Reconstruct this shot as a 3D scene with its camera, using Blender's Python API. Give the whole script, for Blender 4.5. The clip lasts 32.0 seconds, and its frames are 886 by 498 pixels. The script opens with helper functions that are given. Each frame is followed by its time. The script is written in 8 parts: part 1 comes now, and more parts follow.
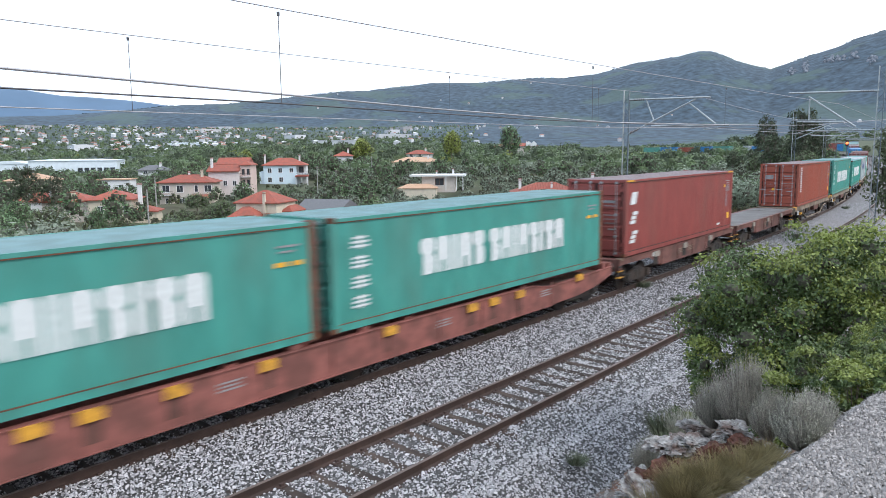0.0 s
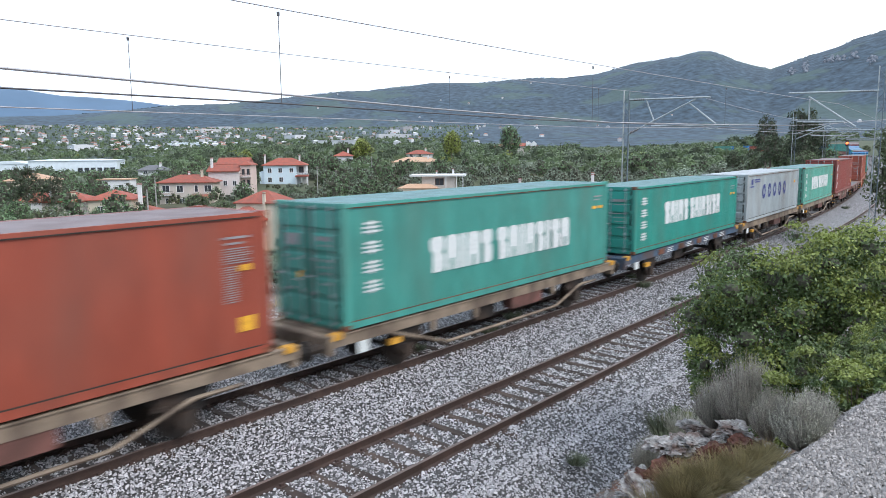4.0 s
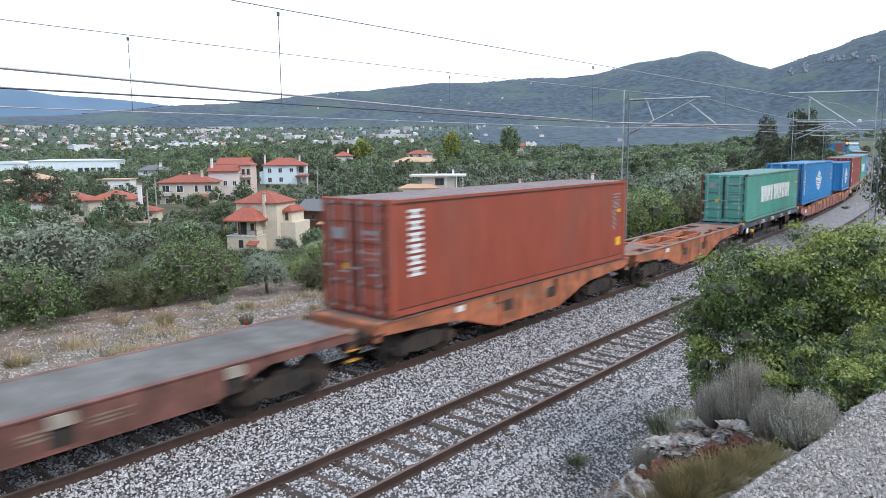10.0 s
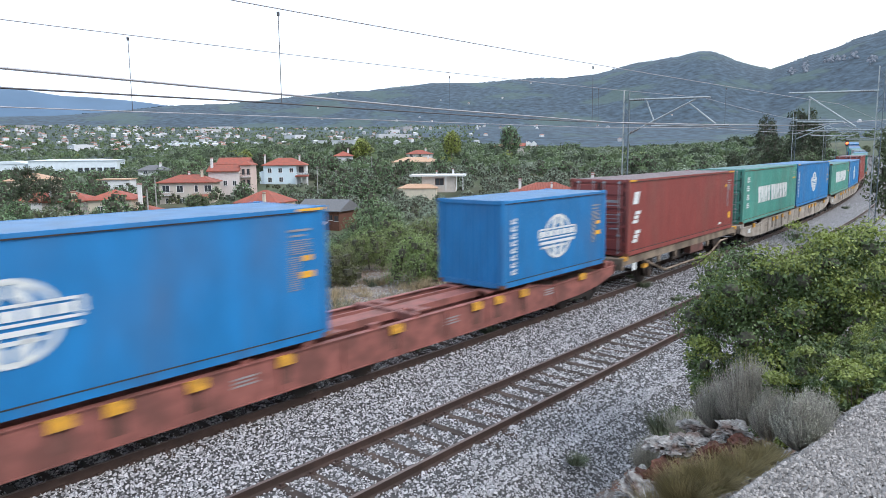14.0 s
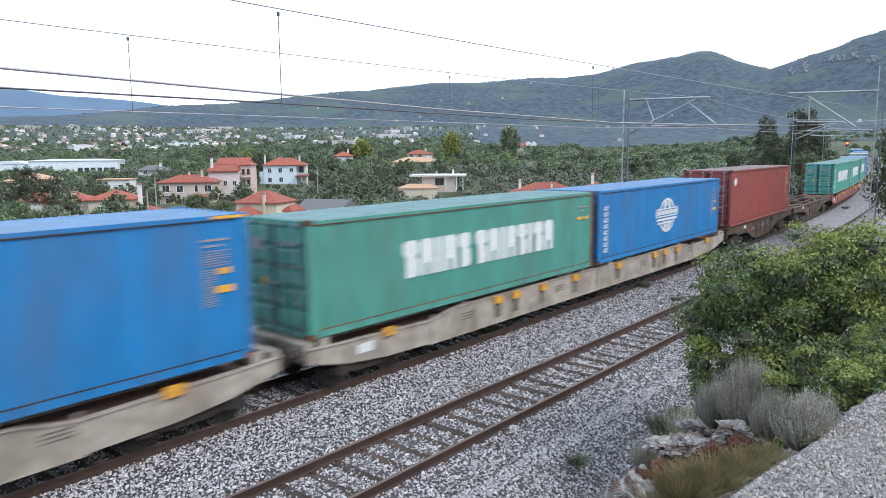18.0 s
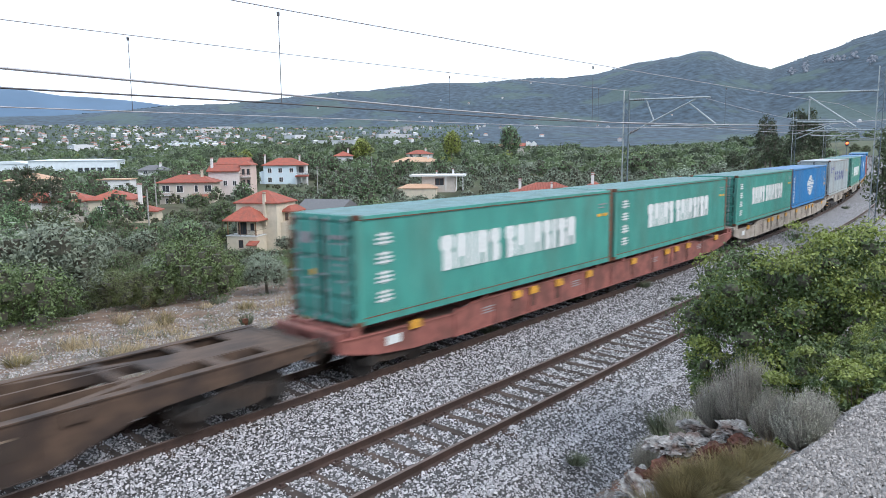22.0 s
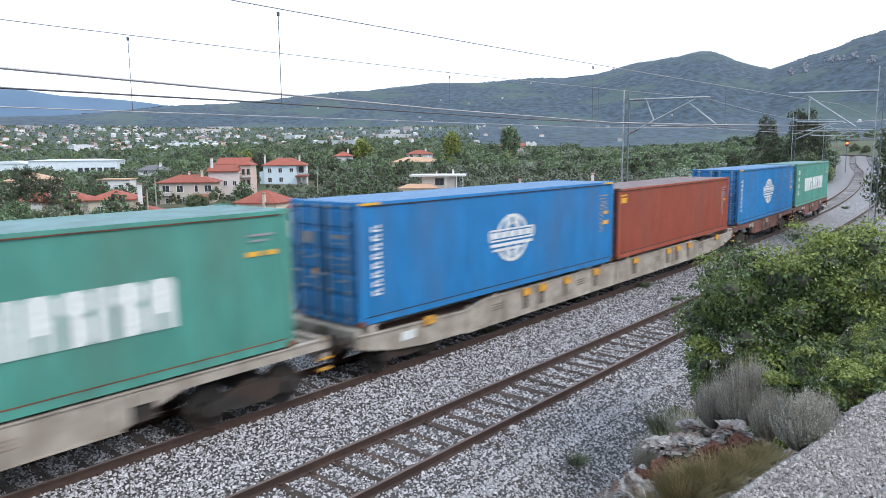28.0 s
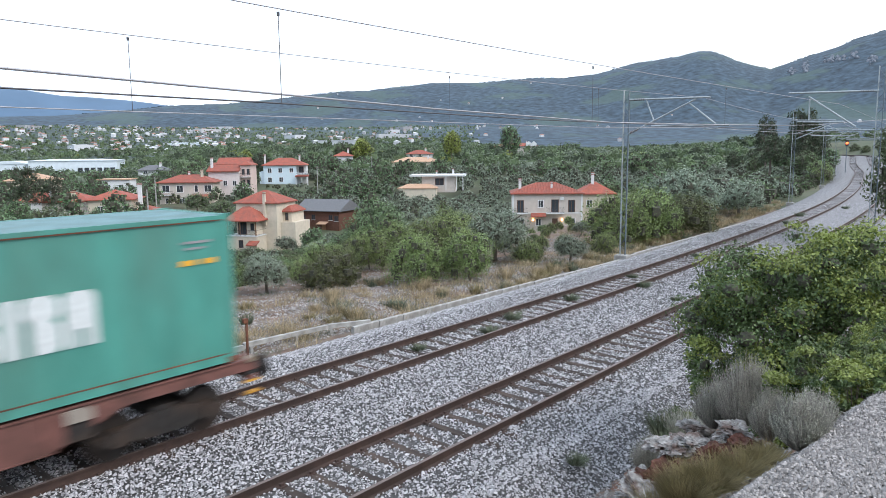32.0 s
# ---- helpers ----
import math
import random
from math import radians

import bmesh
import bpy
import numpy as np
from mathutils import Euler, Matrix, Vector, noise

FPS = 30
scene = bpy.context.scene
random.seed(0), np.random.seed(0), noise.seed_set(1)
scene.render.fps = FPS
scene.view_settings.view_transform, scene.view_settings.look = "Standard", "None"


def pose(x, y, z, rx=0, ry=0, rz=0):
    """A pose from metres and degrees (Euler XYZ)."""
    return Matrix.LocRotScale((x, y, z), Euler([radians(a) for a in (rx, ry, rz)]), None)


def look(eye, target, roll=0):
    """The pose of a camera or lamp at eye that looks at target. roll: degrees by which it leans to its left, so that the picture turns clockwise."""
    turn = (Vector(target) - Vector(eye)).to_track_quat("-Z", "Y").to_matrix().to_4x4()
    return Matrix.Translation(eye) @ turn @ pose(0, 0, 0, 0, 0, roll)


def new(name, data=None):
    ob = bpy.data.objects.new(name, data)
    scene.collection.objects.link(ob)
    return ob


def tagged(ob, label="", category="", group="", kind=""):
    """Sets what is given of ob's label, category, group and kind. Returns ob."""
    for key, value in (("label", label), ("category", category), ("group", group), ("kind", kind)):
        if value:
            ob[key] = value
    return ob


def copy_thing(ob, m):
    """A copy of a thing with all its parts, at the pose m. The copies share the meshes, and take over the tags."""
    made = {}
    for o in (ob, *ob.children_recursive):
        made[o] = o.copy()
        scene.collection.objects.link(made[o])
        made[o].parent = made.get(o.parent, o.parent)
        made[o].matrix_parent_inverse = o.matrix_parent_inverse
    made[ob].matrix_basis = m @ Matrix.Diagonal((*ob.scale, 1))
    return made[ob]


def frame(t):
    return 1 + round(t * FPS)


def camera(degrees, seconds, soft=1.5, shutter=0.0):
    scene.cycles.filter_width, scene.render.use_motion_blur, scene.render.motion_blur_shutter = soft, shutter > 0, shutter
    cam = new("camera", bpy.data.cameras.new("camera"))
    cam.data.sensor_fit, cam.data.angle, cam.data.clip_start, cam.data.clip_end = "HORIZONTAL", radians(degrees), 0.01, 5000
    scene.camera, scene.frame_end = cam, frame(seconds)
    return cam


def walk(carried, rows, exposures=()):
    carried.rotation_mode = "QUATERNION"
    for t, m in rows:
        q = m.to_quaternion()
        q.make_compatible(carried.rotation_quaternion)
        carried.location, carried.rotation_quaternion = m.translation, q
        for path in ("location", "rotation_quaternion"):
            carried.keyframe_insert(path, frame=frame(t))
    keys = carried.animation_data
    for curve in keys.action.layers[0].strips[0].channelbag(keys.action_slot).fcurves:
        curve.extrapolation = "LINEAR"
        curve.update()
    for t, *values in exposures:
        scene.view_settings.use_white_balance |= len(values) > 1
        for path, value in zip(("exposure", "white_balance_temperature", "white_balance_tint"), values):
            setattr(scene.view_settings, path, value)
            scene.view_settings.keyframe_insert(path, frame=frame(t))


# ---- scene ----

# ---------------------------------------------------------------- camera
cam = camera(64.74, 32.0, soft=0.6, shutter=0.6)
EYE = (0.0, 0.0, 5.168)
HERE = look(EYE, (0.0, math.cos(0.13556), 5.168 - math.sin(0.13556)), -0.527)
walk(cam, [(0.0, HERE), (32.0, HERE)])

# ---------------------------------------------------------------- light
world = bpy.data.worlds.new("evening_sky")
scene.world = world
world.use_nodes = True
wn, wl = world.node_tree.nodes, world.node_tree.links
wn.clear()
sky = wn.new("ShaderNodeTexSky")
sky.sky_type, sky.sun_disc = "NISHITA", False
sky.sun_elevation, sky.sun_rotation = radians(9), radians(60)
sky.air_density, sky.dust_density, sky.ozone_density = 1.0, 4.0, 1.5
veil = wn.new("ShaderNodeMix")
veil.data_type = "RGBA"
veil.inputs[0].default_value = 0.82
veil.inputs[7].default_value = (7.3, 8.5, 10.3, 1)
bg = wn.new("ShaderNodeBackground")
bg.inputs[1].default_value = 0.105
wo = wn.new("ShaderNodeOutputWorld")
wl.new(sky.outputs[0], veil.inputs[6])
wl.new(veil.outputs[2], bg.inputs[0])
wl.new(bg.outputs[0], wo.inputs[0])
sun = new("sun", bpy.data.lights.new("sun", "SUN"))
sun.data.energy, sun.data.angle, sun.data.color = 1.25, radians(30), (1.0, 0.96, 0.93)
sun.matrix_world = look((0, 0, 0), (-0.6, 0.45, -0.75))
scene.view_settings.exposure = 0.93

# ---------------------------------------------------------------- materials
def sock(node, name):
    return node.inputs[name]


def mat(name, base, rough=0.7, metal=0.0, vary=0.25, scale=6.0, tint=None, tint_amount=0.5, tint_scale=1.2, bump=0.0, bump_scale=40.0,
        by_object=0.0, by_island=0.0, trans=0.0, stretch=(1, 1, 1), tint_edge=(0.45, 0.62), hue=0.0, hue_scale=0.06):
    """A procedural surface: base colour with fine grain, blotches of a second colour, fine relief."""
    m = bpy.data.materials.new(name)
    m.use_nodes = True
    nt, n, l = m.node_tree, m.node_tree.nodes, m.node_tree.links
    b = n["Principled BSDF"]
    b.inputs["Roughness"].default_value = rough
    b.inputs["Metallic"].default_value = metal
    co = n.new("ShaderNodeTexCoord")
    mp = n.new("ShaderNodeMapping")
    mp.inputs[3].default_value = stretch
    l.new(co.outputs["Object"], mp.inputs[0])
    grain = n.new("ShaderNodeTexNoise")
    grain.inputs["Scale"].default_value, grain.inputs["Detail"].default_value = scale, 5
    l.new(mp.outputs[0], grain.inputs["Vector"])
    hsv = n.new("ShaderNodeHueSaturation")
    hsv.inputs["Color"].default_value = (*base, 1)
    rng = n.new("ShaderNodeMapRange")
    rng.inputs["From Min"].default_value, rng.inputs["From Max"].default_value = 0.3, 0.7
    rng.inputs["To Min"].default_value, rng.inputs["To Max"].default_value = 1 - vary, 1 + vary
    l.new(grain.outputs["Fac"], rng.inputs["Value"])
    value = rng.outputs[0]
    for amount, kind in ((by_object, "o"), (by_island, "i")):
        if amount:
            info = n.new("ShaderNodeObjectInfo" if kind == "o" else "ShaderNodeNewGeometry")
            r2 = n.new("ShaderNodeMapRange")
            r2.inputs["To Min"].default_value, r2.inputs["To Max"].default_value = 1 - amount, 1 + amount
            l.new(info.outputs["Random" if kind == "o" else "Random Per Island"], r2.inputs["Value"])
            mul = n.new("ShaderNodeMath")
            mul.operation = "MULTIPLY"
            l.new(value, mul.inputs[0]), l.new(r2.outputs[0], mul.inputs[1])
            value = mul.outputs[0]
    l.new(value, hsv.inputs["Value"])
    if hue:
        info, drift = n.new("ShaderNodeObjectInfo"), n.new("ShaderNodeTexNoise")
        place = n.new("ShaderNodeNewGeometry")
        drift.inputs["Scale"].default_value, drift.inputs["Detail"].default_value = hue_scale, 2
        l.new(place.outputs["Position"], drift.inputs["Vector"])
        both = n.new("ShaderNodeMath")
        l.new(info.outputs["Random"], both.inputs[0]), l.new(drift.outputs["Fac"], both.inputs[1])
        shift = n.new("ShaderNodeMapRange")
        shift.inputs["From Min"].default_value, shift.inputs["From Max"].default_value = 0.4, 1.6
        shift.inputs["To Min"].default_value, shift.inputs["To Max"].default_value = 0.5 - hue, 0.5 + hue
        l.new(both.outputs[0], shift.inputs["Value"])
        l.new(shift.outputs[0], hsv.inputs["Hue"])
    colour = hsv.outputs[0]
    if tint:
        spot = n.new("ShaderNodeTexNoise")
        spot.inputs["Scale"].default_value, spot.inputs["Detail"].default_value = tint_scale, 6
        l.new(mp.outputs[0], spot.inputs["Vector"])
        edge = n.new("ShaderNodeMapRange")
        edge.inputs["From Min"].default_value, edge.inputs["From Max"].default_value = tint_edge
        edge.inputs["To Max"].default_value = tint_amount
        l.new(spot.outputs["Fac"], edge.inputs["Value"])
        mx = n.new("ShaderNodeMix")
        mx.data_type = "RGBA"
        mx.inputs[7].default_value = (*tint, 1)
        l.new(edge.outputs[0], mx.inputs[0]), l.new(colour, mx.inputs[6])
        colour = mx.outputs[2]
    l.new(colour, b.inputs["Base Color"])
    if bump:
        fine = n.new("ShaderNodeTexNoise")
        fine.inputs["Scale"].default_value, fine.inputs["Detail"].default_value = bump_scale, 4
        l.new(mp.outputs[0], fine.inputs["Vector"])
        bp = n.new("ShaderNodeBump")
        bp.inputs["Strength"].default_value, bp.inputs["Distance"].default_value = bump, 0.02 * max(1.0, 2.0 / bump_scale)
        l.new(fine.outputs["Fac"], bp.inputs["Height"])
        l.new(bp.outputs[0], b.inputs["Normal"])
    if trans:
        b.inputs["Transmission Weight"].default_value = 0
        tr = n.new("ShaderNodeBsdfTranslucent")
        l.new(colour, tr.inputs["Color"])
        ad = n.new("ShaderNodeMixShader")
        ad.inputs[0].default_value = trans
        l.new(b.outputs[0], ad.inputs[1]), l.new(tr.outputs[0], ad.inputs[2])
        l.new(ad.outputs[0], n["Material Output"].inputs[0])
    return m


def glow(name, colour, strength):
    m = bpy.data.materials.new(name)
    m.use_nodes = True
    b = m.node_tree.nodes["Principled BSDF"]
    b.inputs["Base Color"].default_value = (*colour, 1)
    b.inputs["Emission Color"].default_value = (*colour, 1)
    b.inputs["Emission Strength"].default_value = strength
    return m


def paint(name, base, dirt=(0.12, 0.09, 0.07), amount=0.25):
    return mat(name, base, rough=0.5, vary=0.14, scale=2.2, tint=dirt, tint_amount=amount * 1.35, tint_scale=0.7, bump=0.08, bump_scale=25, by_object=0.08,
               stretch=(1, 1, 0.35), tint_edge=(0.48, 0.78))


M = {
    "green": paint("green_container_paint", (0.052, 0.262, 0.217)),
    "teal": paint("teal_container_paint", (0.022, 0.25, 0.20)),
    "sage": paint("faded_green_container_paint", (0.068, 0.264, 0.213)),
    "mint": paint("pale_mint_container_paint", (0.098, 0.335, 0.262)),
    "blue": paint("blue_container_paint", (0.010, 0.165, 0.40)),
    "white": paint("pale_grey_container_paint", (0.345, 0.392, 0.405), (0.2, 0.15, 0.11), 0.4),
    "oxide": paint("red_container_paint", (0.25, 0.055, 0.046)),
    "maroon": paint("maroon_container_paint", (0.225, 0.048, 0.040)),
    "orange": paint("orange_red_container_paint", (0.28, 0.060, 0.034)),
    "roof_green": mat("weathered_green_container_roof", (0.125, 0.225, 0.230), 0.6, vary=0.2, scale=2, tint=(0.085, 0.15, 0.14), tint_amount=0.6),
    "roof_blue": mat("weathered_blue_container_roof", (0.095, 0.20, 0.35), 0.6, vary=0.2, scale=2, tint=(0.12, 0.18, 0.25), tint_amount=0.5),
    "roof_red": mat("weathered_red_container_roof", (0.18, 0.14, 0.14), 0.6, vary=0.2, scale=2, tint=(0.12, 0.075, 0.07), tint_amount=0.6),
    "roof_white": mat("weathered_white_container_roof", (0.38, 0.41, 0.43), 0.6, vary=0.15, scale=2, tint=(0.24, 0.22, 0.20), tint_amount=0.5),
    "mark_white": mat("white_marking", (0.60, 0.63, 0.62), 0.6, vary=0.12, scale=9),
    "mark_navy": mat("navy_marking", (0.04, 0.055, 0.22), 0.6, vary=0.15, scale=9),
    "mark_yellow": mat("yellow_marking", (0.70, 0.36, 0.03), 0.6, vary=0.15, scale=12),
    "rust": mat("rusty_steel", (0.16, 0.062, 0.032), 0.85, vary=0.4, scale=9, tint=(0.05, 0.025, 0.016), tint_amount=0.7, bump=0.3),
    "pink": mat("faded_red_wagon_paint", (0.255, 0.09, 0.073), 0.7, vary=0.25, scale=4, tint=(0.10, 0.045, 0.036), tint_amount=0.6, tint_scale=1.4, bump=0.1),
    "brown": mat("brown_wagon_paint", (0.165, 0.07, 0.056), 0.75, vary=0.25, scale=4, tint=(0.045, 0.024, 0.018), tint_amount=0.55, tint_scale=1.2, bump=0.1),
    "amber": mat("orange_wagon_paint", (0.38, 0.125, 0.058), 0.7, vary=0.22, scale=4, tint=(0.15, 0.06, 0.035), tint_amount=0.7, tint_scale=1.3, bump=0.1),
    "soot": mat("sooty_rusted_wagon_paint", (0.078, 0.048, 0.032), 0.8, vary=0.35, scale=5, tint=(0.028, 0.019, 0.016), tint_amount=0.85, tint_scale=1.1, bump=0.1),
    "stone": mat("grey_beige_wagon_paint", (0.345, 0.305, 0.26), 0.7, vary=0.2, scale=4, tint=(0.15, 0.12, 0.095), tint_amount=0.5, tint_scale=1.2, bump=0.1),
    "tan": mat("tan_wagon_paint", (0.235, 0.18, 0.13), 0.75, vary=0.22, scale=4, tint=(0.085, 0.06, 0.045), tint_amount=0.75, tint_scale=1.3, bump=0.1),
    "grimy": mat("grimy_grey_brown_paint", (0.15, 0.125, 0.105), 0.8, vary=0.3, scale=6, tint=(0.07, 0.055, 0.045), tint_amount=0.6, tint_scale=3),
    "wagon_blue": mat("blue_wagon_paint", (0.048, 0.085, 0.135), 0.7, vary=0.22, scale=4, tint=(0.10, 0.06, 0.045), tint_amount=0.75, tint_scale=1.5, bump=0.1),
    "dusty_top": mat("dusty_worn_wagon_top", (0.155, 0.105, 0.088), 0.85, vary=0.25, scale=3, tint=(0.22, 0.085, 0.05), tint_amount=0.6, tint_scale=1.6, bump=0.2),
    "deck": mat("worn_grey_wagon_deck", (0.12, 0.115, 0.11), 0.8, vary=0.25, scale=2.5, tint=(0.06, 0.05, 0.045), tint_amount=0.6, bump=0.2),
    "yellow": mat("yellow_safety_paint", (0.62, 0.31, 0.035), 0.65, vary=0.25, scale=14, tint=(0.25, 0.12, 0.04), tint_amount=0.5, tint_scale=5),
    "black_steel": mat("greasy_black_steel", (0.022, 0.019, 0.017), 0.7, vary=0.4, scale=8, tint=(0.06, 0.035, 0.022), tint_amount=0.6, bump=0.2),
    "rail": mat("rusty_rail_steel", (0.055, 0.032, 0.025), 0.7, vary=0.25, scale=5, tint=(0.035, 0.022, 0.018), tint_amount=0.6, bump=0.2),
    "rail_top": mat("worn_rail_head", (0.16, 0.115, 0.10), 0.5, 0.3, vary=0.2, scale=3),
    "sleeper": mat("weathered_dark_sleeper", (0.045, 0.031, 0.025), 0.9, vary=0.4, scale=7, stretch=(1, 0.2, 1), bump=0.4, by_object=0.25),
    # near-black bed colour stands for the shade in gaps between loose stones
    "ballast": mat("ballast_bed", (0.052, 0.05, 0.05), 0.9, vary=0.6, scale=13, tint=(0.10, 0.095, 0.095), tint_amount=0.75, tint_scale=17, bump=1.0, bump_scale=15),
    "stones": mat("ballast_stone", (0.405, 0.395, 0.405), 0.9, vary=0.2, scale=20, by_island=0.5),
    "path": mat("pale_crushed_stone", (0.20, 0.187, 0.178), 0.95, vary=0.35, scale=30, tint=(0.12, 0.105, 0.095), tint_amount=0.7, tint_scale=3, bump=0.8, bump_scale=40),
    "path_stones": mat("pale_gravel_stone", (0.285, 0.265, 0.252), 0.95, vary=0.2, scale=20, by_island=0.45),
    "concrete": mat("weathered_concrete", (0.34, 0.33, 0.31), 0.9, vary=0.25, scale=5, tint=(0.17, 0.16, 0.145), tint_amount=0.7, tint_scale=2, bump=0.3),
    "cliff": mat("pale_far_limestone", (0.17, 0.185, 0.21), 0.95, vary=0.3, scale=0.1),
    "galv": mat("galvanised_steel", (0.36, 0.39, 0.40), 0.5, 0.6, vary=0.2, scale=8),
    "galv_dark": mat("weathered_lattice_steel", (0.13, 0.16, 0.18), 0.6, 0.3, vary=0.25, scale=8),
    "wire": mat("copper_wire", (0.10, 0.095, 0.10), 0.5, 0.6, vary=0.1),
    "wire_pale": mat("weathered_steel_wire", (0.33, 0.32, 0.33), 0.5, 0.4, vary=0.1),
    "insulator": mat("brown_insulator", (0.08, 0.045, 0.035), 0.3, vary=0.1),
    "soil": mat("dry_grass_and_soil", (0.130, 0.082, 0.056), 0.95, vary=0.5, scale=1.9, tint=(0.165, 0.14, 0.118), tint_amount=0.75, tint_scale=0.8, bump=0.8, bump_scale=6),
    "field": mat("valley_scrub", (0.060, 0.073, 0.036), 0.95, vary=0.4, scale=0.12, tint=(0.112, 0.098, 0.062), tint_amount=0.6, tint_scale=0.022, bump=0.5, bump_scale=1),
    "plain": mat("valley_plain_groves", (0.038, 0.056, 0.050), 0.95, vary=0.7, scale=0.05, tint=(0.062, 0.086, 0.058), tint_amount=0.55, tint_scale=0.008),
    # hill, hill_tree and far_hill carry bluish aerial haze in their base colours
    "hill": mat("hazy_wooded_hillside", (0.039, 0.062, 0.084), 0.95, vary=0.55, scale=0.045, tint=(0.060, 0.094, 0.080), tint_amount=0.65, tint_scale=0.005, tint_edge=(0.54, 0.60), bump=1.0, bump_scale=0.05),
    "hill_tree": mat("hazy_hillside_pines", (0.052, 0.080, 0.100), 0.95, vary=0.3, scale=0.01, by_island=0.22),
    "far_hill": mat("haze_blue_range", (0.092, 0.150, 0.225), 0.95, vary=0.1, scale=0.004),
    "earth": mat("red_earth_bank", (0.135, 0.066, 0.042), 0.95, vary=0.4, scale=3, tint=(0.16, 0.15, 0.135), tint_amount=0.8, tint_scale=2.2, bump=0.8, bump_scale=14),
    "red_earth": mat("crumbling_red_earth", (0.12, 0.044, 0.029), 0.95, vary=0.5, scale=12, tint=(0.05, 0.026, 0.02), tint_amount=0.8, tint_scale=6, bump=1.0, bump_scale=20),
    "mastic": mat("dark_mastic_leaves", (0.082, 0.124, 0.040), 0.55, vary=0.2, scale=1.2, by_island=0.4, trans=0.15, hue=0.02),
    "mark_faint": mat("faded_pale_marking", (0.25, 0.245, 0.25), 0.6, vary=0.25, scale=9),
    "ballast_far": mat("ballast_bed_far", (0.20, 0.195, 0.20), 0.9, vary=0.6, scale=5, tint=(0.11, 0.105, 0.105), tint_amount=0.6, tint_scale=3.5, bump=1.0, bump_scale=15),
    "rock": mat("grey_limestone", (0.27, 0.255, 0.24), 0.95, vary=0.6, scale=16, tint=(0.085, 0.048, 0.036), tint_amount=0.9, tint_scale=6.0, bump=1.0, bump_scale=16),
    "wall_cream": mat("cream_render", (0.55, 0.48, 0.38), 0.9, vary=0.07, scale=1.5),
    "wall_grey": mat("pale_pinkish_render", (0.50, 0.44, 0.39), 0.9, vary=0.07, scale=1.5),
    "wall_white": mat("white_render", (0.62, 0.62, 0.62), 0.9, vary=0.06, scale=1.5),
    "wall_blue": mat("pale_blue_render", (0.54, 0.63, 0.68), 0.9, vary=0.05, scale=1.5),
    "wall_rose": mat("whitish_rose_render", (0.60, 0.52, 0.50), 0.9, vary=0.06, scale=1.5),
    "wall_pink": mat("pale_rose_render", (0.55, 0.42, 0.38), 0.9, vary=0.06, scale=1.5),
    "tile": mat("terracotta_roof_tiles", (0.30, 0.078, 0.050), 0.85, vary=0.25, scale=5, tint=(0.18, 0.07, 0.05), tint_amount=0.6, tint_scale=0.8, bump=0.5, bump_scale=8, by_object=0.12),
    "tile_tan": mat("sandy_roof_tiles", (0.46, 0.29, 0.19), 0.85, vary=0.2, scale=5, bump=0.5, bump_scale=8),
    "slate": mat("grey_sheet_roof", (0.125, 0.125, 0.13), 0.8, vary=0.15, scale=3),
    "timber": mat("dark_brown_timber_wall", (0.115, 0.048, 0.030), 0.85, vary=0.3, scale=4, stretch=(1, 1, 5), bump=0.3),
    "timber_pale": mat("varnished_timber", (0.24, 0.125, 0.065), 0.7, vary=0.2, scale=6),
    "glass": mat("dark_window_glass", (0.045, 0.05, 0.058), 0.12, vary=0.2, scale=0.7),
    "frame": mat("white_window_frame", (0.72, 0.71, 0.70), 0.6, vary=0.05),
    "shutter": mat("brown_window_frame", (0.10, 0.05, 0.032), 0.6, vary=0.1),
    "iron": mat("dark_iron_rail", (0.03, 0.03, 0.032), 0.5, 0.3, vary=0.1),
    "asphalt_red": mat("reddish_paved_lane", (0.20, 0.15, 0.125), 0.9, vary=0.2, scale=2, bump=0.2),
    "rubber": mat("black_tyre_rubber", (0.02, 0.02, 0.021), 0.8, vary=0.2),
    "car_white": mat("white_car_paint", (0.66, 0.68, 0.70), 0.3, vary=0.04),
    "sheet_white": mat("white_factory_sheeting", (0.62, 0.67, 0.70), 0.7, vary=0.08, scale=0.5),
    "bark": mat("grey_brown_bark", (0.13, 0.105, 0.085), 0.95, vary=0.35, scale=6, stretch=(1, 1, 0.3), bump=0.6),
    "olive": mat("olive_leaves", (0.190, 0.228, 0.165), 0.65, vary=0.2, scale=1.5, by_object=0.2, by_island=0.3, trans=0.12, hue=0.025),
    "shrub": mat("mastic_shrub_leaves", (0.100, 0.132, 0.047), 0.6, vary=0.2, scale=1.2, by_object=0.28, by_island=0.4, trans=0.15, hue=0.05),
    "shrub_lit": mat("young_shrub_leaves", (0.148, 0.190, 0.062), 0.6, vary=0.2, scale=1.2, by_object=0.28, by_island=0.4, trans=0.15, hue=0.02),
    # yellow-green tips, paler than mastic so that clump tops look lit
    "mastic_tip": mat("lit_yellow_green_mastic", (0.185, 0.225, 0.050), 0.55, vary=0.2, scale=1.2, by_island=0.35, trans=0.2),
    "dark_leaf": mat("dark_broadleaf", (0.108, 0.150, 0.070), 0.65, vary=0.25, scale=0.8, by_object=0.25, by_island=0.4, trans=0.12, hue=0.04, hue_scale=0.02),
    "pine": mat("pine_needles", (0.060, 0.080, 0.045), 0.7, vary=0.25, scale=0.8, by_object=0.2, by_island=0.4, trans=0.2),
    "lime": mat("yellow_green_leaves", (0.20, 0.235, 0.055), 0.65, vary=0.2, scale=0.8, by_object=0.15, by_island=0.4, trans=0.15),
    "sage_leaf": mat("grey_green_dry_leaves", (0.34, 0.335, 0.275), 0.9, vary=0.2, scale=3, by_island=0.4, trans=0.2),
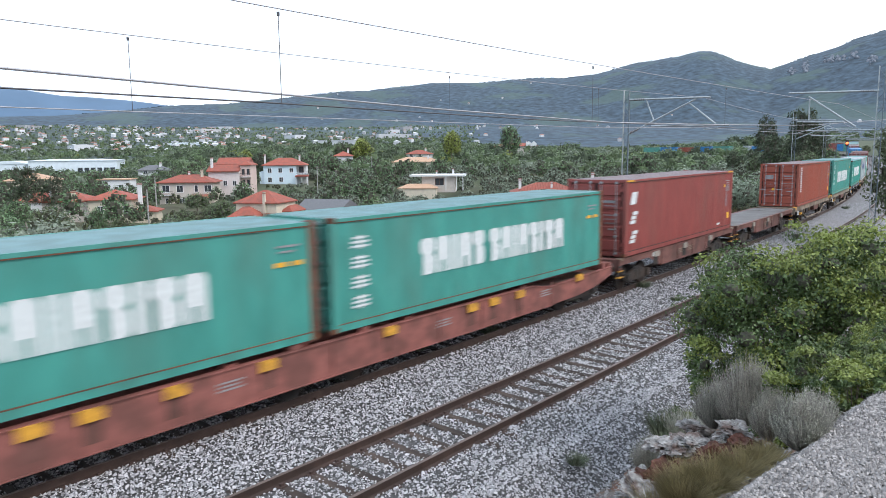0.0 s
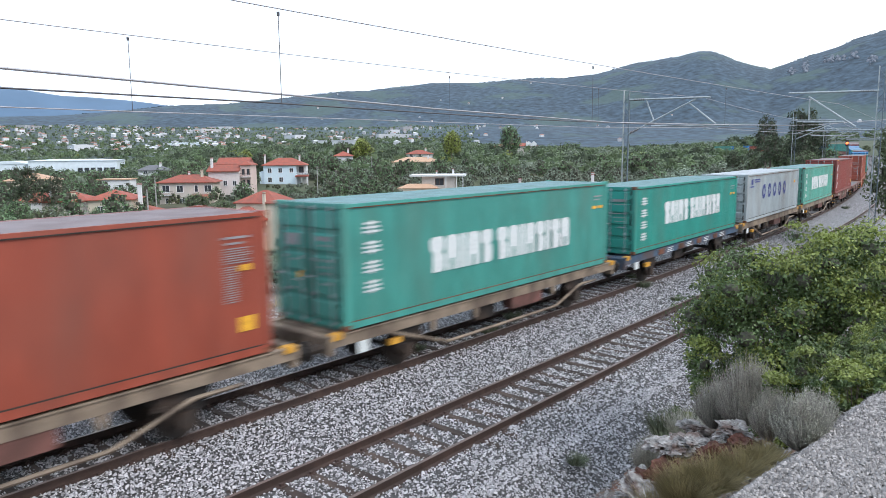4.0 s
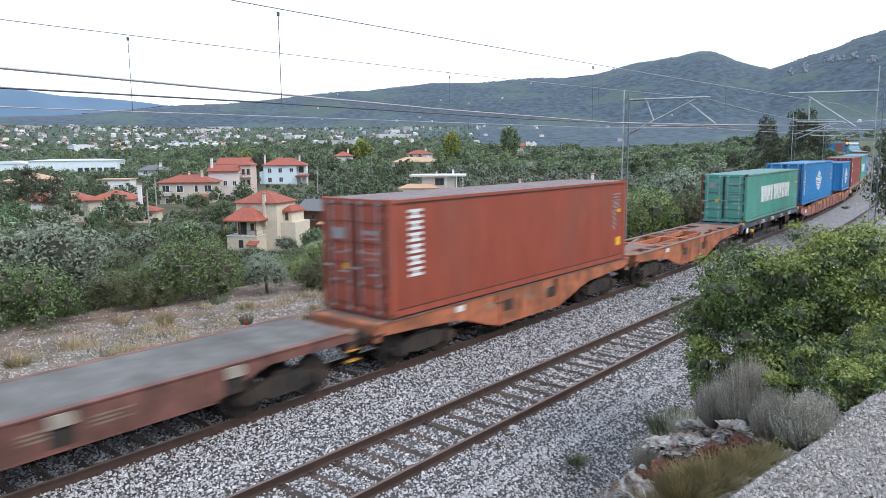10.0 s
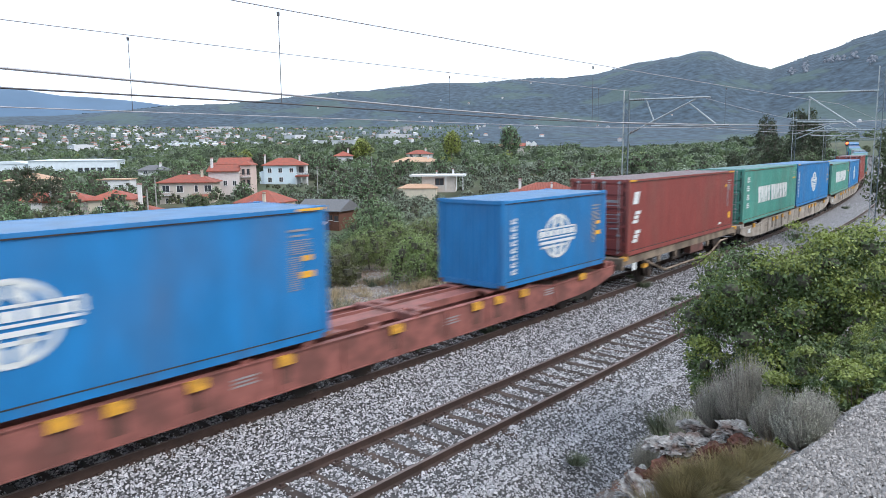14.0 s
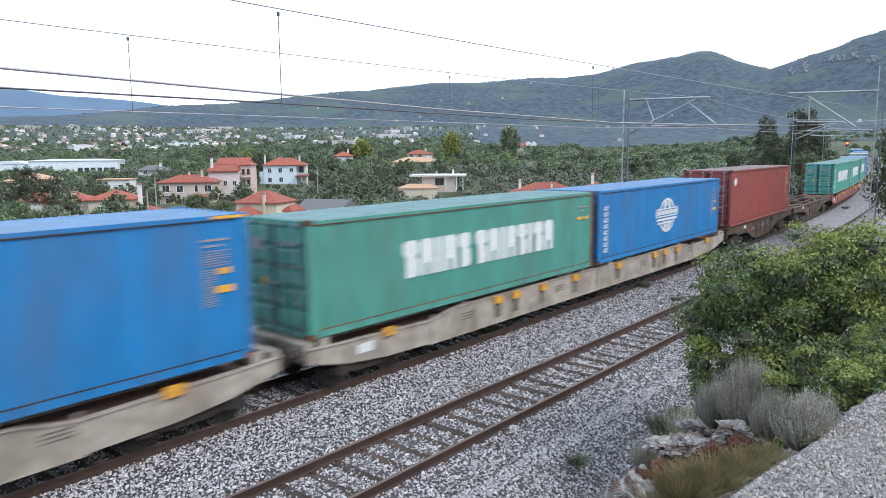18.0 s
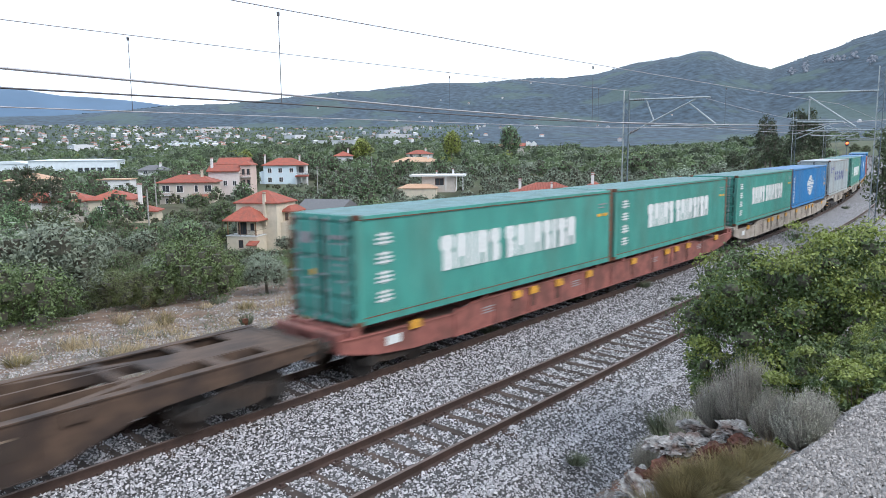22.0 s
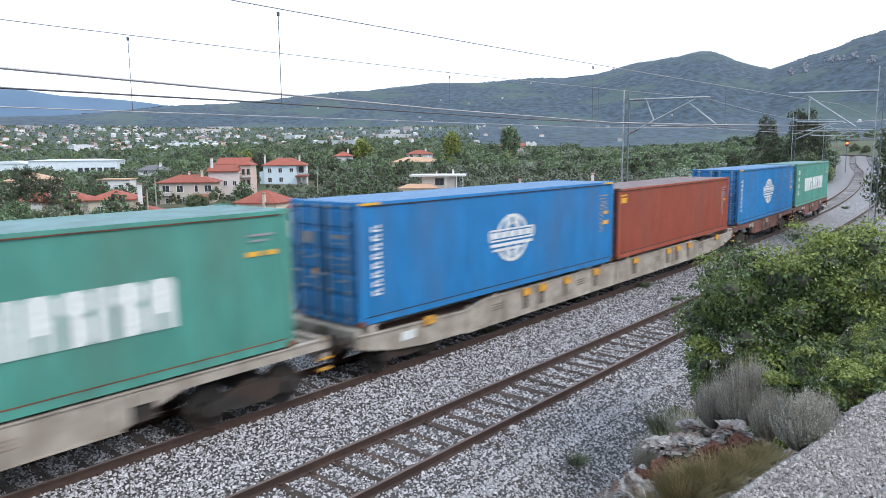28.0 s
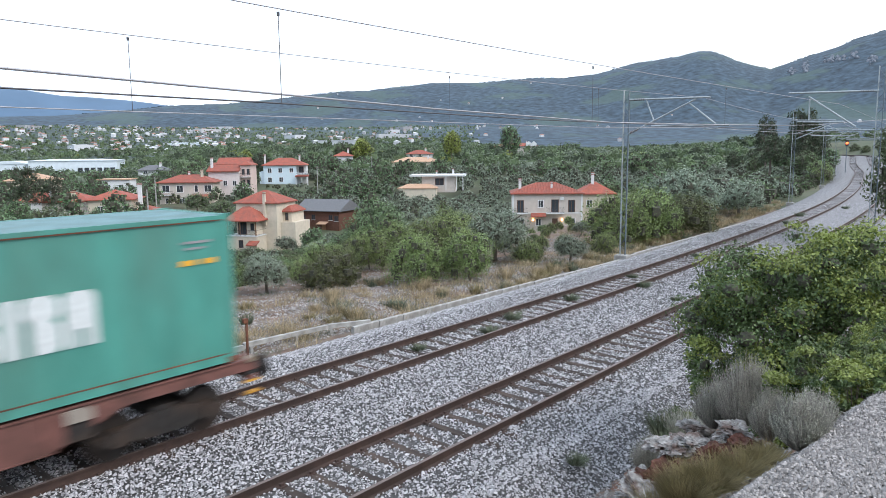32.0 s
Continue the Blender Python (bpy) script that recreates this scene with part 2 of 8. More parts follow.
    "dry_twig": mat("grey_dry_twigs", (0.27, 0.245, 0.215), 0.9, vary=0.25, scale=6, by_island=0.4),
    "straw": mat("dry_straw_grass", (0.34, 0.27, 0.165), 0.9, vary=0.25, scale=2, by_island=0.45, trans=0.12),
    "olive_grass": mat("half_dry_grass", (0.20, 0.165, 0.078), 0.9, vary=0.25, scale=2, by_island=0.45, trans=0.12),
    "weed": mat("grey_green_weed", (0.115, 0.135, 0.085), 0.8, vary=0.25, scale=4, by_island=0.45, trans=0.12),
    # dark core colour that imitates the shade between leaves
    "inner": mat("inner_crown_shade", (0.062, 0.060, 0.042), 0.95, vary=0.3, scale=3),
    "far_wall": mat("far_house_walls", (0.50, 0.50, 0.51), 0.9, vary=0.1, scale=0.02, by_island=0.35),
    "far_roof": mat("far_house_roofs", (0.30, 0.16, 0.12), 0.9, vary=0.1, scale=0.02, by_island=0.4),
    "amber_light": glow("amber_lamp", (1.0, 0.50, 0.16), 5.0),
    "red_light": glow("signal_lamp_lens", (1.0, 0.13, 0.035), 2.2),
}

# ---------------------------------------------------------------- mesh tools
class Build:
    """Collects boxes, prisms and tubes into one mesh."""

    def __init__(self):
        self.v, self.f = [], []

    def add(self, verts, faces):
        o = len(self.v)
        self.v += [tuple(p) for p in verts]
        self.f += [tuple(i + o for i in q) for q in faces]
        return self

    def box(self, x0, x1, y0, y1, z0, z1, bevel=0.0):
        if bevel:
            b = bevel
            prof = [(x0 + b, z0), (x1 - b, z0), (x1, z0 + b), (x1, z1 - b), (x1 - b, z1), (x0 + b, z1), (x0, z1 - b), (x0, z0 + b)]
            return self.prism(prof, y0, y1)
        vs = [(x, y, z) for x in (x0, x1) for y in (y0, y1) for z in (z0, z1)]
        return self.add(vs, [(0, 1, 3, 2), (4, 6, 7, 5), (0, 4, 5, 1), (2, 3, 7, 6), (0, 2, 6, 4), (1, 5, 7, 3)])

    def prism(self, prof, y0, y1):
        """A profile in x and z, drawn out from y0 to y1."""
        n = len(prof)
        vs = [(x, y0, z) for x, z in prof] + [(x, y1, z) for x, z in prof]
        return self.add(vs, [tuple(range(n)), tuple(range(2 * n - 1, n - 1, -1))] + [((i + 1) % n, i, i + n, (i + 1) % n + n) for i in range(n)])

    def prism_x(self, prof, x0, x1):
        n = len(prof)
        vs = [(x0, y, z) for y, z in prof] + [(x1, y, z) for y, z in prof]
        return self.add(vs, [tuple(range(n - 1, -1, -1)), tuple(range(n, 2 * n))] + [(i, (i + 1) % n, (i + 1) % n + n, i + n) for i in range(n)])

    def flat(self, prof, z0, z1):
        """An outline in x and y, drawn out from z0 to z1."""
        n = len(prof)
        vs = [(x, y, z0) for x, y in prof] + [(x, y, z1) for x, y in prof]
        return self.add(vs, [tuple(range(n - 1, -1, -1)), tuple(range(n, 2 * n))] + [(i, (i + 1) % n, (i + 1) % n + n, i + n) for i in range(n)])

    def tube(self, a, b, r, r2=None, n=8):
        a, b = Vector(a), Vector(b)
        d = (b - a).normalized()
        s = d.orthogonal().normalized()
        t = d.cross(s)
        r2 = r if r2 is None else r2
        vs = [a + (s * math.cos(k) + t * math.sin(k)) * r for k in [2 * math.pi * i / n for i in range(n)]]
        vs += [b + (s * math.cos(k) + t * math.sin(k)) * r2 for k in [2 * math.pi * i / n for i in range(n)]]
        return self.add(vs, [tuple(range(n - 1, -1, -1)), tuple(range(n, 2 * n))] + [(i, (i + 1) % n, (i + 1) % n + n, i + n) for i in range(n)])

    def mesh(self, name, material, smooth=False):
        me = bpy.data.meshes.new(name)
        me.from_pydata(self.v, [], self.f)
        if material:
            me.materials.append(M[material] if isinstance(material, str) else material)
        if smooth:
            me.polygons.foreach_set("use_smooth", [True] * len(me.polygons))
        me.update()
        return me


def bent_tube(build, P, r, n=6):
    """One tube through the points P."""
    vs, fs = [], []
    P = [Vector(p) for p in P]
    for i, p in enumerate(P):
        d = (P[min(i + 1, len(P) - 1)] - P[max(i - 1, 0)]).normalized()
        side = d.cross(Vector((0, 0, 1)) if abs(d.z) < 0.9 else Vector((1, 0, 0))).normalized()
        up = side.cross(d)
        vs += [p + (side * math.cos(a) + up * math.sin(a)) * r for a in [2 * math.pi * q / n for q in range(n)]]
        if i:
            fs += [((i - 1) * n + q, (i - 1) * n + (q + 1) % n, i * n + (q + 1) % n, i * n + q) for q in range(n)]
    return build.add(vs, fs)


def array_mesh(name, verts, faces, material, smooth=False, slots=None, index=None):
    """A mesh from numpy arrays: verts (n, 3) and faces (m, 3 or 4)."""
    me = bpy.data.meshes.new(name)
    k = faces.shape[1]
    me.vertices.add(len(verts))
    me.vertices.foreach_set("co", np.ascontiguousarray(verts, dtype=np.float32).ravel())
    me.loops.add(faces.size)
    me.loops.foreach_set("vertex_index", np.ascontiguousarray(faces, dtype=np.int32).ravel())
    me.polygons.add(len(faces))
    me.polygons.foreach_set("loop_start", np.arange(0, faces.size, k, dtype=np.int32))
    for m in (slots or [material]):
        me.materials.append(M[m])
    if index is not None:
        me.polygons.foreach_set("material_index", np.ascontiguousarray(index, dtype=np.int32))
    me.polygons.foreach_set("use_smooth", np.full(len(faces), smooth))
    me.update()
    me.validate()
    return me


def part(name, build, material, parent, label="", m=None, smooth=False):
    me = build.mesh(name, material, smooth) if isinstance(build, Build) else build
    ob = new(name, me)
    ob.parent = parent
    if m is not None:
        ob.matrix_basis = m
    if label:
        ob["label"] = label
    return ob


def thing(name, label, category, group="", kind="", at=None):
    ob = new(name)
    ob.empty_display_size = 0.2
    tagged(ob, label, category, group, kind)
    if at is not None:
        ob.matrix_basis = at
    return ob


def ball(k):
    """A cube of k by k faces a side, blown up to a ball."""
    P, F = [], []
    for ax in range(3):
        for sg in (-1, 1):
            o = len(P)
            for i in range(k + 1):
                for j in range(k + 1):
                    p = [0, 0, 0]
                    p[ax], p[(ax + 1) % 3], p[(ax + 2) % 3] = sg, -1 + 2 * i / k, -1 + 2 * j / k
                    P.append(p)
            for i in range(k):
                for j in range(k):
                    q = [o + i * (k + 1) + j, o + (i + 1) * (k + 1) + j, o + (i + 1) * (k + 1) + j + 1, o + i * (k + 1) + j + 1]
                    F.append(q if sg > 0 else q[::-1])
    P = np.array(P, float)
    return P / np.linalg.norm(P, axis=1)[:, None], np.array(F)


BALL = {k: ball(k) for k in (1, 2, 3)}


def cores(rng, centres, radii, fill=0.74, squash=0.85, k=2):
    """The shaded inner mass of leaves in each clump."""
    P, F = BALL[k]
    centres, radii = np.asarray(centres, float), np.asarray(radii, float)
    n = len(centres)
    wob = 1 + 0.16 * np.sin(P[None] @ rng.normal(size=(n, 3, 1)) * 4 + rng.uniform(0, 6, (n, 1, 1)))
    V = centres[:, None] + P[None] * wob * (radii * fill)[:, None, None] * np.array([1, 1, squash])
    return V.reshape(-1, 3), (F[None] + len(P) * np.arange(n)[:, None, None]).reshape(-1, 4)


# ---------------------------------------------------------------- the line of the railway
KNOTS = [-21, -20, 10, 40, 60, 75, 90, 105, 120, 135, 150, 165, 180, 200, 222, 232, 245, 300, 600]
BEND = [0.0, -0.003077, 0.002093, 0.001059, 0.002659, 0.001116, 0.001696, 0.000783, -0.000266, 0.000325, 0.002495, 0.001, -0.001, -0.001, 0.001, 0.001, 0.006, 0.006, 0.0]
LS = np.arange(-620.0, 560.0, 1.0)
LTH = np.cumsum(np.interp(LS, KNOTS, BEND))
ZERO = int(620)
LTH = LTH - LTH[ZERO] + 0.856526
LX, LY = np.cumsum(np.cos(LTH)), np.cumsum(np.sin(LTH))
LX, LY = LX - LX[ZERO], LY - LY[ZERO] + 19.8093
SPACING = 4.327


def grade(s):
    s = np.clip(s, -60, 230)
    return 0.0043039 * (s - 30) + 0.297 * np.maximum(s - 60, 0) ** 2 / 1e4 + 3.9 * np.maximum(s - 165, 0) ** 2 / 1e4


def line_at(s, off=0.0):
    """Plan place on the railway at station s, off metres towards the valley, and the heading there."""
    th = np.interp(s, LS, LTH)
    return np.interp(s, LS, LX) - off * np.sin(th), np.interp(s, LS, LY) + off * np.cos(th), th


def on_line(s, off=0.0, z=0.0, turn=0.0):
    x, y, th = line_at(s, off)
    return pose(float(x), float(y), float(grade(s)) + z, 0, 0, math.degrees(float(th)) + turn)


def station(x, y):
    """Station and offset of plan points, as arrays."""
    x, y = np.atleast_1d(np.asarray(x, float)), np.atleast_1d(np.asarray(y, float))
    pick = np.arange(ZERO - 120, ZERO + 330, 2)
    best_s, best_u = np.empty(len(x)), np.empty(len(x))
    for i in range(0, len(x), 4000):
        dx = x[i:i + 4000, None] - LX[pick][None]
        dy = y[i:i + 4000, None] - LY[pick][None]
        j = np.argmin(dx * dx + dy * dy, axis=1)
        k = np.arange(len(j))
        th = LTH[pick][j]
        ex, ey = dx[k, j], dy[k, j]
        best_s[i:i + 4000] = LS[pick][j] + ex * np.cos(th) + ey * np.sin(th)
        best_u[i:i + 4000] = -np.sin(th) * ex + np.cos(th) * ey
    return best_s, best_u


# ---------------------------------------------------------------- the lie of the land
RIDGE_AZ = [-180, -60, -32, -28.5, -24.8, -21.7, -19.7, -16.9, -14.7, -11.7, -8.2, -5.9, -3.7, -1, 3.1, 7.6, 9.8, 12, 14.1, 15.4, 17, 18.3, 19.1, 19.9, 20.7, 21.4, 22.2, 23.4, 24.7, 26, 27.8, 28.8, 29.8, 31.7, 40, 60, 180]
RIDGE_EL = [2.5, 3.0, 2.7, 2.8, 3.15, 3.52, 3.68, 3.8, 4.05, 4.35, 4.76, 4.82, 5.12, 5.4, 5.42, 5.66, 5.6, 5.82, 6.26, 6.55, 6.74, 6.84, 7.05, 7.16, 7.08, 6.8, 6.42, 6.0, 5.66, 6.05, 6.6, 6.82, 7.22, 7.7, 8.6, 7.5, 2.5]
BLUE_AZ = [-180, -60, -32, -28, -24, -20, -14, 180]
BLUE_EL = [2.0, 5.5, 4.95, 4.4, 4.2, 3.75, 2.0, 2.0]


def smooth01(t):
    t = np.clip(t, 0, 1)
    return t * t * (3 - 2 * t)


def ripple(x, y, size, seed=0.0):
    a = np.sin(x / size + 1.7 * seed + 1.3 * np.sin(y / size * 0.7 + seed)) * np.cos(y / size * 1.13 - seed)
    b = np.sin((x + 1.9 * y) / size * 2.1 + 2.2 * seed) * np.cos((1.7 * x - y) / size * 1.8 + seed)
    return 0.65 * a + 0.35 * b


def ground_z(x, y):
    x, y = np.atleast_1d(np.asarray(x, float)), np.atleast_1d(np.asarray(y, float))
    r = np.hypot(x, y)
    az = np.degrees(np.arctan2(x, y))
    s, u = station(x, y)
    g = np.where(r < 500, grade(s), 0.0)
    # valley floor, rising away from the line
    d = np.maximum(r, 1)
    valley = np.interp(d, [0, 60, 130, 185, 240, 330, 450, 1000, 1500, 2000, 3000, 6000], [-7, -8, -10.3, -8.2, -4.0, 1.2, 5.0, 14, 36, 72, 120, 125])
    low = np.interp(d, [0, 60, 130, 185, 300, 430, 700, 1000, 1500, 2000, 3000, 6000], [-7, -8, -10.3, -8.2, -6.5, -4.8, -1.5, 8, 34, 72, 120, 125])
    side = smooth01((-az - 17) / 7)
    valley = valley * (1 - side) + low * side
    valley = valley - 2.6 * np.exp(-((az + 12) / 8.5) ** 2) * np.exp(-((d - 118) / 42) ** 2)
    valley = valley + np.where(d > 300, ripple(x, y, 180, 1) * np.clip((d - 300) / 900, 0, 1) * 5, ripple(x, y, 25, 2) * 0.5)
    bank = np.interp(u, [4.2, 5.4, 9, 14, 18, 22, 30, 55], [-0.75, -0.85, -0.95, -1.15, -1.35, -2.4, -6.2, -9.0]) + ripple(x, y, 2.3, 4) * 0.18 * np.clip((u - 5) / 2, 0, 1)
    mix = smooth01((u - 20) / 50)
    valley_side = np.where(u < 20, bank + g, (bank + g) * (1 - mix) + valley * mix)
    bed = -0.72 + g
    cut = np.interp(-u - np.interp(s, [-12.5, -11.75, -10.75, -9.25, -5], [-0.35, -0.28, -0.1, 0.05, 0.05]) * np.clip((-u - 10.5) / 1.2, 0, 1), [7.4, 8.4, 12.15, 13.5, 22, 40, 90, 200, 600, 3000], [-0.72, -0.3, 3.46, 3.52, 4.0, 6, 8, 10, 15, 40]) + ripple(x, y, 1.1, 3) * 0.16 * np.clip((-u - 7.6) / 1.5, 0, 1) * np.clip((12.1 + u) / 0.8, 0, 1)
    far_cut = np.interp(-u, [7.2, 9, 14, 22, 40, 90, 200, 600, 3000], [-0.72, 0.0, 1.2, 3.0, 5, 7, 9, 14, 40])
    k = smooth01((s - 18) / 22)
    hillside = cut * (1 - k) + far_cut * k + g * k
    near = np.where(u > 4.2, valley_side, np.where(u > -7.4, bed, hillside))
    # hills all round
    rise = smooth01((d - 1700) / 1900)
    el = np.interp(az, RIDGE_AZ, RIDGE_EL)
    ridge = np.tan(np.radians(el)) * 3650 + 5.2
    rug = ripple(x, y, 420, 5) * 30 + ripple(x, y, 150, 6) * 10
    hill = ridge * rise ** 1.25 + rug * rise * (1 - rise) * 2.2 + ripple(x, y, 60, 7) * 2.5 * rise
    back = np.tan(np.radians(np.interp(az, BLUE_AZ, BLUE_EL))) * 4800
    dip = np.where(d > 3650, ridge * (1 - 0.55 * smooth01((d - 3650) / 600)), hill)
    far = np.where(d > 4100, np.maximum(dip, back * smooth01((d - 4100) / 650) + ripple(x, y, 300, 8) * 6), dip)
    blend = smooth01((d - 1200) / 900)
    out = np.where(d < 160, near, np.where((u > 0) | (d > 500), np.where(u > 70, valley, near), near))
    return out * (1 - blend) + np.where(d < 4100, np.maximum(far, np.minimum(valley, ridge * 0.75)), far) * blend


def gz(x, y):
    return float(ground_z(x, y)[0])


def ground():
    rings = [0.05]
    while rings[-1] < 4900:
        rings.append(rings[-1] * 1.036 + 0.02)
    rings[-1] = 4930
    az = np.concatenate([np.arange(-180, -42, 4), np.arange(-42, 42, 0.27), np.arange(42, 180, 4)])
    az = np.radians(az)
    R, A = np.meshgrid(rings, az, indexing="ij")
    X, Y = (R * np.sin(A)).ravel() + 0.37, (R * np.cos(A)).ravel() - 0.41
    Z = ground_z(X, Y)
    na, nr = len(az), len(rings)
    i, j = np.meshgrid(np.arange(nr - 1), np.arange(na), indexing="ij")
    j2 = (j + 1) % na
    F = np.stack([i * na + j, i * na + j2, (i + 1) * na + j2, (i + 1) * na + j], -1).reshape(-1, 4)[:, ::-1]
    V = np.column_stack([X, Y, Z])
    C = V[F].mean(1)
    s, u = station(C[:, 0], C[:, 1])
    d = np.hypot(C[:, 0], C[:, 1])
    idx = np.zeros(len(F), int)
    idx[d > 75] = 1
    idx[d > 420] = 2
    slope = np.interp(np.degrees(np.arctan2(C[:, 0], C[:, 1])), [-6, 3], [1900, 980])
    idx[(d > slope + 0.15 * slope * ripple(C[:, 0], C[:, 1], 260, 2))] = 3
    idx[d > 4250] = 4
    edge = np.interp(s, [-12.5, -11.75, -10.75, -9.25, -5], [-11.78, -11.85, -12.04, -12.22, -12.25])
    edge = edge + 0.12 + 0.16 * ripple(C[:, 0], C[:, 1], 0.21)
    idx[(u < edge) & (d < 45)] = 5
    idx[(u < -7.2) & (u >= edge) & (d < 30)] = 6
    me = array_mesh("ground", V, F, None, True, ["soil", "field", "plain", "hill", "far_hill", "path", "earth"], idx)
    ob = new("ground", me)
    tagged(ob, "hillside of dry soil and scrub falling to a green valley with wooded hills", "ground", kind="structure")


ground()


# ---------------------------------------------------------------- railway track
def sweep(s0, s1, step, prof):
    """A strip along the line: prof is a list of (offset, height)."""
    ss = np.arange(s0, s1 + 1e-6, step)
    V = []
    for off, z in prof:
        x, y, _ = line_at(ss, off)
        V.append(np.column_stack([x, y, grade(ss) + z]))
    V = np.concatenate(V)
    n, k = len(ss), len(prof)
    i, j = np.meshgrid(np.arange(k - 1), np.arange(n - 1), indexing="ij")
    F = np.stack([i * n + j, i * n + j + 1, (i + 1) * n + j + 1, (i + 1) * n + j], -1).reshape(-1, 4)
    return V, F


def ballast_bed():
    prof = [(4.3, -0.80), (4.05, -0.62), (2.3, -0.16), (0.9, -0.165), (0.7, -0.187), (-0.7, -0.187), (-0.9, -0.165), (-2.2, -0.19), (-3.4, -0.165), (-3.6, -0.187), (-5.0, -0.187), (-5.2, -0.165), (-6.6, -0.17), (-7.7, -0.62), (-8.6, -0.80)]
    V, F = sweep(-60, 330, 1.5, prof)
    # painted gap shade only near; further off the bed has plain stone grey
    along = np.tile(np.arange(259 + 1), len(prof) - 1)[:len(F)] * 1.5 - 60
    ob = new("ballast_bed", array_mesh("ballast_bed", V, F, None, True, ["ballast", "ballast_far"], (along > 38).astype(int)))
    tagged(ob, "bed of grey crushed-stone ballast under both tracks", "ballast", kind="structure")


def scatter_stones(name, label, material, count, place, size, seed, category="gravel"):
    """Loose broken stones, joined into one mesh."""
    rng = np.random.default_rng(seed)
    P = place(rng, count)
    n = len(P)
    base = np.array([(1, 0, -0.45), (0.1, 1, -0.35), (-1, 0.1, -0.4), (0, -1, -0.45), (0.35, 0.3, 0.55), (-0.4, -0.25, 0.5)])
    faces = np.array([(0, 1, 4), (1, 2, 5), (1, 5, 4), (2, 3, 5), (3, 0, 4), (3, 4, 5)])
    B = base[None] * (1 + rng.uniform(-0.3, 0.3, (n, 6, 3)))
    B = B * np.exp(rng.normal(0, 0.22, (n, 1, 3)))
    a, t = rng.uniform(0, 2 * np.pi, n), rng.uniform(-0.45, 0.45, n)
    ca, sa, ct, st = np.cos(a), np.sin(a), np.cos(t), np.sin(t)
    x, y, z = B[..., 0], B[..., 1], B[..., 2]
    y, z = y * ct[:, None] - z * st[:, None], y * st[:, None] + z * ct[:, None]
    x, y = x * ca[:, None] - y * sa[:, None], x * sa[:, None] + y * ca[:, None]
    B = np.stack([x, y, z], -1) * (size * np.exp(rng.normal(0, 0.3, n)))[:, None, None] + P[:, None]
    F = (faces[None] + 6 * np.arange(n)[:, None, None]).reshape(-1, 3)
    ob = new(name, array_mesh(name, B.reshape(-1, 3), F, material))
    return tagged(ob, label, category, kind="stuff")


def ballast_place(rng, count):
    s = -15 - 26 * np.log(1 - rng.uniform(0, 0.95, count))
    u = np.where(rng.random(count) < 0.16, rng.uniform(-8.7, -6.2, count), rng.uniform(-8.4, 4.1, count))
    z = np.interp(-u, [-4.3, -4.05, -2.3, 0, 1.9, 2.2, 2.6, 6.6, 7.7, 8.6], [-0.80, -0.62, -0.17, -0.19, -0.17, -0.20, -0.17, -0.17, -0.62, -0.80])
    z = z + np.where(np.minimum(np.abs(u), np.abs(u + SPACING)) > 0.85, 0.025, 0.0) * (np.abs(u + 2.2) < 4.4)
    off = np.minimum(np.abs(u), np.abs(u + SPACING))
    on_sleeper = (off < 0.7) & (np.mod(s + 0.075, 0.6) < 0.15)
    hid = (on_sleeper & (rng.uniform(0, 1, len(s)) < 0.78)) | (np.abs(off - 0.7525) < 0.07)
    z = np.where(off < 0.75, -0.18, z)
    s, u, z = s[~hid], u[~hid], z[~hid]
    x, y, _ = line_at(s, u)
    return np.column_stack([x, y, grade(s) + z + rng.uniform(-0.01, 0.025, len(s))])


def path_place(rng, count):
    x, y = rng.uniform(0.9, 4.6, count), rng.uniform(2.7, 6.2, count)
    s, u = station(x, y)
    k = (u < np.interp(s, [-12.5, -11.75, -10.75, -9.25, -5], [-11.78, -11.85, -12.04, -12.22, -12.25]) + 0.12 + 0.26 * ripple(x, y, 0.21) + rng.normal(0, 0.06, count)) & (x < 0.72 * y + 0.25)
    x, y = x[k], y[k]
    return np.column_stack([x, y, ground_z(x, y) + rng.uniform(-0.004, 0.014, len(x))])


def slope_place(rng, count):
    x, y = rng.uniform(-2, 10, count), rng.uniform(4, 16, count)
    s, u = station(x, y)
    k = (u > -11.8) & (u < -7.3)
    x, y = x[k], y[k]
    return np.column_stack([x, y, ground_z(x, y) + 0.01])


def bank_place(rng, count):
    s, u = rng.uniform(-16, 30, count), 5.0 + np.abs(rng.normal(0, 5.2, count))
    x, y, _ = line_at(s, u)
    return np.column_stack([x, y, ground_z(x, y) + 0.01])


RAIL = [(-0.075, -0.172), (0.075, -0.172), (0.075, -0.155), (0.012, -0.135), (0.012, -0.045), (0.036, -0.035), (0.036, 0.0), (-0.036, 0.0), (-0.036, -0.035), (-0.012, -0.045), (-0.012, -0.135), (-0.075, -0.155)]


def track(name, label, off, seed):
    t = thing(name, label, "railway track", "tracks", kind="structure")
    for side in (0.7525, -0.7525):
        prof = [(off + side + a, b) for a, b in RAIL] + [(off + side + RAIL[0][0], RAIL[0][1])]
        V, F = sweep(-60, 330, 1.5, prof)
        rail = new("rail", array_mesh("rail", V, F, "rail"))
        rail.parent = t
        V, F = sweep(-60, 330, 1.5, [(off + side - 0.034, 0.0015), (off + side + 0.034, 0.0015)])
        top = new("running_surface", array_mesh("running_surface", V, F, "rail_top"))
        top.parent = rail
        top["label"] = "worn steel rail head"
    rnd = random.Random(seed)
    return t, rnd


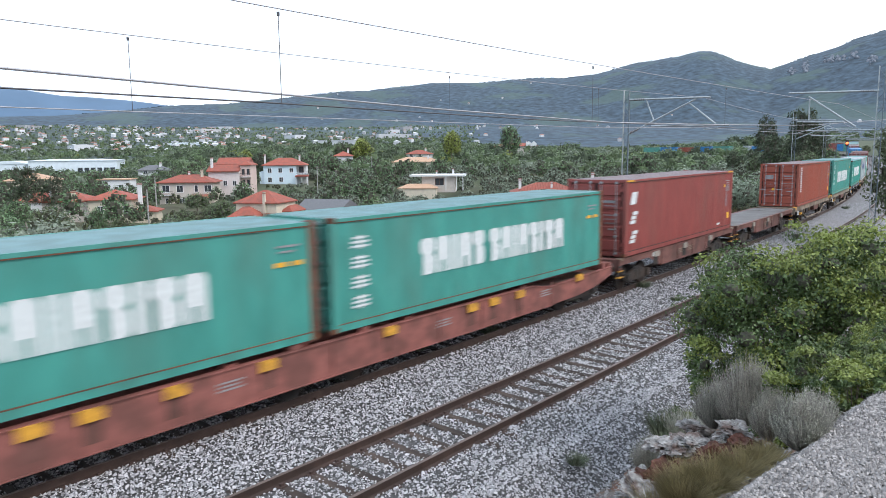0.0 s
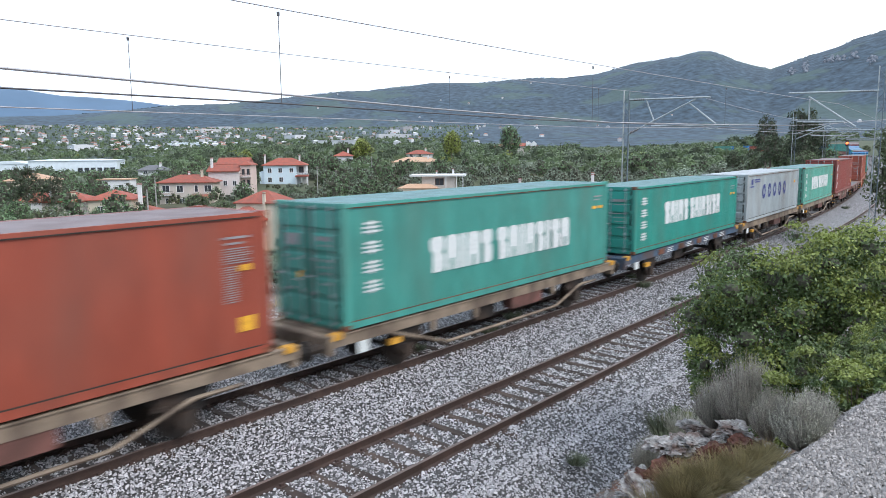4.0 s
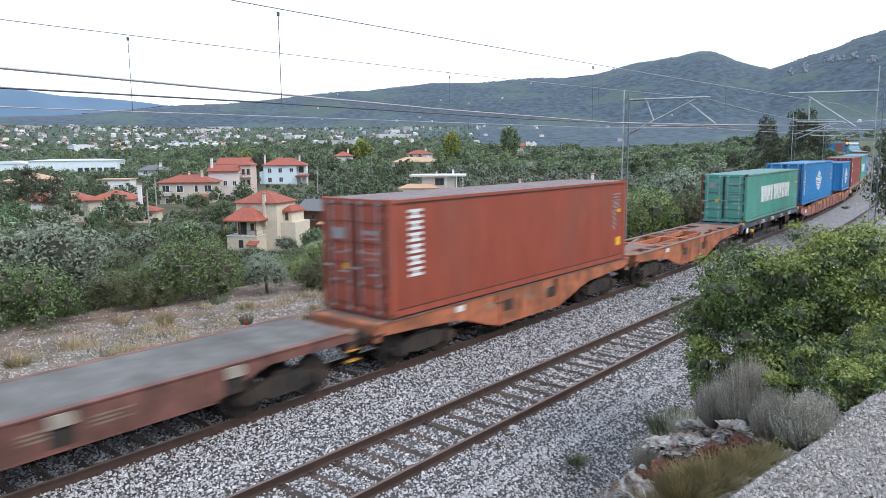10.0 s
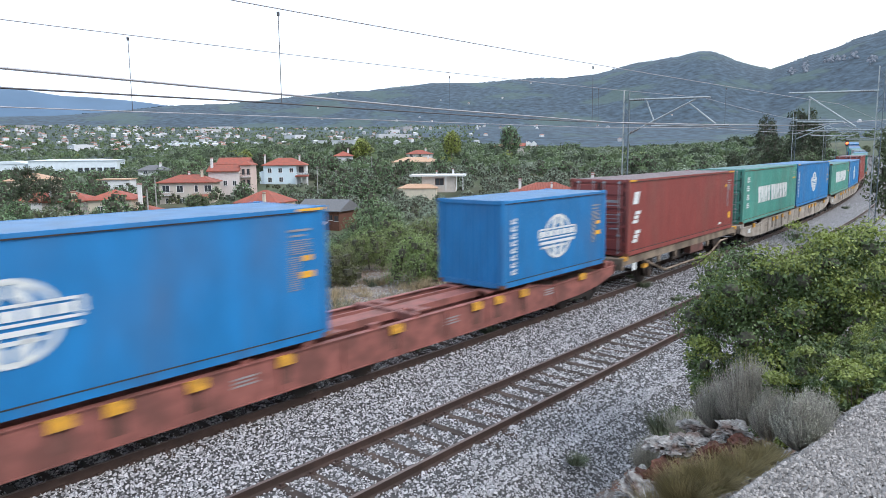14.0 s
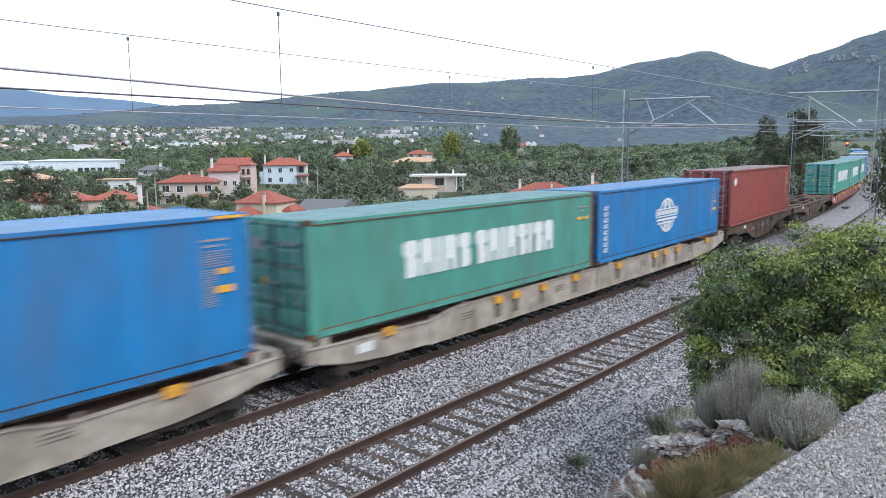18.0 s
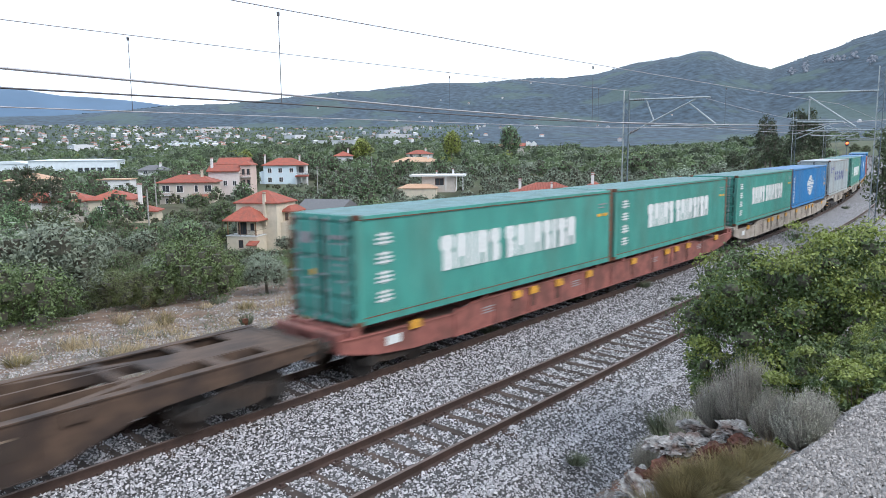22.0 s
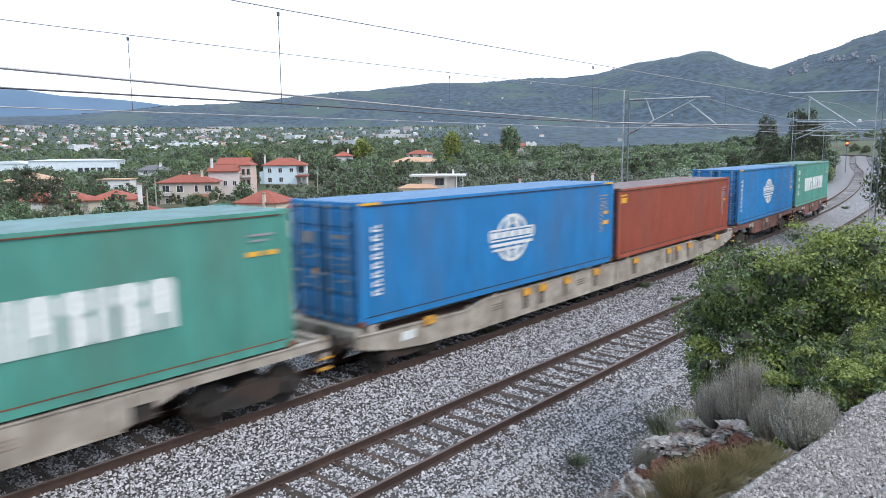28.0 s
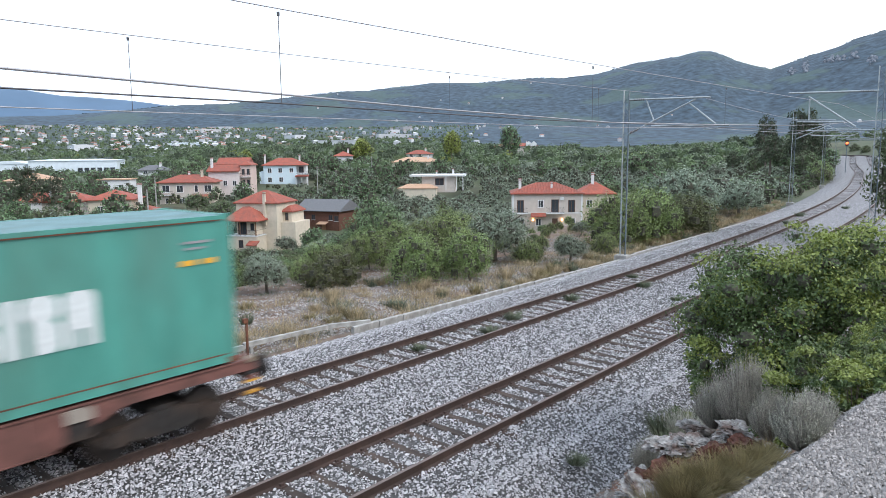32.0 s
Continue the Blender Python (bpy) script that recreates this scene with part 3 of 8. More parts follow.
def sleepers(t, off, rnd):
    """Sleepers, fastened to a track; those near the camera one by one, the rest joined."""
    shape = Build().prism([(-0.1, -0.32), (0.1, -0.32), (0.1, -0.19), (0.085, -0.178), (-0.085, -0.178), (-0.1, -0.19)], -1.25, 1.25).mesh("sleeper", "sleeper")
    clips = Build()
    for side in (0.7525, -0.7525):
        clips.box(-0.09, 0.09, side - 0.16, side + 0.16, -0.172, -0.158)
        for q in (-0.105, 0.105):
            clips.box(-0.03, 0.03, side + q - 0.025, side + q + 0.025, -0.16, -0.115)
    clip = clips.mesh("rail_fastening", "rail")
    rest = Build()
    for i in range(-40, 420):
        s = i * 0.6 + rnd.uniform(-0.02, 0.02)
        m = on_line(s, off, 0.011 - float(np.interp(s, [15, 60, 100], [0, 0.015, 0.022])) + rnd.uniform(-0.01, 0.01), rnd.uniform(-1.2, 1.2))
        if -12 < s < 110:
            ob = new("sleeper", shape)
            ob.parent, ob.matrix_basis = t, m
            if s < 45:
                c = new("rail_fastening", clip)
                c.parent = ob
        else:
            b = Build().box(-0.12, 0.12, -1.25, 1.25, -0.32, -0.172)
            rest.add([m @ Vector(p) for p in b.v], b.f)
    far = part("far_sleepers", rest, "sleeper", t)
    far["kind"] = "stuff"


# ---------------------------------------------------------------- containers
def wave(length, height, pitch=0.28, depth=0.036):
    """A corrugated sheet in x and z, its outer face at y = 0, dented towards +y."""
    n = max(1, round(length / pitch))
    p = length / n
    xs, ys = [], []
    for i in range(n):
        for a, d in ((0.0, 0), (0.26, 0), (0.5, depth), (0.76, depth)):
            xs.append(-length / 2 + (i + a) * p)
            ys.append(d)
    xs.append(length / 2)
    ys.append(0)
    b = Build()
    k = len(xs)
    b.add([(x, y, 0) for x, y in zip(xs, ys)] + [(x, y, height) for x, y in zip(xs, ys)], [(i, i + 1, i + 1 + k, i + k) for i in range(k - 1)])
    return b


def plate(x0, x1, z0, z1, skew=0.0):
    """A thin mark on the side that faces the camera: its outline in x and z."""
    return [(x0, z0), (x1, z0 + skew), (x1, z1 + skew), (x0, z1)]


def ring(cx, cz, rx, rz, inner, a0=0, a1=360, n=28):
    pts = [(cx + rx * math.cos(radians(a0 + (a1 - a0) * i / n)), cz + rz * math.sin(radians(a0 + (a1 - a0) * i / n))) for i in range(n + 1)]
    return pts + [(cx + (p - cx) * inner, cz + (q - cz) * inner) for p, q in reversed(pts)]


def marks(parent, name, outlines, material, y, label="", apart=False):
    if apart:
        for o in outlines:
            marks(parent, name, [o], material, y, label)
        return None
    b = Build()
    for o in outlines:
        if len(o) > 12:
            h = len(o) // 2
            for i in range(h - 1):
                b.prism([o[i], o[i + 1], o[-2 - i], o[-1 - i]], y - 0.006, y - 0.001)
        else:
            b.prism(o, y - 0.006, y - 0.001)
    return part(name, b, material, parent, label)


ROOFS = {"green": "roof_green", "mint": "roof_green", "teal": "roof_green", "sage": "roof_green", "blue": "roof_blue", "white": "roof_white", "oxide": "roof_red", "maroon": "roof_red", "orange": "roof_red"}


def container(colour, style, high, length=12.3, label="", doors=True):
    H, L, W = (2.9 if high else 2.6), length, 2.438
    c = thing("shipping_container", label, "container", "containers of the freight train")
    hw, hl = W / 2, L / 2
    rc = colour
    # frame
    for x in (-1, 1):
        for y in (-1, 1):
            post = part("corner_post", Build().box(min(x * hl, x * (hl - 0.17)), max(x * hl, x * (hl - 0.17)), min(y * hw, y * (hw - 0.13)), max(y * hw, y * (hw - 0.13)), 0.12, H - 0.12, 0.015), "rust" if colour in ("green", "sage", "mint") and x * y < 0 and not high else rc, c)
            for z in (0, H - 0.118):
                part("corner_casting", Build().box(min(x * (hl + 0.004), x * (hl - 0.178)), max(x * (hl + 0.004), x * (hl - 0.178)), min(y * (hw + 0.004), y * (hw - 0.162)), max(y * (hw + 0.004), y * (hw - 0.162)), z, z + 0.118, 0.012),
                     "rust" if (style + int(high)) % 3 == 0 or z == 0 else rc, c, "worn steel corner casting")
    for y in (-1, 1):
        # lines along the rails: rust on some colours, elsewhere black as painted shade
        part("base_rust_shade_line", Build().box(-hl + 0.2, hl - 0.2, min(y * (hw + 0.004), y * (hw - 0.03)), max(y * (hw + 0.004), y * (hw - 0.03)), 0.176, 0.196), "rust" if colour in ("green", "sage", "teal", "mint") else "black_steel", c, "thin line of rust and painted shade over the bottom rail")
        part("top_rust_shade_line", Build().box(-hl + 0.2, hl - 0.2, min(y * (hw + 0.004), y * (hw - 0.03)), max(y * (hw + 0.004), y * (hw - 0.03)), H - 0.124, H - 0.104), "rust" if colour in ("green", "sage", "white", "mint") else "black_steel", c, "thin line of rust and painted shade under the top rail")
        part("bottom_rail", Build().box(-hl + 0.18, hl - 0.18, min(y * hw, y * (hw - 0.05)), max(y * hw, y * (hw - 0.05)), 0.02, 0.175), rc, c)
        part("top_rail", Build().box(-hl + 0.18, hl - 0.18, min(y * hw, y * (hw - 0.06)), max(y * hw, y * (hw - 0.06)), H - 0.1, H - 0.025), rc, c)
    for x in (-1, 1):
        part("end_sill", Build().box(min(x * hl, x * (hl - 0.12)), max(x * hl, x * (hl - 0.12)), -hw + 0.17, hw - 0.17, 0.02, 0.16), rc, c)
        part("end_header", Build().box(min(x * hl, x * (hl - 0.1)), max(x * hl, x * (hl - 0.1)), -hw + 0.17, hw - 0.17, H - 0.13, H - 0.02), rc, c)
    # corrugated sheets
    side = wave(L - 0.34, H - 0.27).mesh("side_panel", rc)
    part("side_panel", side, None, c, m=pose(0, -hw + 0.012, 0.173))
    part("side_panel", side, None, c, m=pose(0, hw - 0.012, 0.173, 0, 0, 180))
    roof = wave(L - 0.3, W - 0.1, 0.28, 0.02)
    part("roof", Build().add([(x, z - W / 2 + 0.05, -y) for x, y, z in roof.v], roof.f), ROOFS[colour], c, "dusty corrugated roof", m=pose(0, 0, H - 0.02))
    part("floor", Build().box(-hl + 0.15, hl - 0.15, -hw + 0.06, hw - 0.06, 0.1, 0.15), "timber", c)
    back = wave(W - 0.3, H - 0.28, 0.26, 0.04).mesh("end_wall", rc)
    part("end_wall", back, None, c, m=pose(hl - 0.03, 0, 0.16, 0, 0, 90))
    if doors:
        for k in (-1, 1):
            w0, w1 = (0.012, hw - 0.165)
            y0, y1 = (w0, w1) if k > 0 else (-w1, -w0)
            door = part("door", Build().box(-hl + 0.045, -hl + 0.08, y0, y1, 0.17, H - 0.14), rc, c)
            part("door_seal", Build().box(-hl + 0.028, -hl + 0.046, y0, y0 + 0.035, 0.17, H - 0.14).box(-hl + 0.028, -hl + 0.046, y1 - 0.035, y1, 0.17, H - 0.14), "rubber", door, "black rubber door seal")["kind"] = "stuff"
            n = 5
            step = (H - 0.31) / n
            for i in range(n):
                za, zb = 0.17 + i * step + 0.05, 0.17 + (i + 1) * step - 0.05
                part("door_panel", Build().prism([(-hl + 0.046, za), (-hl - 0.008, za + 0.035), (-hl - 0.008, zb - 0.035), (-hl + 0.046, zb)], y0 + 0.07, y1 - 0.07), rc, door)
            for q in (0.2, 0.8):
                y = y0 + (y1 - y0) * q
                bar = part("lock_bar", Build().tube((-hl - 0.03, y, 0.06), (-hl - 0.03, y, H - 0.06), 0.017, n=6), "galv" if style != 2 else rc, door, "galvanised locking bar")
                part("door_handle", Build().box(-hl - 0.05, -hl - 0.028, y - 0.02, y + 0.33, 1.02 + 0.12 * (q > 0.5), 1.06 + 0.12 * (q > 0.5)), "galv", door)
                for zz in (0.1, 0.75, 1.55, H - 0.16):
                    part("bar_bracket", Build().box(-hl - 0.052, -hl - 0.008, y - 0.05, y + 0.05, zz, zz + 0.07), "galv", door)
            yh = y1 - 0.02 if k > 0 else y0 - 0.02
            for i in range(4):
                zz = 0.4 + i * (H - 0.85) / 3
                part("hinge", Build().box(-hl - 0.014, -hl + 0.03, min(yh, yh + 0.04) - 0.03, max(yh, yh + 0.04) + 0.03, zz, zz + 0.12), rc, door)
        marks_end = [(0.3, 0.8, 2.02, 2.12), (0.35, 0.85, 1.9, 1.93), (0.3, 0.9, 1.55, 1.58), (0.35, 0.8, 1.4, 1.43), (0.4, 0.75, 1.25, 1.28), (-0.82, -0.36, 1.86, 2.14), (-0.75, -0.4, 1.5, 1.53), (-0.8, -0.45, 0.8, 0.83)]
        b = Build()
        for a0, a1, z0, z1 in marks_end:
            b.box(-hl - 0.012, -hl - 0.006, -a1, -a0, z0, z1)
        part("door_marking", b, "mark_faint", c, "faded unreadable data lines")["kind"] = "stuff"
        part("warning_plate", Build().box(-hl - 0.013, -hl - 0.006, 0.25, 0.42, 1.1, 1.25), "mark_yellow", c, "yellow warning plate")
    else:
        part("end_wall", back, None, c, m=pose(-hl + 0.03, 0, 0.16, 0, 0, -90))
    # markings on the side towards the camera
    y = -hw + 0.008
    zt = H
    if style == 0:      # two groups of white blocks for a long wordmark
        out = []
        z0, z1 = 0.93, 1.85
        for x0, widths in ((-3.25, (0.56, 0.5, 0.22, 0.55, 0.5)), (-0.38, (0.5, 0.5, 0.22, 0.48, 0.48, 0.22, 0.52, 0.5))):
            a = x0
            for k, w in enumerate(widths):
                b, e = a + w, min(0.09, w * 0.3)
                if w < 0.3:
                    out.append([(a, z0), (b, z0), (b, z1), (a, z1)])
                elif k % 2:
                    m, q = (a + b) / 2, 0.065
                    out.append([(a, z0), (m - q, z0), (m - q, z0 + 0.3), (m + q, z0 + 0.3), (m + q, z0), (b, z0), (b, z1 - e), (b - e, z1), (a + e, z1), (a, z1 - e)])
                else:
                    zc = z0 + 0.56 * (z1 - z0)
                    out.append([(a + e, z0), (b - e, z0), (b, z0 + e), (b, zc - 0.1), (b - 0.1, zc), (b, zc + 0.1), (b, z1 - e), (b - e, z1), (a + e, z1), (a, z1 - e), (a, zc + 0.1), (a + 0.1, zc)])
                a = b + 0.075
        marks(c, "wordmark_block", out, "mark_white", y, "large white wordmark block", True)
        rows = []
        for i in range(4 if high or colour != "sage" or "small" in label else 0):
            z = zt - 0.72 - i * 0.46
            rows += [plate(-hl + 0.62, -hl + 1.15, z, z + 0.05), plate(-hl + 0.62, -hl + 1.15, z + 0.1, z + 0.15), plate(-hl + 0.66, -hl + 1.1, z + 0.2, z + 0.25), plate(-hl + 0.84, -hl + 0.92, z - 0.04, z + 0.28)]
        if rows:
            marks(c, "side_marking", rows, "mark_white", y, "white column of small marks")
    elif style == 1:    # white globe emblem with two bars
        cx, cz = -0.08, (1.5 if high else 1.3)
        out = [ring(cx, cz, 0.80, 0.70, 0.86, a, a + 46, 8) for a in (24, 70, 116, 204, 250, 296)]
        out += [ring(cx, cz, 0.42, 0.67, 0.62, a, a + 50, 8) for a in (28, 102, 208, 282)]
        out += [plate(cx - 1.1, cx + 1.1, cz + 0.24, cz + 0.29), plate(cx - 1.1, cx + 1.1, cz - 0.06, cz - 0.01), plate(cx - 1.14, cx - 1.04, cz, cz + 0.24), plate(cx + 1.04, cx + 1.14, cz, cz + 0.24)]
        out += [plate(cx - 1.0 + i * 0.41, cx - 0.66 + i * 0.41, cz + 0.03, cz + 0.20) for i in range(5)]
        out += [plate(cx - 1.05, cx + 1.02, cz - 0.21, cz - 0.12), plate(cx - 0.95, cx + 0.5, cz - 0.34, cz - 0.27)]
        marks(c, "emblem", out, "mark_white", y, "round white globe emblem with bars")
        rows = []
        for i in range(8):
            z = zt - 0.72 - i * 0.215
            rows += [plate(-hl + 0.44, -hl + 0.7, z, z + 0.05), plate(-hl + 0.44, -hl + 0.54, z + 0.05, z + 0.13), plate(-hl + 0.6, -hl + 0.7, z + 0.085, z + 0.16)]
        marks(c, "side_marking", rows, "mark_white", y, "white column of small marks")
    elif style == 2:    # five navy letter blocks, spaced out
        out = []
        for i in range(5):
            x = -2.66 + i * 1.235
            out.append(ring(x, 1.53, 0.34, 0.42, 0.5, 0, 360, 20))
        marks(c, "wordmark_block", out, "mark_navy", y, "navy ring-shaped wordmark block", True)
        marks(c, "side_marking", [plate(-hl + 0.55, -hl + 1.3, 1.86, 1.93), plate(-hl + 1.35, -hl + 2.5, 2.22, 2.29), plate(-hl + 1.5, -hl + 2.5, 2.1, 2.17), plate(-hl + 0.75, -hl + 1.1, 2.0, 2.3)], "mark_navy", y, "small navy lines")
        marks(c, "warning_plate", [plate(hl - 1.25, hl - 0.95, 1.72, 1.9)], "mark_yellow", y)
    elif style == 3:    # three white blocks one above another
        out = []
        for i in range(3):
            z = zt - 0.95 - i * 0.735
            xa, xb = -hl + 0.40, -hl + 0.86
            out += [[(xa, z), (xb, z), (xb + 0.16, z + 0.46), (xa + 0.16, z + 0.46)]] if i == 0 else [[(xa + 0.11 * j, z + 0.165 * j), (xb + 0.11 * j - 0.06 * (j == 1), z + 0.165 * j), (xb + 0.05 + 0.11 * j - 0.06 * (j == 1), z + 0.165 * j + 0.13), (xa + 0.05 + 0.11 * j, z + 0.165 * j + 0.13)] for j in range(3)]
        marks(c, "emblem", out, "mark_white", y, "three stacked white block emblems")
        marks(c, "side_plate", [plate(hl - 2.1, hl - 1.7, 0.33, 0.42)], "mark_white", y)
    elif style == 4:    # upright row of white letter blocks
        out = []
        for i in range(6):
            z = zt - 0.5 - i * 0.29
            out += [plate(-hl + 0.66, -hl + 1.18, z, z + 0.07), plate(-hl + 0.66, -hl + 1.18, z + 0.15, z + 0.22), plate(-hl + 0.84, -hl + 0.98, z + 0.07, z + 0.15)]
        marks(c, "wordmark", out, "mark_white", y, "upright row of white blocks")
    elif style == 5:    # small round badge
        marks(c, "emblem", [[(-hl + 0.7 + 0.22 * math.cos(a * 0.6283), zt - 0.6 + 0.2 * math.sin(a * 0.6283)) for a in range(10)]], "wall_blue", y, "small pale round badge")
    elif style == 6:
        marks(c, "emblem", [plate(-hl + 0.2, -hl + 0.7, zt - 0.3, zt - 0.24), plate(-hl + 0.25, -hl + 0.7, zt - 0.55, zt - 0.36)], "mark_yellow", y, "small pale yellow emblem")
    if style in (0, 1, 3, 4, 5, 6):
        rows = [plate(hl - 1.0, hl - 0.42, zt - 0.5, zt - 0.455), plate(hl - 0.95, hl - 0.55, zt - 0.61, zt - 0.57)]
        few = style == 0
        rows += [plate(hl - 1.0, hl - 0.42 - 0.1 * (i % 3 == 1), zt - 0.7 - 0.046 * i, zt - 0.68 - 0.046 * i) for i in range(0 if few else 7)]
        rows += [plate(hl - 1.0, hl - 0.72 - 0.05 * (i % 4 == 2), zt - 1.05 - 0.046 * i, zt - 1.03 - 0.046 * i) for i in range(0 if few else 16)]
        marks(c, "data_panel", rows, "mark_faint", y, "faded unreadable data lines")["kind"] = "stuff"
        out = [plate(hl - 0.66, hl - 0.4, zt - 1.14, zt - 1.02)] if style != 3 else [plate(hl - 1.3, hl - 1.06, zt - 0.78, zt - 0.66)]
        if few:
            out = [plate(hl - 1.05, hl - 0.75, zt - 0.9, zt - 0.8), plate(hl - 0.6, hl - 0.35, zt - 0.9, zt - 0.8)]
        elif style == 0:
            out += [plate(hl - 0.66, hl - 0.4, zt - 1.72, zt - 1.6)]
        if style in (1, 4, 3):
            out += [plate(hl - 0.72, hl - 0.36, zt - (2.35 if style != 1 else 1.5), zt - (2.05 if style != 1 else 1.36))]
        marks(c, "warning_plate", out, "mark_yellow", y, "yellow warning plates")
    if style == 3 or (style == 1 and high):
        marks(c, "edge_stripe", [plate(hl - 0.75, hl - 0.05, zt - 0.09, zt - 0.035), plate(-hl + 0.05, -hl + 0.7, zt - 0.09, zt - 0.035)], "mark_yellow", y - 0.012, "yellow height stripe")
    return c


# ---------------------------------------------------------------- wagons
DECK = 1.30


def bogie(parent, x, wheelbase=1.8):
    b = Build()
    for y in (-1.0, 1.0):
        b.prism([(x - wheelbase / 2 - 0.35, 0.52), (x - wheelbase / 2 - 0.25, 0.36), (x - wheelbase / 2 + 0.3, 0.36), (x - 0.4, 0.3), (x + 0.4, 0.3), (x + wheelbase / 2 - 0.3, 0.36), (x + wheelbase / 2 + 0.25, 0.36), (x + wheelbase / 2 + 0.35, 0.52), (x + 0.35, 0.74), (x - 0.35, 0.74)], y - 0.06, y + 0.06)
        for q in (-1, 1):
            b.box(x + q * wheelbase / 2 - 0.15, x + q * wheelbase / 2 + 0.15, y - 0.14, y + 0.14, 0.34, 0.62, 0.03)
            b.tube((x + q * 0.2, y, 0.42), (x + q * 0.2, y, 0.7), 0.09)
    b.box(x - 0.22, x + 0.22, -1.0, 1.0, 0.55, 0.82)
    fr = part("bogie_frame", b, "black_steel", parent, "greasy black bogie frame")
    for q in (-1, 1):
        wheelset(fr, x + q * wheelbase / 2)


def wheelset(parent, x, r=0.44):
    w = Build()
    for y in (-0.75, 0.75):
        o = -0.03 if y < 0 else 0.03
        w.tube((x, y - 0.065, r), (x, y + 0.065, r), r, n=24)
        w.tube((x, y - o - 0.02, r), (x, y - o + 0.02, r), r + 0.028, n=24)
    w.tube((x, -1.05, r), (x, 1.05, r), 0.075)
    part("wheelset", w, "black_steel", parent, "dark steel wheels on an axle")


def buffers(w, x, d):
    for y in (-0.875, 0.875):
        part("buffer", Build().tube((x, y, 1.02), (x + d * 0.32, y, 1.02), 0.11).tube((x + d * 0.32, y, 1.02), (x + d * 0.37, y, 1.02), 0.23, n=14), "black_steel", w, "black buffer")
    part("coupling_hook", Build().box(min(x, x + d * 0.4), max(x, x + d * 0.4), -0.07, 0.07, 0.9, 1.04, 0.02), "black_steel", w)
    h = Build()
    h.tube((x + d * 0.22, 0.1, 0.95), (x + d * 0.3, 0.3, 0.55), 0.02, n=6)
    part("brake_hose", h, "black_steel", w)


def data_lines(w, x, y, z, colour="mark_white", k=1.0):
    b = Build()
    for i in range(3):
        b.box(x - 0.35 * k, x + (0.35 - 0.1 * (i % 2)) * k, y - 0.005, y, z + 0.075 * i, z + 0.075 * i + 0.035)
    part("data_panel", b, colour, w, "faded unreadable data lines")


def lockers(w, xs, y, z, colour="yellow"):
    for x in xs:
        part("container_lock", Build().prism([(x - 0.21, z - 0.16), (x + 0.21, z - 0.16), (x + 0.21, z + 0.02), (x + 0.1, z + 0.06), (x - 0.21, z + 0.06)], y - 0.045, y), colour, w, "container locking bracket")


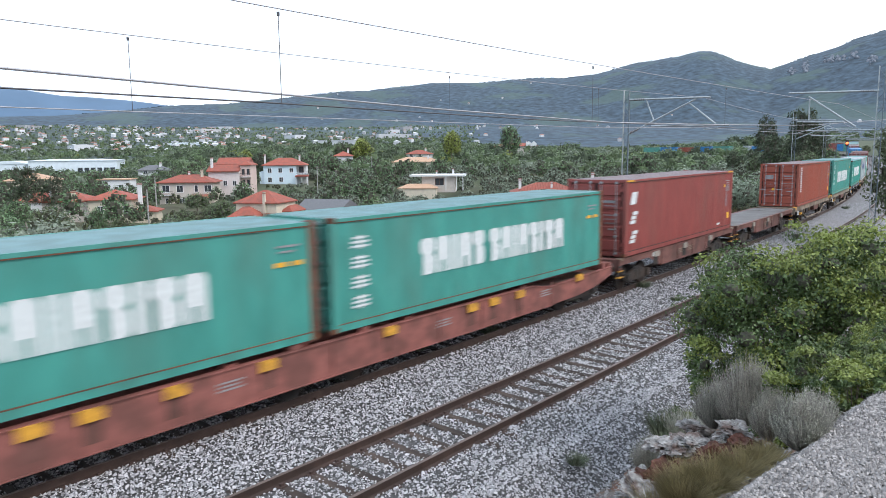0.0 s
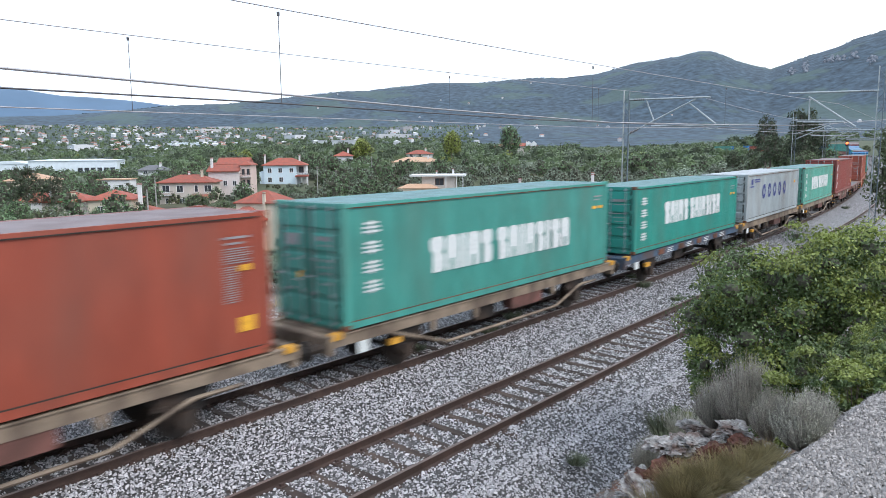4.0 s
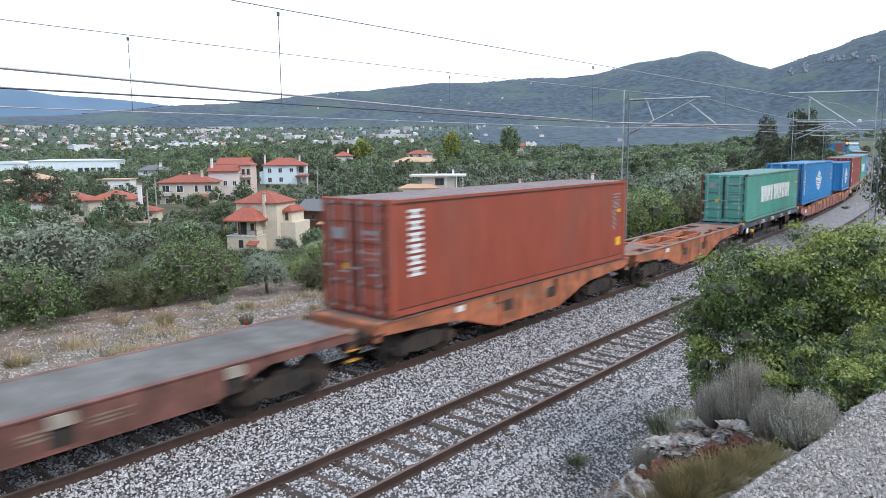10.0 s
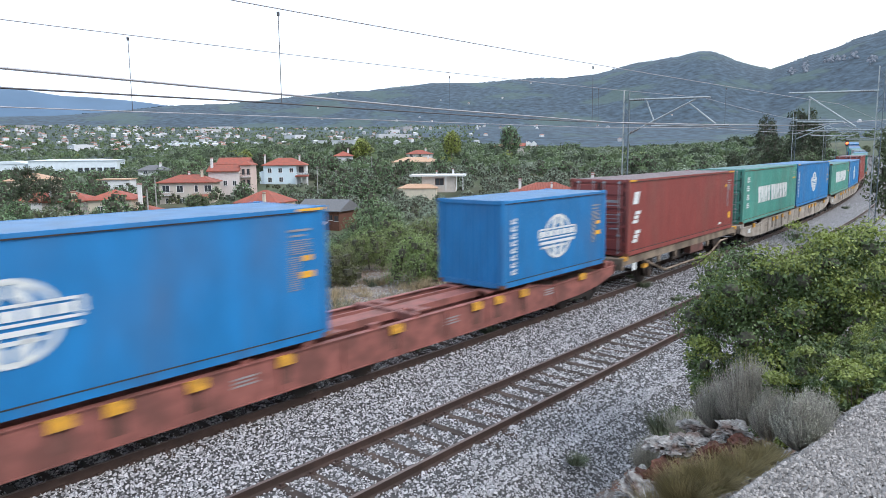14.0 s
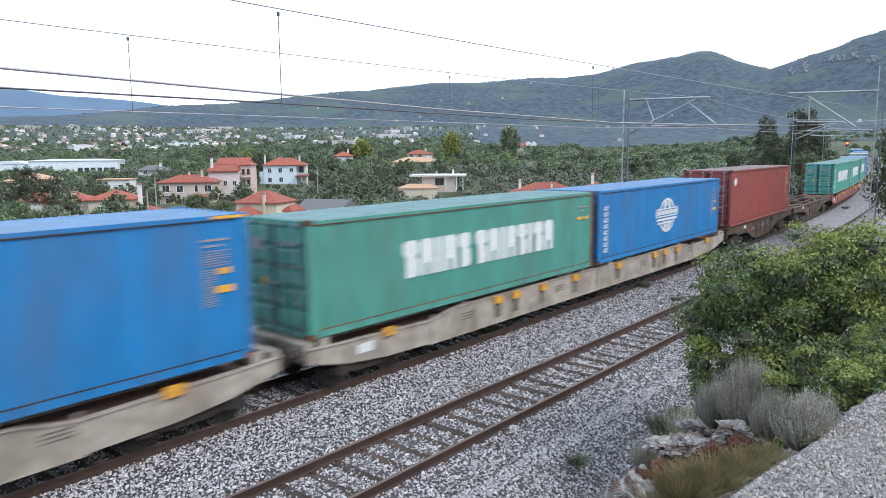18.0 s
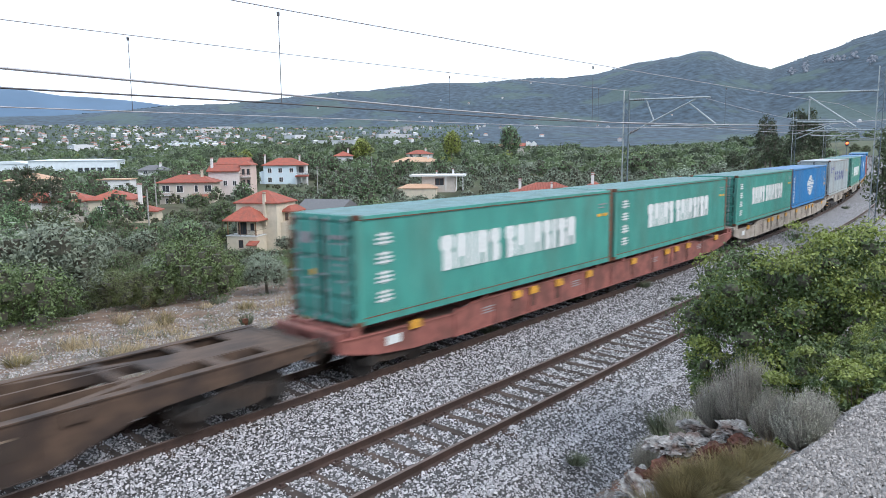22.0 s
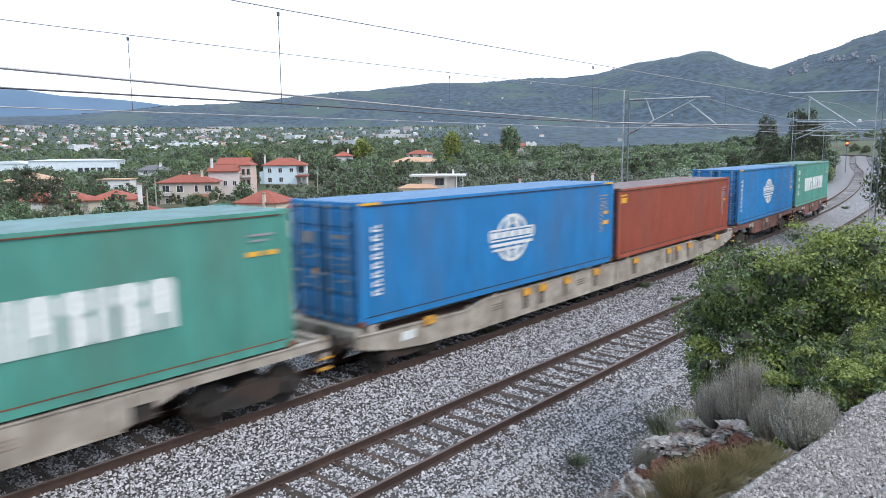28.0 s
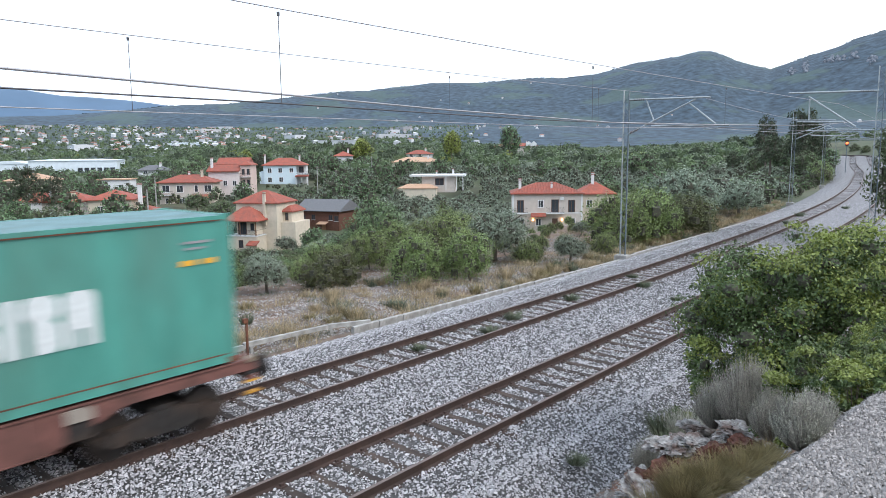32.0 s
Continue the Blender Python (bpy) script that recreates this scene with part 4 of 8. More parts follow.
def wagon(kind, colour, length, label, loaded=True, locks="yellow"):
    w = thing("container_wagon", label, "railway wagon", "wagons of the freight train")
    hl = length / 2
    Y = 1.19
    def mirrored(low, top):
        """A sill outline from half of its lower edge (from the end to the middle) and of its upper edge."""
        pts = [(-hl + a, DECK - b) for a, b in low]
        tops = [(-hl + a, DECK - b) for a, b in top]
        return pts + [(-a, b) for a, b in pts[::-1]] + [(-a, b) for a, b in tops] + tops[::-1]
    if kind == "long":
        low_line = [(0, 0.44), (0.4, 0.54), (1.2, 0.71), (2.4, 0.83), (4.0, 0.87)]
        top_line = [(0, 0.16), (1.0, 0.20), (4.1, 0.28), (4.6, 0.20), (5.0, 0.115), (5.4, 0.10)]
        prof = mirrored(low_line, top_line)
    elif kind == "deck":
        prof = mirrored([(0, 0.22), (hl - 3.9, 0.23), (hl - 3.4, 0.40), (hl - 2.7, 0.66)], [(0, 0.0)])
    elif kind == "belly":
        prof = mirrored([(0, 0.3), (1.4, 0.36), (hl - 3.7, 0.45), (hl - 3.2, 0.53), (hl - 2.7, 0.68), (hl - 2.2, 0.84), (hl - 1.7, 0.95)], [(0, 0.0)])
    else:
        prof = [(-hl, DECK - 0.27), (hl, DECK - 0.27), (hl, DECK), (-hl, DECK)]
    for y in (-1, 1):
        y0, y1 = (-Y, -Y + 0.05) if y < 0 else (Y - 0.05, Y)
        sill = part("side_sill", Build().prism(prof, y0, y1), colour, w)
        e = -0.07 if y < 0 else 0.07
        f = Build().box(-hl, hl, min(y * (Y - 0.12), y * (Y + 0.03)), max(y * (Y - 0.12), y * (Y + 0.03)), DECK - 0.018, DECK + 0.012)
        if kind == "long":
            edge = [(-hl + a, DECK - b) for a, b in top_line]
            edge = edge + [(-a, b) for a, b in edge[::-1]]
            f = Build()
            for (xa, za), (xb, zb) in zip(edge, edge[1:]):
                f.prism([(xa, za), (xb, zb), (xb, zb + 0.022), (xa, za + 0.022)], min(y * (Y - 0.12), y * (Y + 0.035)), max(y * (Y - 0.12), y * (Y + 0.035)))
        if kind == "belly":
            f = Build().box(-hl, hl, min(y * (Y - 0.17), y * (Y + 0.03)), max(y * (Y - 0.17), y * (Y + 0.03)), DECK - 0.018, DECK + 0.012)
        part("top_flange", f, "dusty_top" if kind == "belly" and colour == "amber" else colour, sill)
        if kind in ("deck", "long", "belly"):
            a = {"long": 4.0, "deck": hl - 2.7, "belly": hl - 1.7}[kind]
            low = {"long": 0.87, "deck": 0.66, "belly": 0.95}[kind]
            g0 = 0
            part("bottom_flange", Build().box(-hl + a + g0, hl - a - g0, min(y * (Y - 0.1), y * (Y + 0.03)), max(y * (Y - 0.1), y * (Y + 0.03)), DECK - low - 0.025, DECK - low), colour, sill)
            n = int(length / 2.2) if kind == "long" else 4
            for i in range(n):
                x = -hl + a + 0.1 + (length - 2 * a - 0.2) * i / max(1, n - 1)
                part("stiffener", Build().box(x - 0.03, x + 0.03, min(y * Y, y * (Y + 0.028)), max(y * Y, y * (Y + 0.028)), DECK - low, DECK - (0.105 if kind == "long" else 0.03)), colour, sill)
    sunk = 0.3 if kind == "belly" else 0.0
    part("centre_beam", Build().box(-hl, hl, -0.28, 0.28, DECK - 0.42 - sunk, DECK - 0.06 - sunk * 1.4), colour, w)
    n = 6 if kind == "long" else 5
    for i in range(n):
        x = -hl + 0.5 + (length - 1.0) * i / (n - 1)
        part("cross_beam", Build().box(x - 0.09, x + 0.09, -Y + 0.05, Y - 0.05, DECK - 0.24, DECK - 0.01), colour, w)
    if kind == "belly" or (kind == "long" and not loaded):
        for y in (-0.42, 0.42):
            part("inner_rail", Build().box(-hl + 0.3, hl - 0.3, y - 0.035, y + 0.035, DECK - 0.2, DECK - 0.015), colour, w)
        top = "dusty_top" if colour == "amber" else colour
        if kind == "belly":
            for d in (-1, 1):
                plate_x = sorted((d * (hl - 0.2), d * (hl - 1.1)))
                part("end_plate", Build().box(plate_x[0], plate_x[1], -1.02, 1.02, DECK - 0.06, DECK - 0.006), top, w, "dusty end platform")
                part("spine_plate", Build().box(*sorted((d * (hl - 1.1), d * (hl - 3.3))), -0.42, 0.42, DECK - 0.06, DECK - 0.004), top, w, "dusty plate over the bogie")
                for y in (-1, 1):
                    part("diagonal_brace", Build().flat([(d * (hl - 3.3), y * 0.42), (d * (hl - 2.6), y * 0.42), (d * (hl - 4.9), y * 1.02), (d * (hl - 5.5), y * 1.02)][::d * y], DECK - 0.2, DECK - 0.008), top, w)
                    part("bracket_plate", Build().box(*sorted((d * (hl - 2.0), d * (hl - 2.35))), *sorted((y * 0.42, y * 1.02)), DECK - 0.05, DECK - 0.006), top, w)
        else:
            for k in range(9):
                x = -hl + 1.0 + (length - 2.0) * k / 8
                tie = Build()
                for y in (-1, 1):
                    tie.flat([(x - 0.3, y * 0.3), (x + 0.3, y * 0.3), (x + 0.16, y * 0.5), (x + 0.16, y * 0.7), (x + 0.35, y * (Y - 0.27)), (x - 0.35, y * (Y - 0.27)), (x - 0.16, y * 0.7), (x - 0.16, y * 0.5)][::y], DECK - 0.05, DECK - 0.006)
                part("cross_tie", tie, colour, w)
    if kind == "deck" and not loaded:
        for i in range(6):
            a = -hl + 0.15 + (length - 0.3) * i / 6
            part("deck_plate", Build().box(a + 0.006, a + (length - 0.3) / 6 - 0.006, -Y + 0.13, Y - 0.13, DECK - 0.02, DECK + 0.008 + 0.002 * (i % 2)), "deck", w, "worn grey deck plate")
    for d in (-1, 1):
        part("headstock", Build().box(min(d * (hl - 0.2), d * hl), max(d * (hl - 0.2), d * hl), -Y + 0.02, Y - 0.02, DECK - 0.45, DECK + 0.005, 0.03), colour, w)
        buffers(w, d * hl, d)
    if kind == "long":
        for x in (-hl + 2.0, 0.0, hl - 2.0):
            bogie(w, x)
    elif kind in ("deck", "belly"):
        for x in (-hl + 1.9, hl - 1.9):
            bogie(w, x)
    else:
        for x in (-hl + 2.6, hl - 2.6):
            wheelset(w, x, 0.46)
            for y in (-1, 1):
                g = Build()
                g.prism([(x - 0.62, DECK - 0.27), (x - 0.5, 0.72), (x - 0.16, 0.3), (x + 0.16, 0.3), (x + 0.5, 0.72), (x + 0.62, DECK - 0.27)], y * 1.02 - 0.03, y * 1.02 + 0.03)
                g.box(x - 0.17, x + 0.17, y * 1.02 - 0.15, y * 1.02 + 0.15, 0.3, 0.62, 0.03)
                g.prism([(x - 0.6, 0.74), (x, 0.62), (x + 0.6, 0.74), (x + 0.6, 0.82), (x, 0.74), (x - 0.6, 0.82)], y * 1.02 - 0.06, y * 1.02 + 0.06)
                part("axle_guard", g, "black_steel", w, "black axle guard and leaf spring")
        part("brake_gear", Build().box(-1.1, -0.2, -0.9, -0.75, 0.55, 0.98).tube((0.9, -0.5, 0.72), (1.9, -0.5, 0.72), 0.17), "black_steel", w)
    if kind == "truss":
        for y in (-1, 1):
            t = Build()
            pts = [(-4.9, DECK - 0.24), (-2.7, 0.36), (2.7, 0.36), (4.25, 0.84), (5.3, 0.84)]
            bent_tube(t, [(a, y * (Y + 0.01), b) for a, b in pts], 0.045)
            part("truss_rod", t, colour, w, "bent tan handrail-like truss rod")
        part("equipment_box", Build().box(0.3, 1.9, -Y + 0.02, -Y + 0.3, 0.68, DECK - 0.27, 0.03), "brown", w, "rusty equipment box")
        for x in (-3.2, -1.4, 2.6):
            part("sill_bracket", Build().prism([(x - 0.12, DECK - 0.27), (x + 0.12, DECK - 0.27), (x + 0.05, DECK - 0.55), (x - 0.05, DECK - 0.55)], -Y + 0.02, -Y + 0.12), colour, w)
    if kind == "long":
        xs = [-hl + 2.5, -hl + 7.0, -hl + 7.9, -hl + 9.4, -hl + 11.4, hl - 11.4, hl - 8.2, hl - 7.2, hl - 5.9, hl - 2.4]
        lockers(w, xs, -Y - 0.036, DECK - 0.15, locks)
        for x in xs[1:-1]:
            part("lock_pocket", Build().box(x - 0.17, x + 0.17, -Y - 0.006, -Y, DECK - 0.72, DECK - 0.16), "grimy" if colour == "stone" else "brown", w, "grimy pocket below a container lock")
        for d in (-1, 1):
            part("end_floor", Build().box(min(d * (hl - 0.25), d * (hl - 5.2)), max(d * (hl - 0.25), d * (hl - 5.2)), -Y + 0.06, Y - 0.06, DECK - 0.36, DECK - 0.32), "dusty_top", w, "dusty plate over the bogie")
            for xx in (hl - 0.55, 1.0):
                for y in (-1.1, 1.1):
                    part("load_post", Build().box(d * xx - 0.12, d * xx + 0.12, y - 0.08, y + 0.08, DECK - 0.3, DECK + 0.043), colour, w, "post that carries a container corner")
        part("label_plate", Build().box(-hl + 1.5, -hl + 2.0, -Y - 0.012, -Y - 0.002, DECK - 0.56, DECK - 0.34), "mark_white", w, "white label holder")
        for x in (-hl + 5.6, -2.6, 3.8, hl - 4.4):
            data_lines(w, x, -Y - 0.002, DECK - 0.5, "grimy" if colour == "stone" else "mark_faint", 0.8)
    elif kind in ("deck", "belly"):
        lockers(w, [-3.2, -0.1, 3.1] if kind == "deck" else [-hl + 5.0, hl - 5.0], -Y - 0.032, DECK - 0.1, "stone" if locks == "yellow" else locks)
        for x in ((-3.2, -0.1, 3.1) if kind == "deck" else (-1.2, 1.2)):
            part("pocket", Build().box(x - 0.22, x + 0.22, -Y - 0.012, -Y, DECK - 0.6, DECK - 0.27), "black_steel", w, "dark rusty recess in the sill")
        for x in ((-0.4, 0.7) if kind == "deck" else (-2.0, -0.1, 0.9)):
            data_lines(w, x, -Y - 0.002, DECK - 0.42, "tan")
        for x in (-hl + 0.12, hl - 0.12):
            part("end_lock", Build().box(x - 0.1, x + 0.1, -Y - 0.04, -Y + 0.16, DECK - 0.05, DECK + 0.035, 0.02), "tan" if locks == "yellow" else locks, w, "worn end lock")
            step = part("step", Build().box(x - 0.17, x - 0.145, -Y - 0.01, -Y + 0.02, 0.6, 1.06).box(x + 0.145, x + 0.17, -Y - 0.01, -Y + 0.02, 0.6, 1.06).box(x - 0.146, x + 0.146, -Y - 0.01, -Y + 0.02, 1.0, 1.06), "black_steel", w, "shunter's step")
            if kind == "deck":
                for q in (0.6, 0.84):
                    part("tread", Build().box(x - 0.17, x + 0.17, -Y - 0.02, -Y + 0.1, q, q + 0.035), "yellow", step, "yellow step tread")
        part("label_plate", Build().box(-hl + 3.0, -hl + 3.35, -Y - 0.012, -Y - 0.002, DECK - 0.24, DECK - 0.08), "mark_white", w, "white label holder")
    else:
        for x in (-hl + 0.25, hl - 0.25):
            part("end_lock", Build().box(x - 0.13, x + 0.13, -Y - 0.04, -Y + 0.16, DECK - 0.1, DECK + 0.05, 0.02), locks, w, "yellow end lock")
        part("step", Build().box(-hl + 1.9, -hl + 2.3, -Y - 0.03, -Y + 0.1, 0.72, 0.86), "yellow", w, "yellow shunter's step")
        part("label_plate", Build().box(-hl + 0.85, -hl + 1.2, -Y - 0.02, -Y - 0.005, DECK - 0.55, DECK - 0.27), "mark_white", w, "white label board")
        if kind == "plain":
            for x in (-3.4, -1.2, 1.0, 3.2):
                part("sill_bracket", Build().box(x - 0.25, x + 0.25, -Y - 0.03, -Y, DECK - 0.24, DECK - 0.02), "rust", w, "rusty bracket")
                data_lines(w, x + 1.0, -Y - 0.002, DECK - 0.24, "mark_white", 0.9)
    return w


SPEED = 13.862


def place_at(t, mid, length, z):
    """Pose on the track at t seconds of a body whose middle is at station mid at 16 s."""
    dt = t - 16.0
    s = mid - SPEED * dt - 0.00077 * dt * dt
    q = length * 0.36
    xa, ya, _ = line_at(s - q)
    xb, yb, _ = line_at(s + q)
    za, zb = float(grade(s - q)), float(grade(s + q))
    m = Matrix.Translation(((xa + xb) / 2, (ya + yb) / 2, (za + zb) / 2)) @ Matrix.Rotation(math.atan2(yb - ya, xb - xa), 4, "Z") @ Matrix.Rotation(-math.atan2(zb - za, 2 * q), 4, "Y")
    return m @ Matrix.Translation((0, 0, z))


MOVING = []
KIT = {}


def wagon_at(a, b, kind, colour, label, loaded=True, locks="yellow"):
    length = b - a
    key = (kind, colour, round(length, 0), loaded)
    if key in KIT:
        w = copy_thing(KIT[key], Matrix())
    else:
        w = KIT[key] = wagon(kind, colour, length, label, loaded, locks)
    MOVING.append((w, (a + b) / 2, length, 0.0))


def container_at(mid, colour, style, high, label, length=12.3, doors=True):
    key = (colour, style, high, length)
    if key in KIT:
        c = copy_thing(KIT[key], Matrix())
    else:
        c = KIT[key] = container(colour, style, high, length, label, doors)
    MOVING.append((c, mid, length, DECK + 0.045))


def train():
    PINK, GREY = "faded pinkish-red long container wagon with yellow locks", "grey-beige long container wagon with yellow locks"
    DECKW, TRUSS = "dirty brown container wagon with sloped side sills", "tan two-axle container wagon with bent truss rod"
    wagon_at(-239.9, -213.6, "long", "pink", PINK)
    wagon_at(-213.0, -199.9, "deck", "brown", DECKW)
    wagon_at(-199.2, -186.6, "deck", "brown", "empty brown flat wagon with a worn grey deck", False)
    wagon_at(-185.8, -172.3, "truss", "tan", TRUSS)
    wagon_at(-171.5, -158.0, "truss", "tan", TRUSS)
    wagon_at(-157.2, -143.6, "plain", "wagon_blue", "faded blue two-axle container wagon")
    wagon_at(-142.9, -129.4, "truss", "tan", TRUSS)
    wagon_at(-128.6, -115.1, "truss", "tan", TRUSS)
    wagon_at(-114.3, -101.0, "deck", "brown", DECKW)
    wagon_at(-100.3, -87.5, "deck", "brown", "empty brown flat wagon with a worn grey deck", False)
    wagon_at(-87.0, -73.8, "belly", "amber", "rusty orange skeletal wagon carrying a container", True, "amber")
    wagon_at(-73.2, -60.4, "belly", "amber", "empty rusty orange skeletal container wagon", False, "amber")
    wagon_at(-59.8, -46.3, "plain", "wagon_blue", "faded blue two-axle container wagon")
    wagon_at(-45.6, -19.5, "long", "pink", "faded pinkish-red long wagon, half of it empty", False)
    wagon_at(-18.9, -5.4, "truss", "tan", TRUSS)
    wagon_at(-4.8, 21.2, "long", "stone", GREY)
    wagon_at(21.7, 47.9, "long", "stone", GREY)
    wagon_at(48.5, 62.4, "belly", "soot", "sooty dark brown skeletal wagon carrying a container", True, "soot")
    wagon_at(63.1, 77.6, "belly", "soot", "empty sooty dark brown skeletal container wagon", False, "soot")
    wagon_at(78.3, 104.4, "long", "pink", PINK)
    wagon_at(105.0, 131.0, "long", "stone", GREY)
    wagon_at(131.6, 145.8, "deck", "stone", "grey-beige container wagon with sloped side sills")
    wagon_at(146.5, 161.2, "deck", "stone", "grey-beige container wagon with sloped side sills")
    wagon_at(161.9, 188.0, "long", "stone", GREY)
    wagon_at(188.5, 201.1, "deck", "brown", DECKW)
    wagon_at(201.7, 214.9, "deck", "brown", DECKW)
    GR, GRH = "sea-green corrugated container with white block wordmark", "tall sea-green corrugated container with white block wordmark"
    BL, BLH = "blue corrugated container with white globe emblem", "tall blue corrugated container with white globe emblem"
    container_at(-233.3, "green", 0, False, GR)
    container_at(-220.6, "green", 0, False, GR)
    container_at(-206.5, "oxide", 3, True, "tall faded red container with stacked white emblems")
    container_at(-179.15, "orange", 4, True, "tall orange-red container with upright white marks")
    container_at(-164.87, "green", 0, True, GRH)
    container_at(-150.35, "teal", 0, False, "bright teal corrugated container with white wordmark")
    container_at(-136.17, "white", 2, False, "pale grey container with spaced navy wordmark")
    container_at(-121.89, "mint", 0, False, "pale mint-green corrugated container with white wordmark")
    container_at(-107.6, "maroon", 3, True, "tall dark red container with stacked white emblems")
    container_at(-80.33, "orange", 4, True, "tall orange-red container with upright white marks")
    container_at(-53.11, "sage", 0, False, "faded green corrugated container with white wordmark")
    container_at(-39.12, "blue", 1, True, BLH)
    container_at(-23.4, "blue", 1, False, "short blue container with white globe emblem", 6.2, False)
    container_at(-12.4, "maroon", 3, True, "tall dark red container with stacked white emblems")
    container_at(1.68, "sage", 0, True, "tall faded green corrugated container with white wordmark")
    container_at(14.35, "blue", 1, True, BLH)
    container_at(28.1, "sage", 0, False, "faded green corrugated container with white wordmark")
    container_at(40.75, "blue", 1, False, BL)
    container_at(54.98, "oxide", 5, True, "tall faded red container with a small pale badge")
    container_at(84.95, "green", 0, False, GR)
    container_at(97.43, "green", 0, False, GR)
    container_at(111.4, "green", 0, False, GR)
    container_at(123.91, "blue", 1, False, BL)
    container_at(138.12, "white", 2, True, "tall pale grey container with spaced navy wordmark")
    container_at(154.1, "sage", 0, True, "tall faded green corrugated container with white wordmark")
    container_at(168.27, "blue", 1, True, BLH)
    container_at(180.95, "orange", 6, False, "orange-red corrugated container with a small pale emblem")
    container_at(195.0, "blue", 1, True, BLH)
    container_at(208.25, "sage", 0, True, "tall faded green corrugated container with white wordmark")


train()


# ---------------------------------------------------------------- line-side structures
def lattice(build, x, y0, y1, z0, z1, step=0.42):
    pts, k, z = [], 0, z0 + 0.2
    while z < z1:
        pts.append((x, y0 if k % 2 == 0 else y1, z))
        z += step
        k += 1
    bent_tube(build, pts, 0.012, 4)


def mast(s, off, top, base, label, lean=0.0):
    """A lattice catenary mast: two channel legs with lacing; x along the line, y towards the valley."""
    m = thing("catenary_mast", label, "catenary mast", "catenary masts", at=on_line(s, off))
    h = top - base
    for y in (-0.15, 0.15):
        part("mast_leg", Build().box(-0.05, 0.05, y - 0.022, y + 0.022, base, top), "galv" if y > 0 else "galv_dark", m)
    for x in (-0.05, 0.05):
        b = Build()
        lattice(b, x, -0.16, 0.16, base, top)
        part("lacing", b, "galv_dark", m)
    part("mast_foot", Build().box(-0.3, 0.3, -0.35, 0.35, base - 0.4, base + 0.12, 0.03), "concrete", m, "concrete footing")
    return m


def rod(parent, name, a, b, r, material="galv", label=""):
    return part(name, Build().tube(a, b, r, n=8), material, parent, label)


def insulator(parent, a, b):
    a, b = Vector(a), Vector(b)
    t = Build().tube(a, b, 0.03, n=8)
    for i in range(6):
        p = a.lerp(b, (i + 0.5) / 6)
        d = (b - a).normalized() * 0.012
        t.tube(p - d, p + d, 0.065, n=10)
    part("insulator", t, "insulator", parent, "brown ribbed insulator")


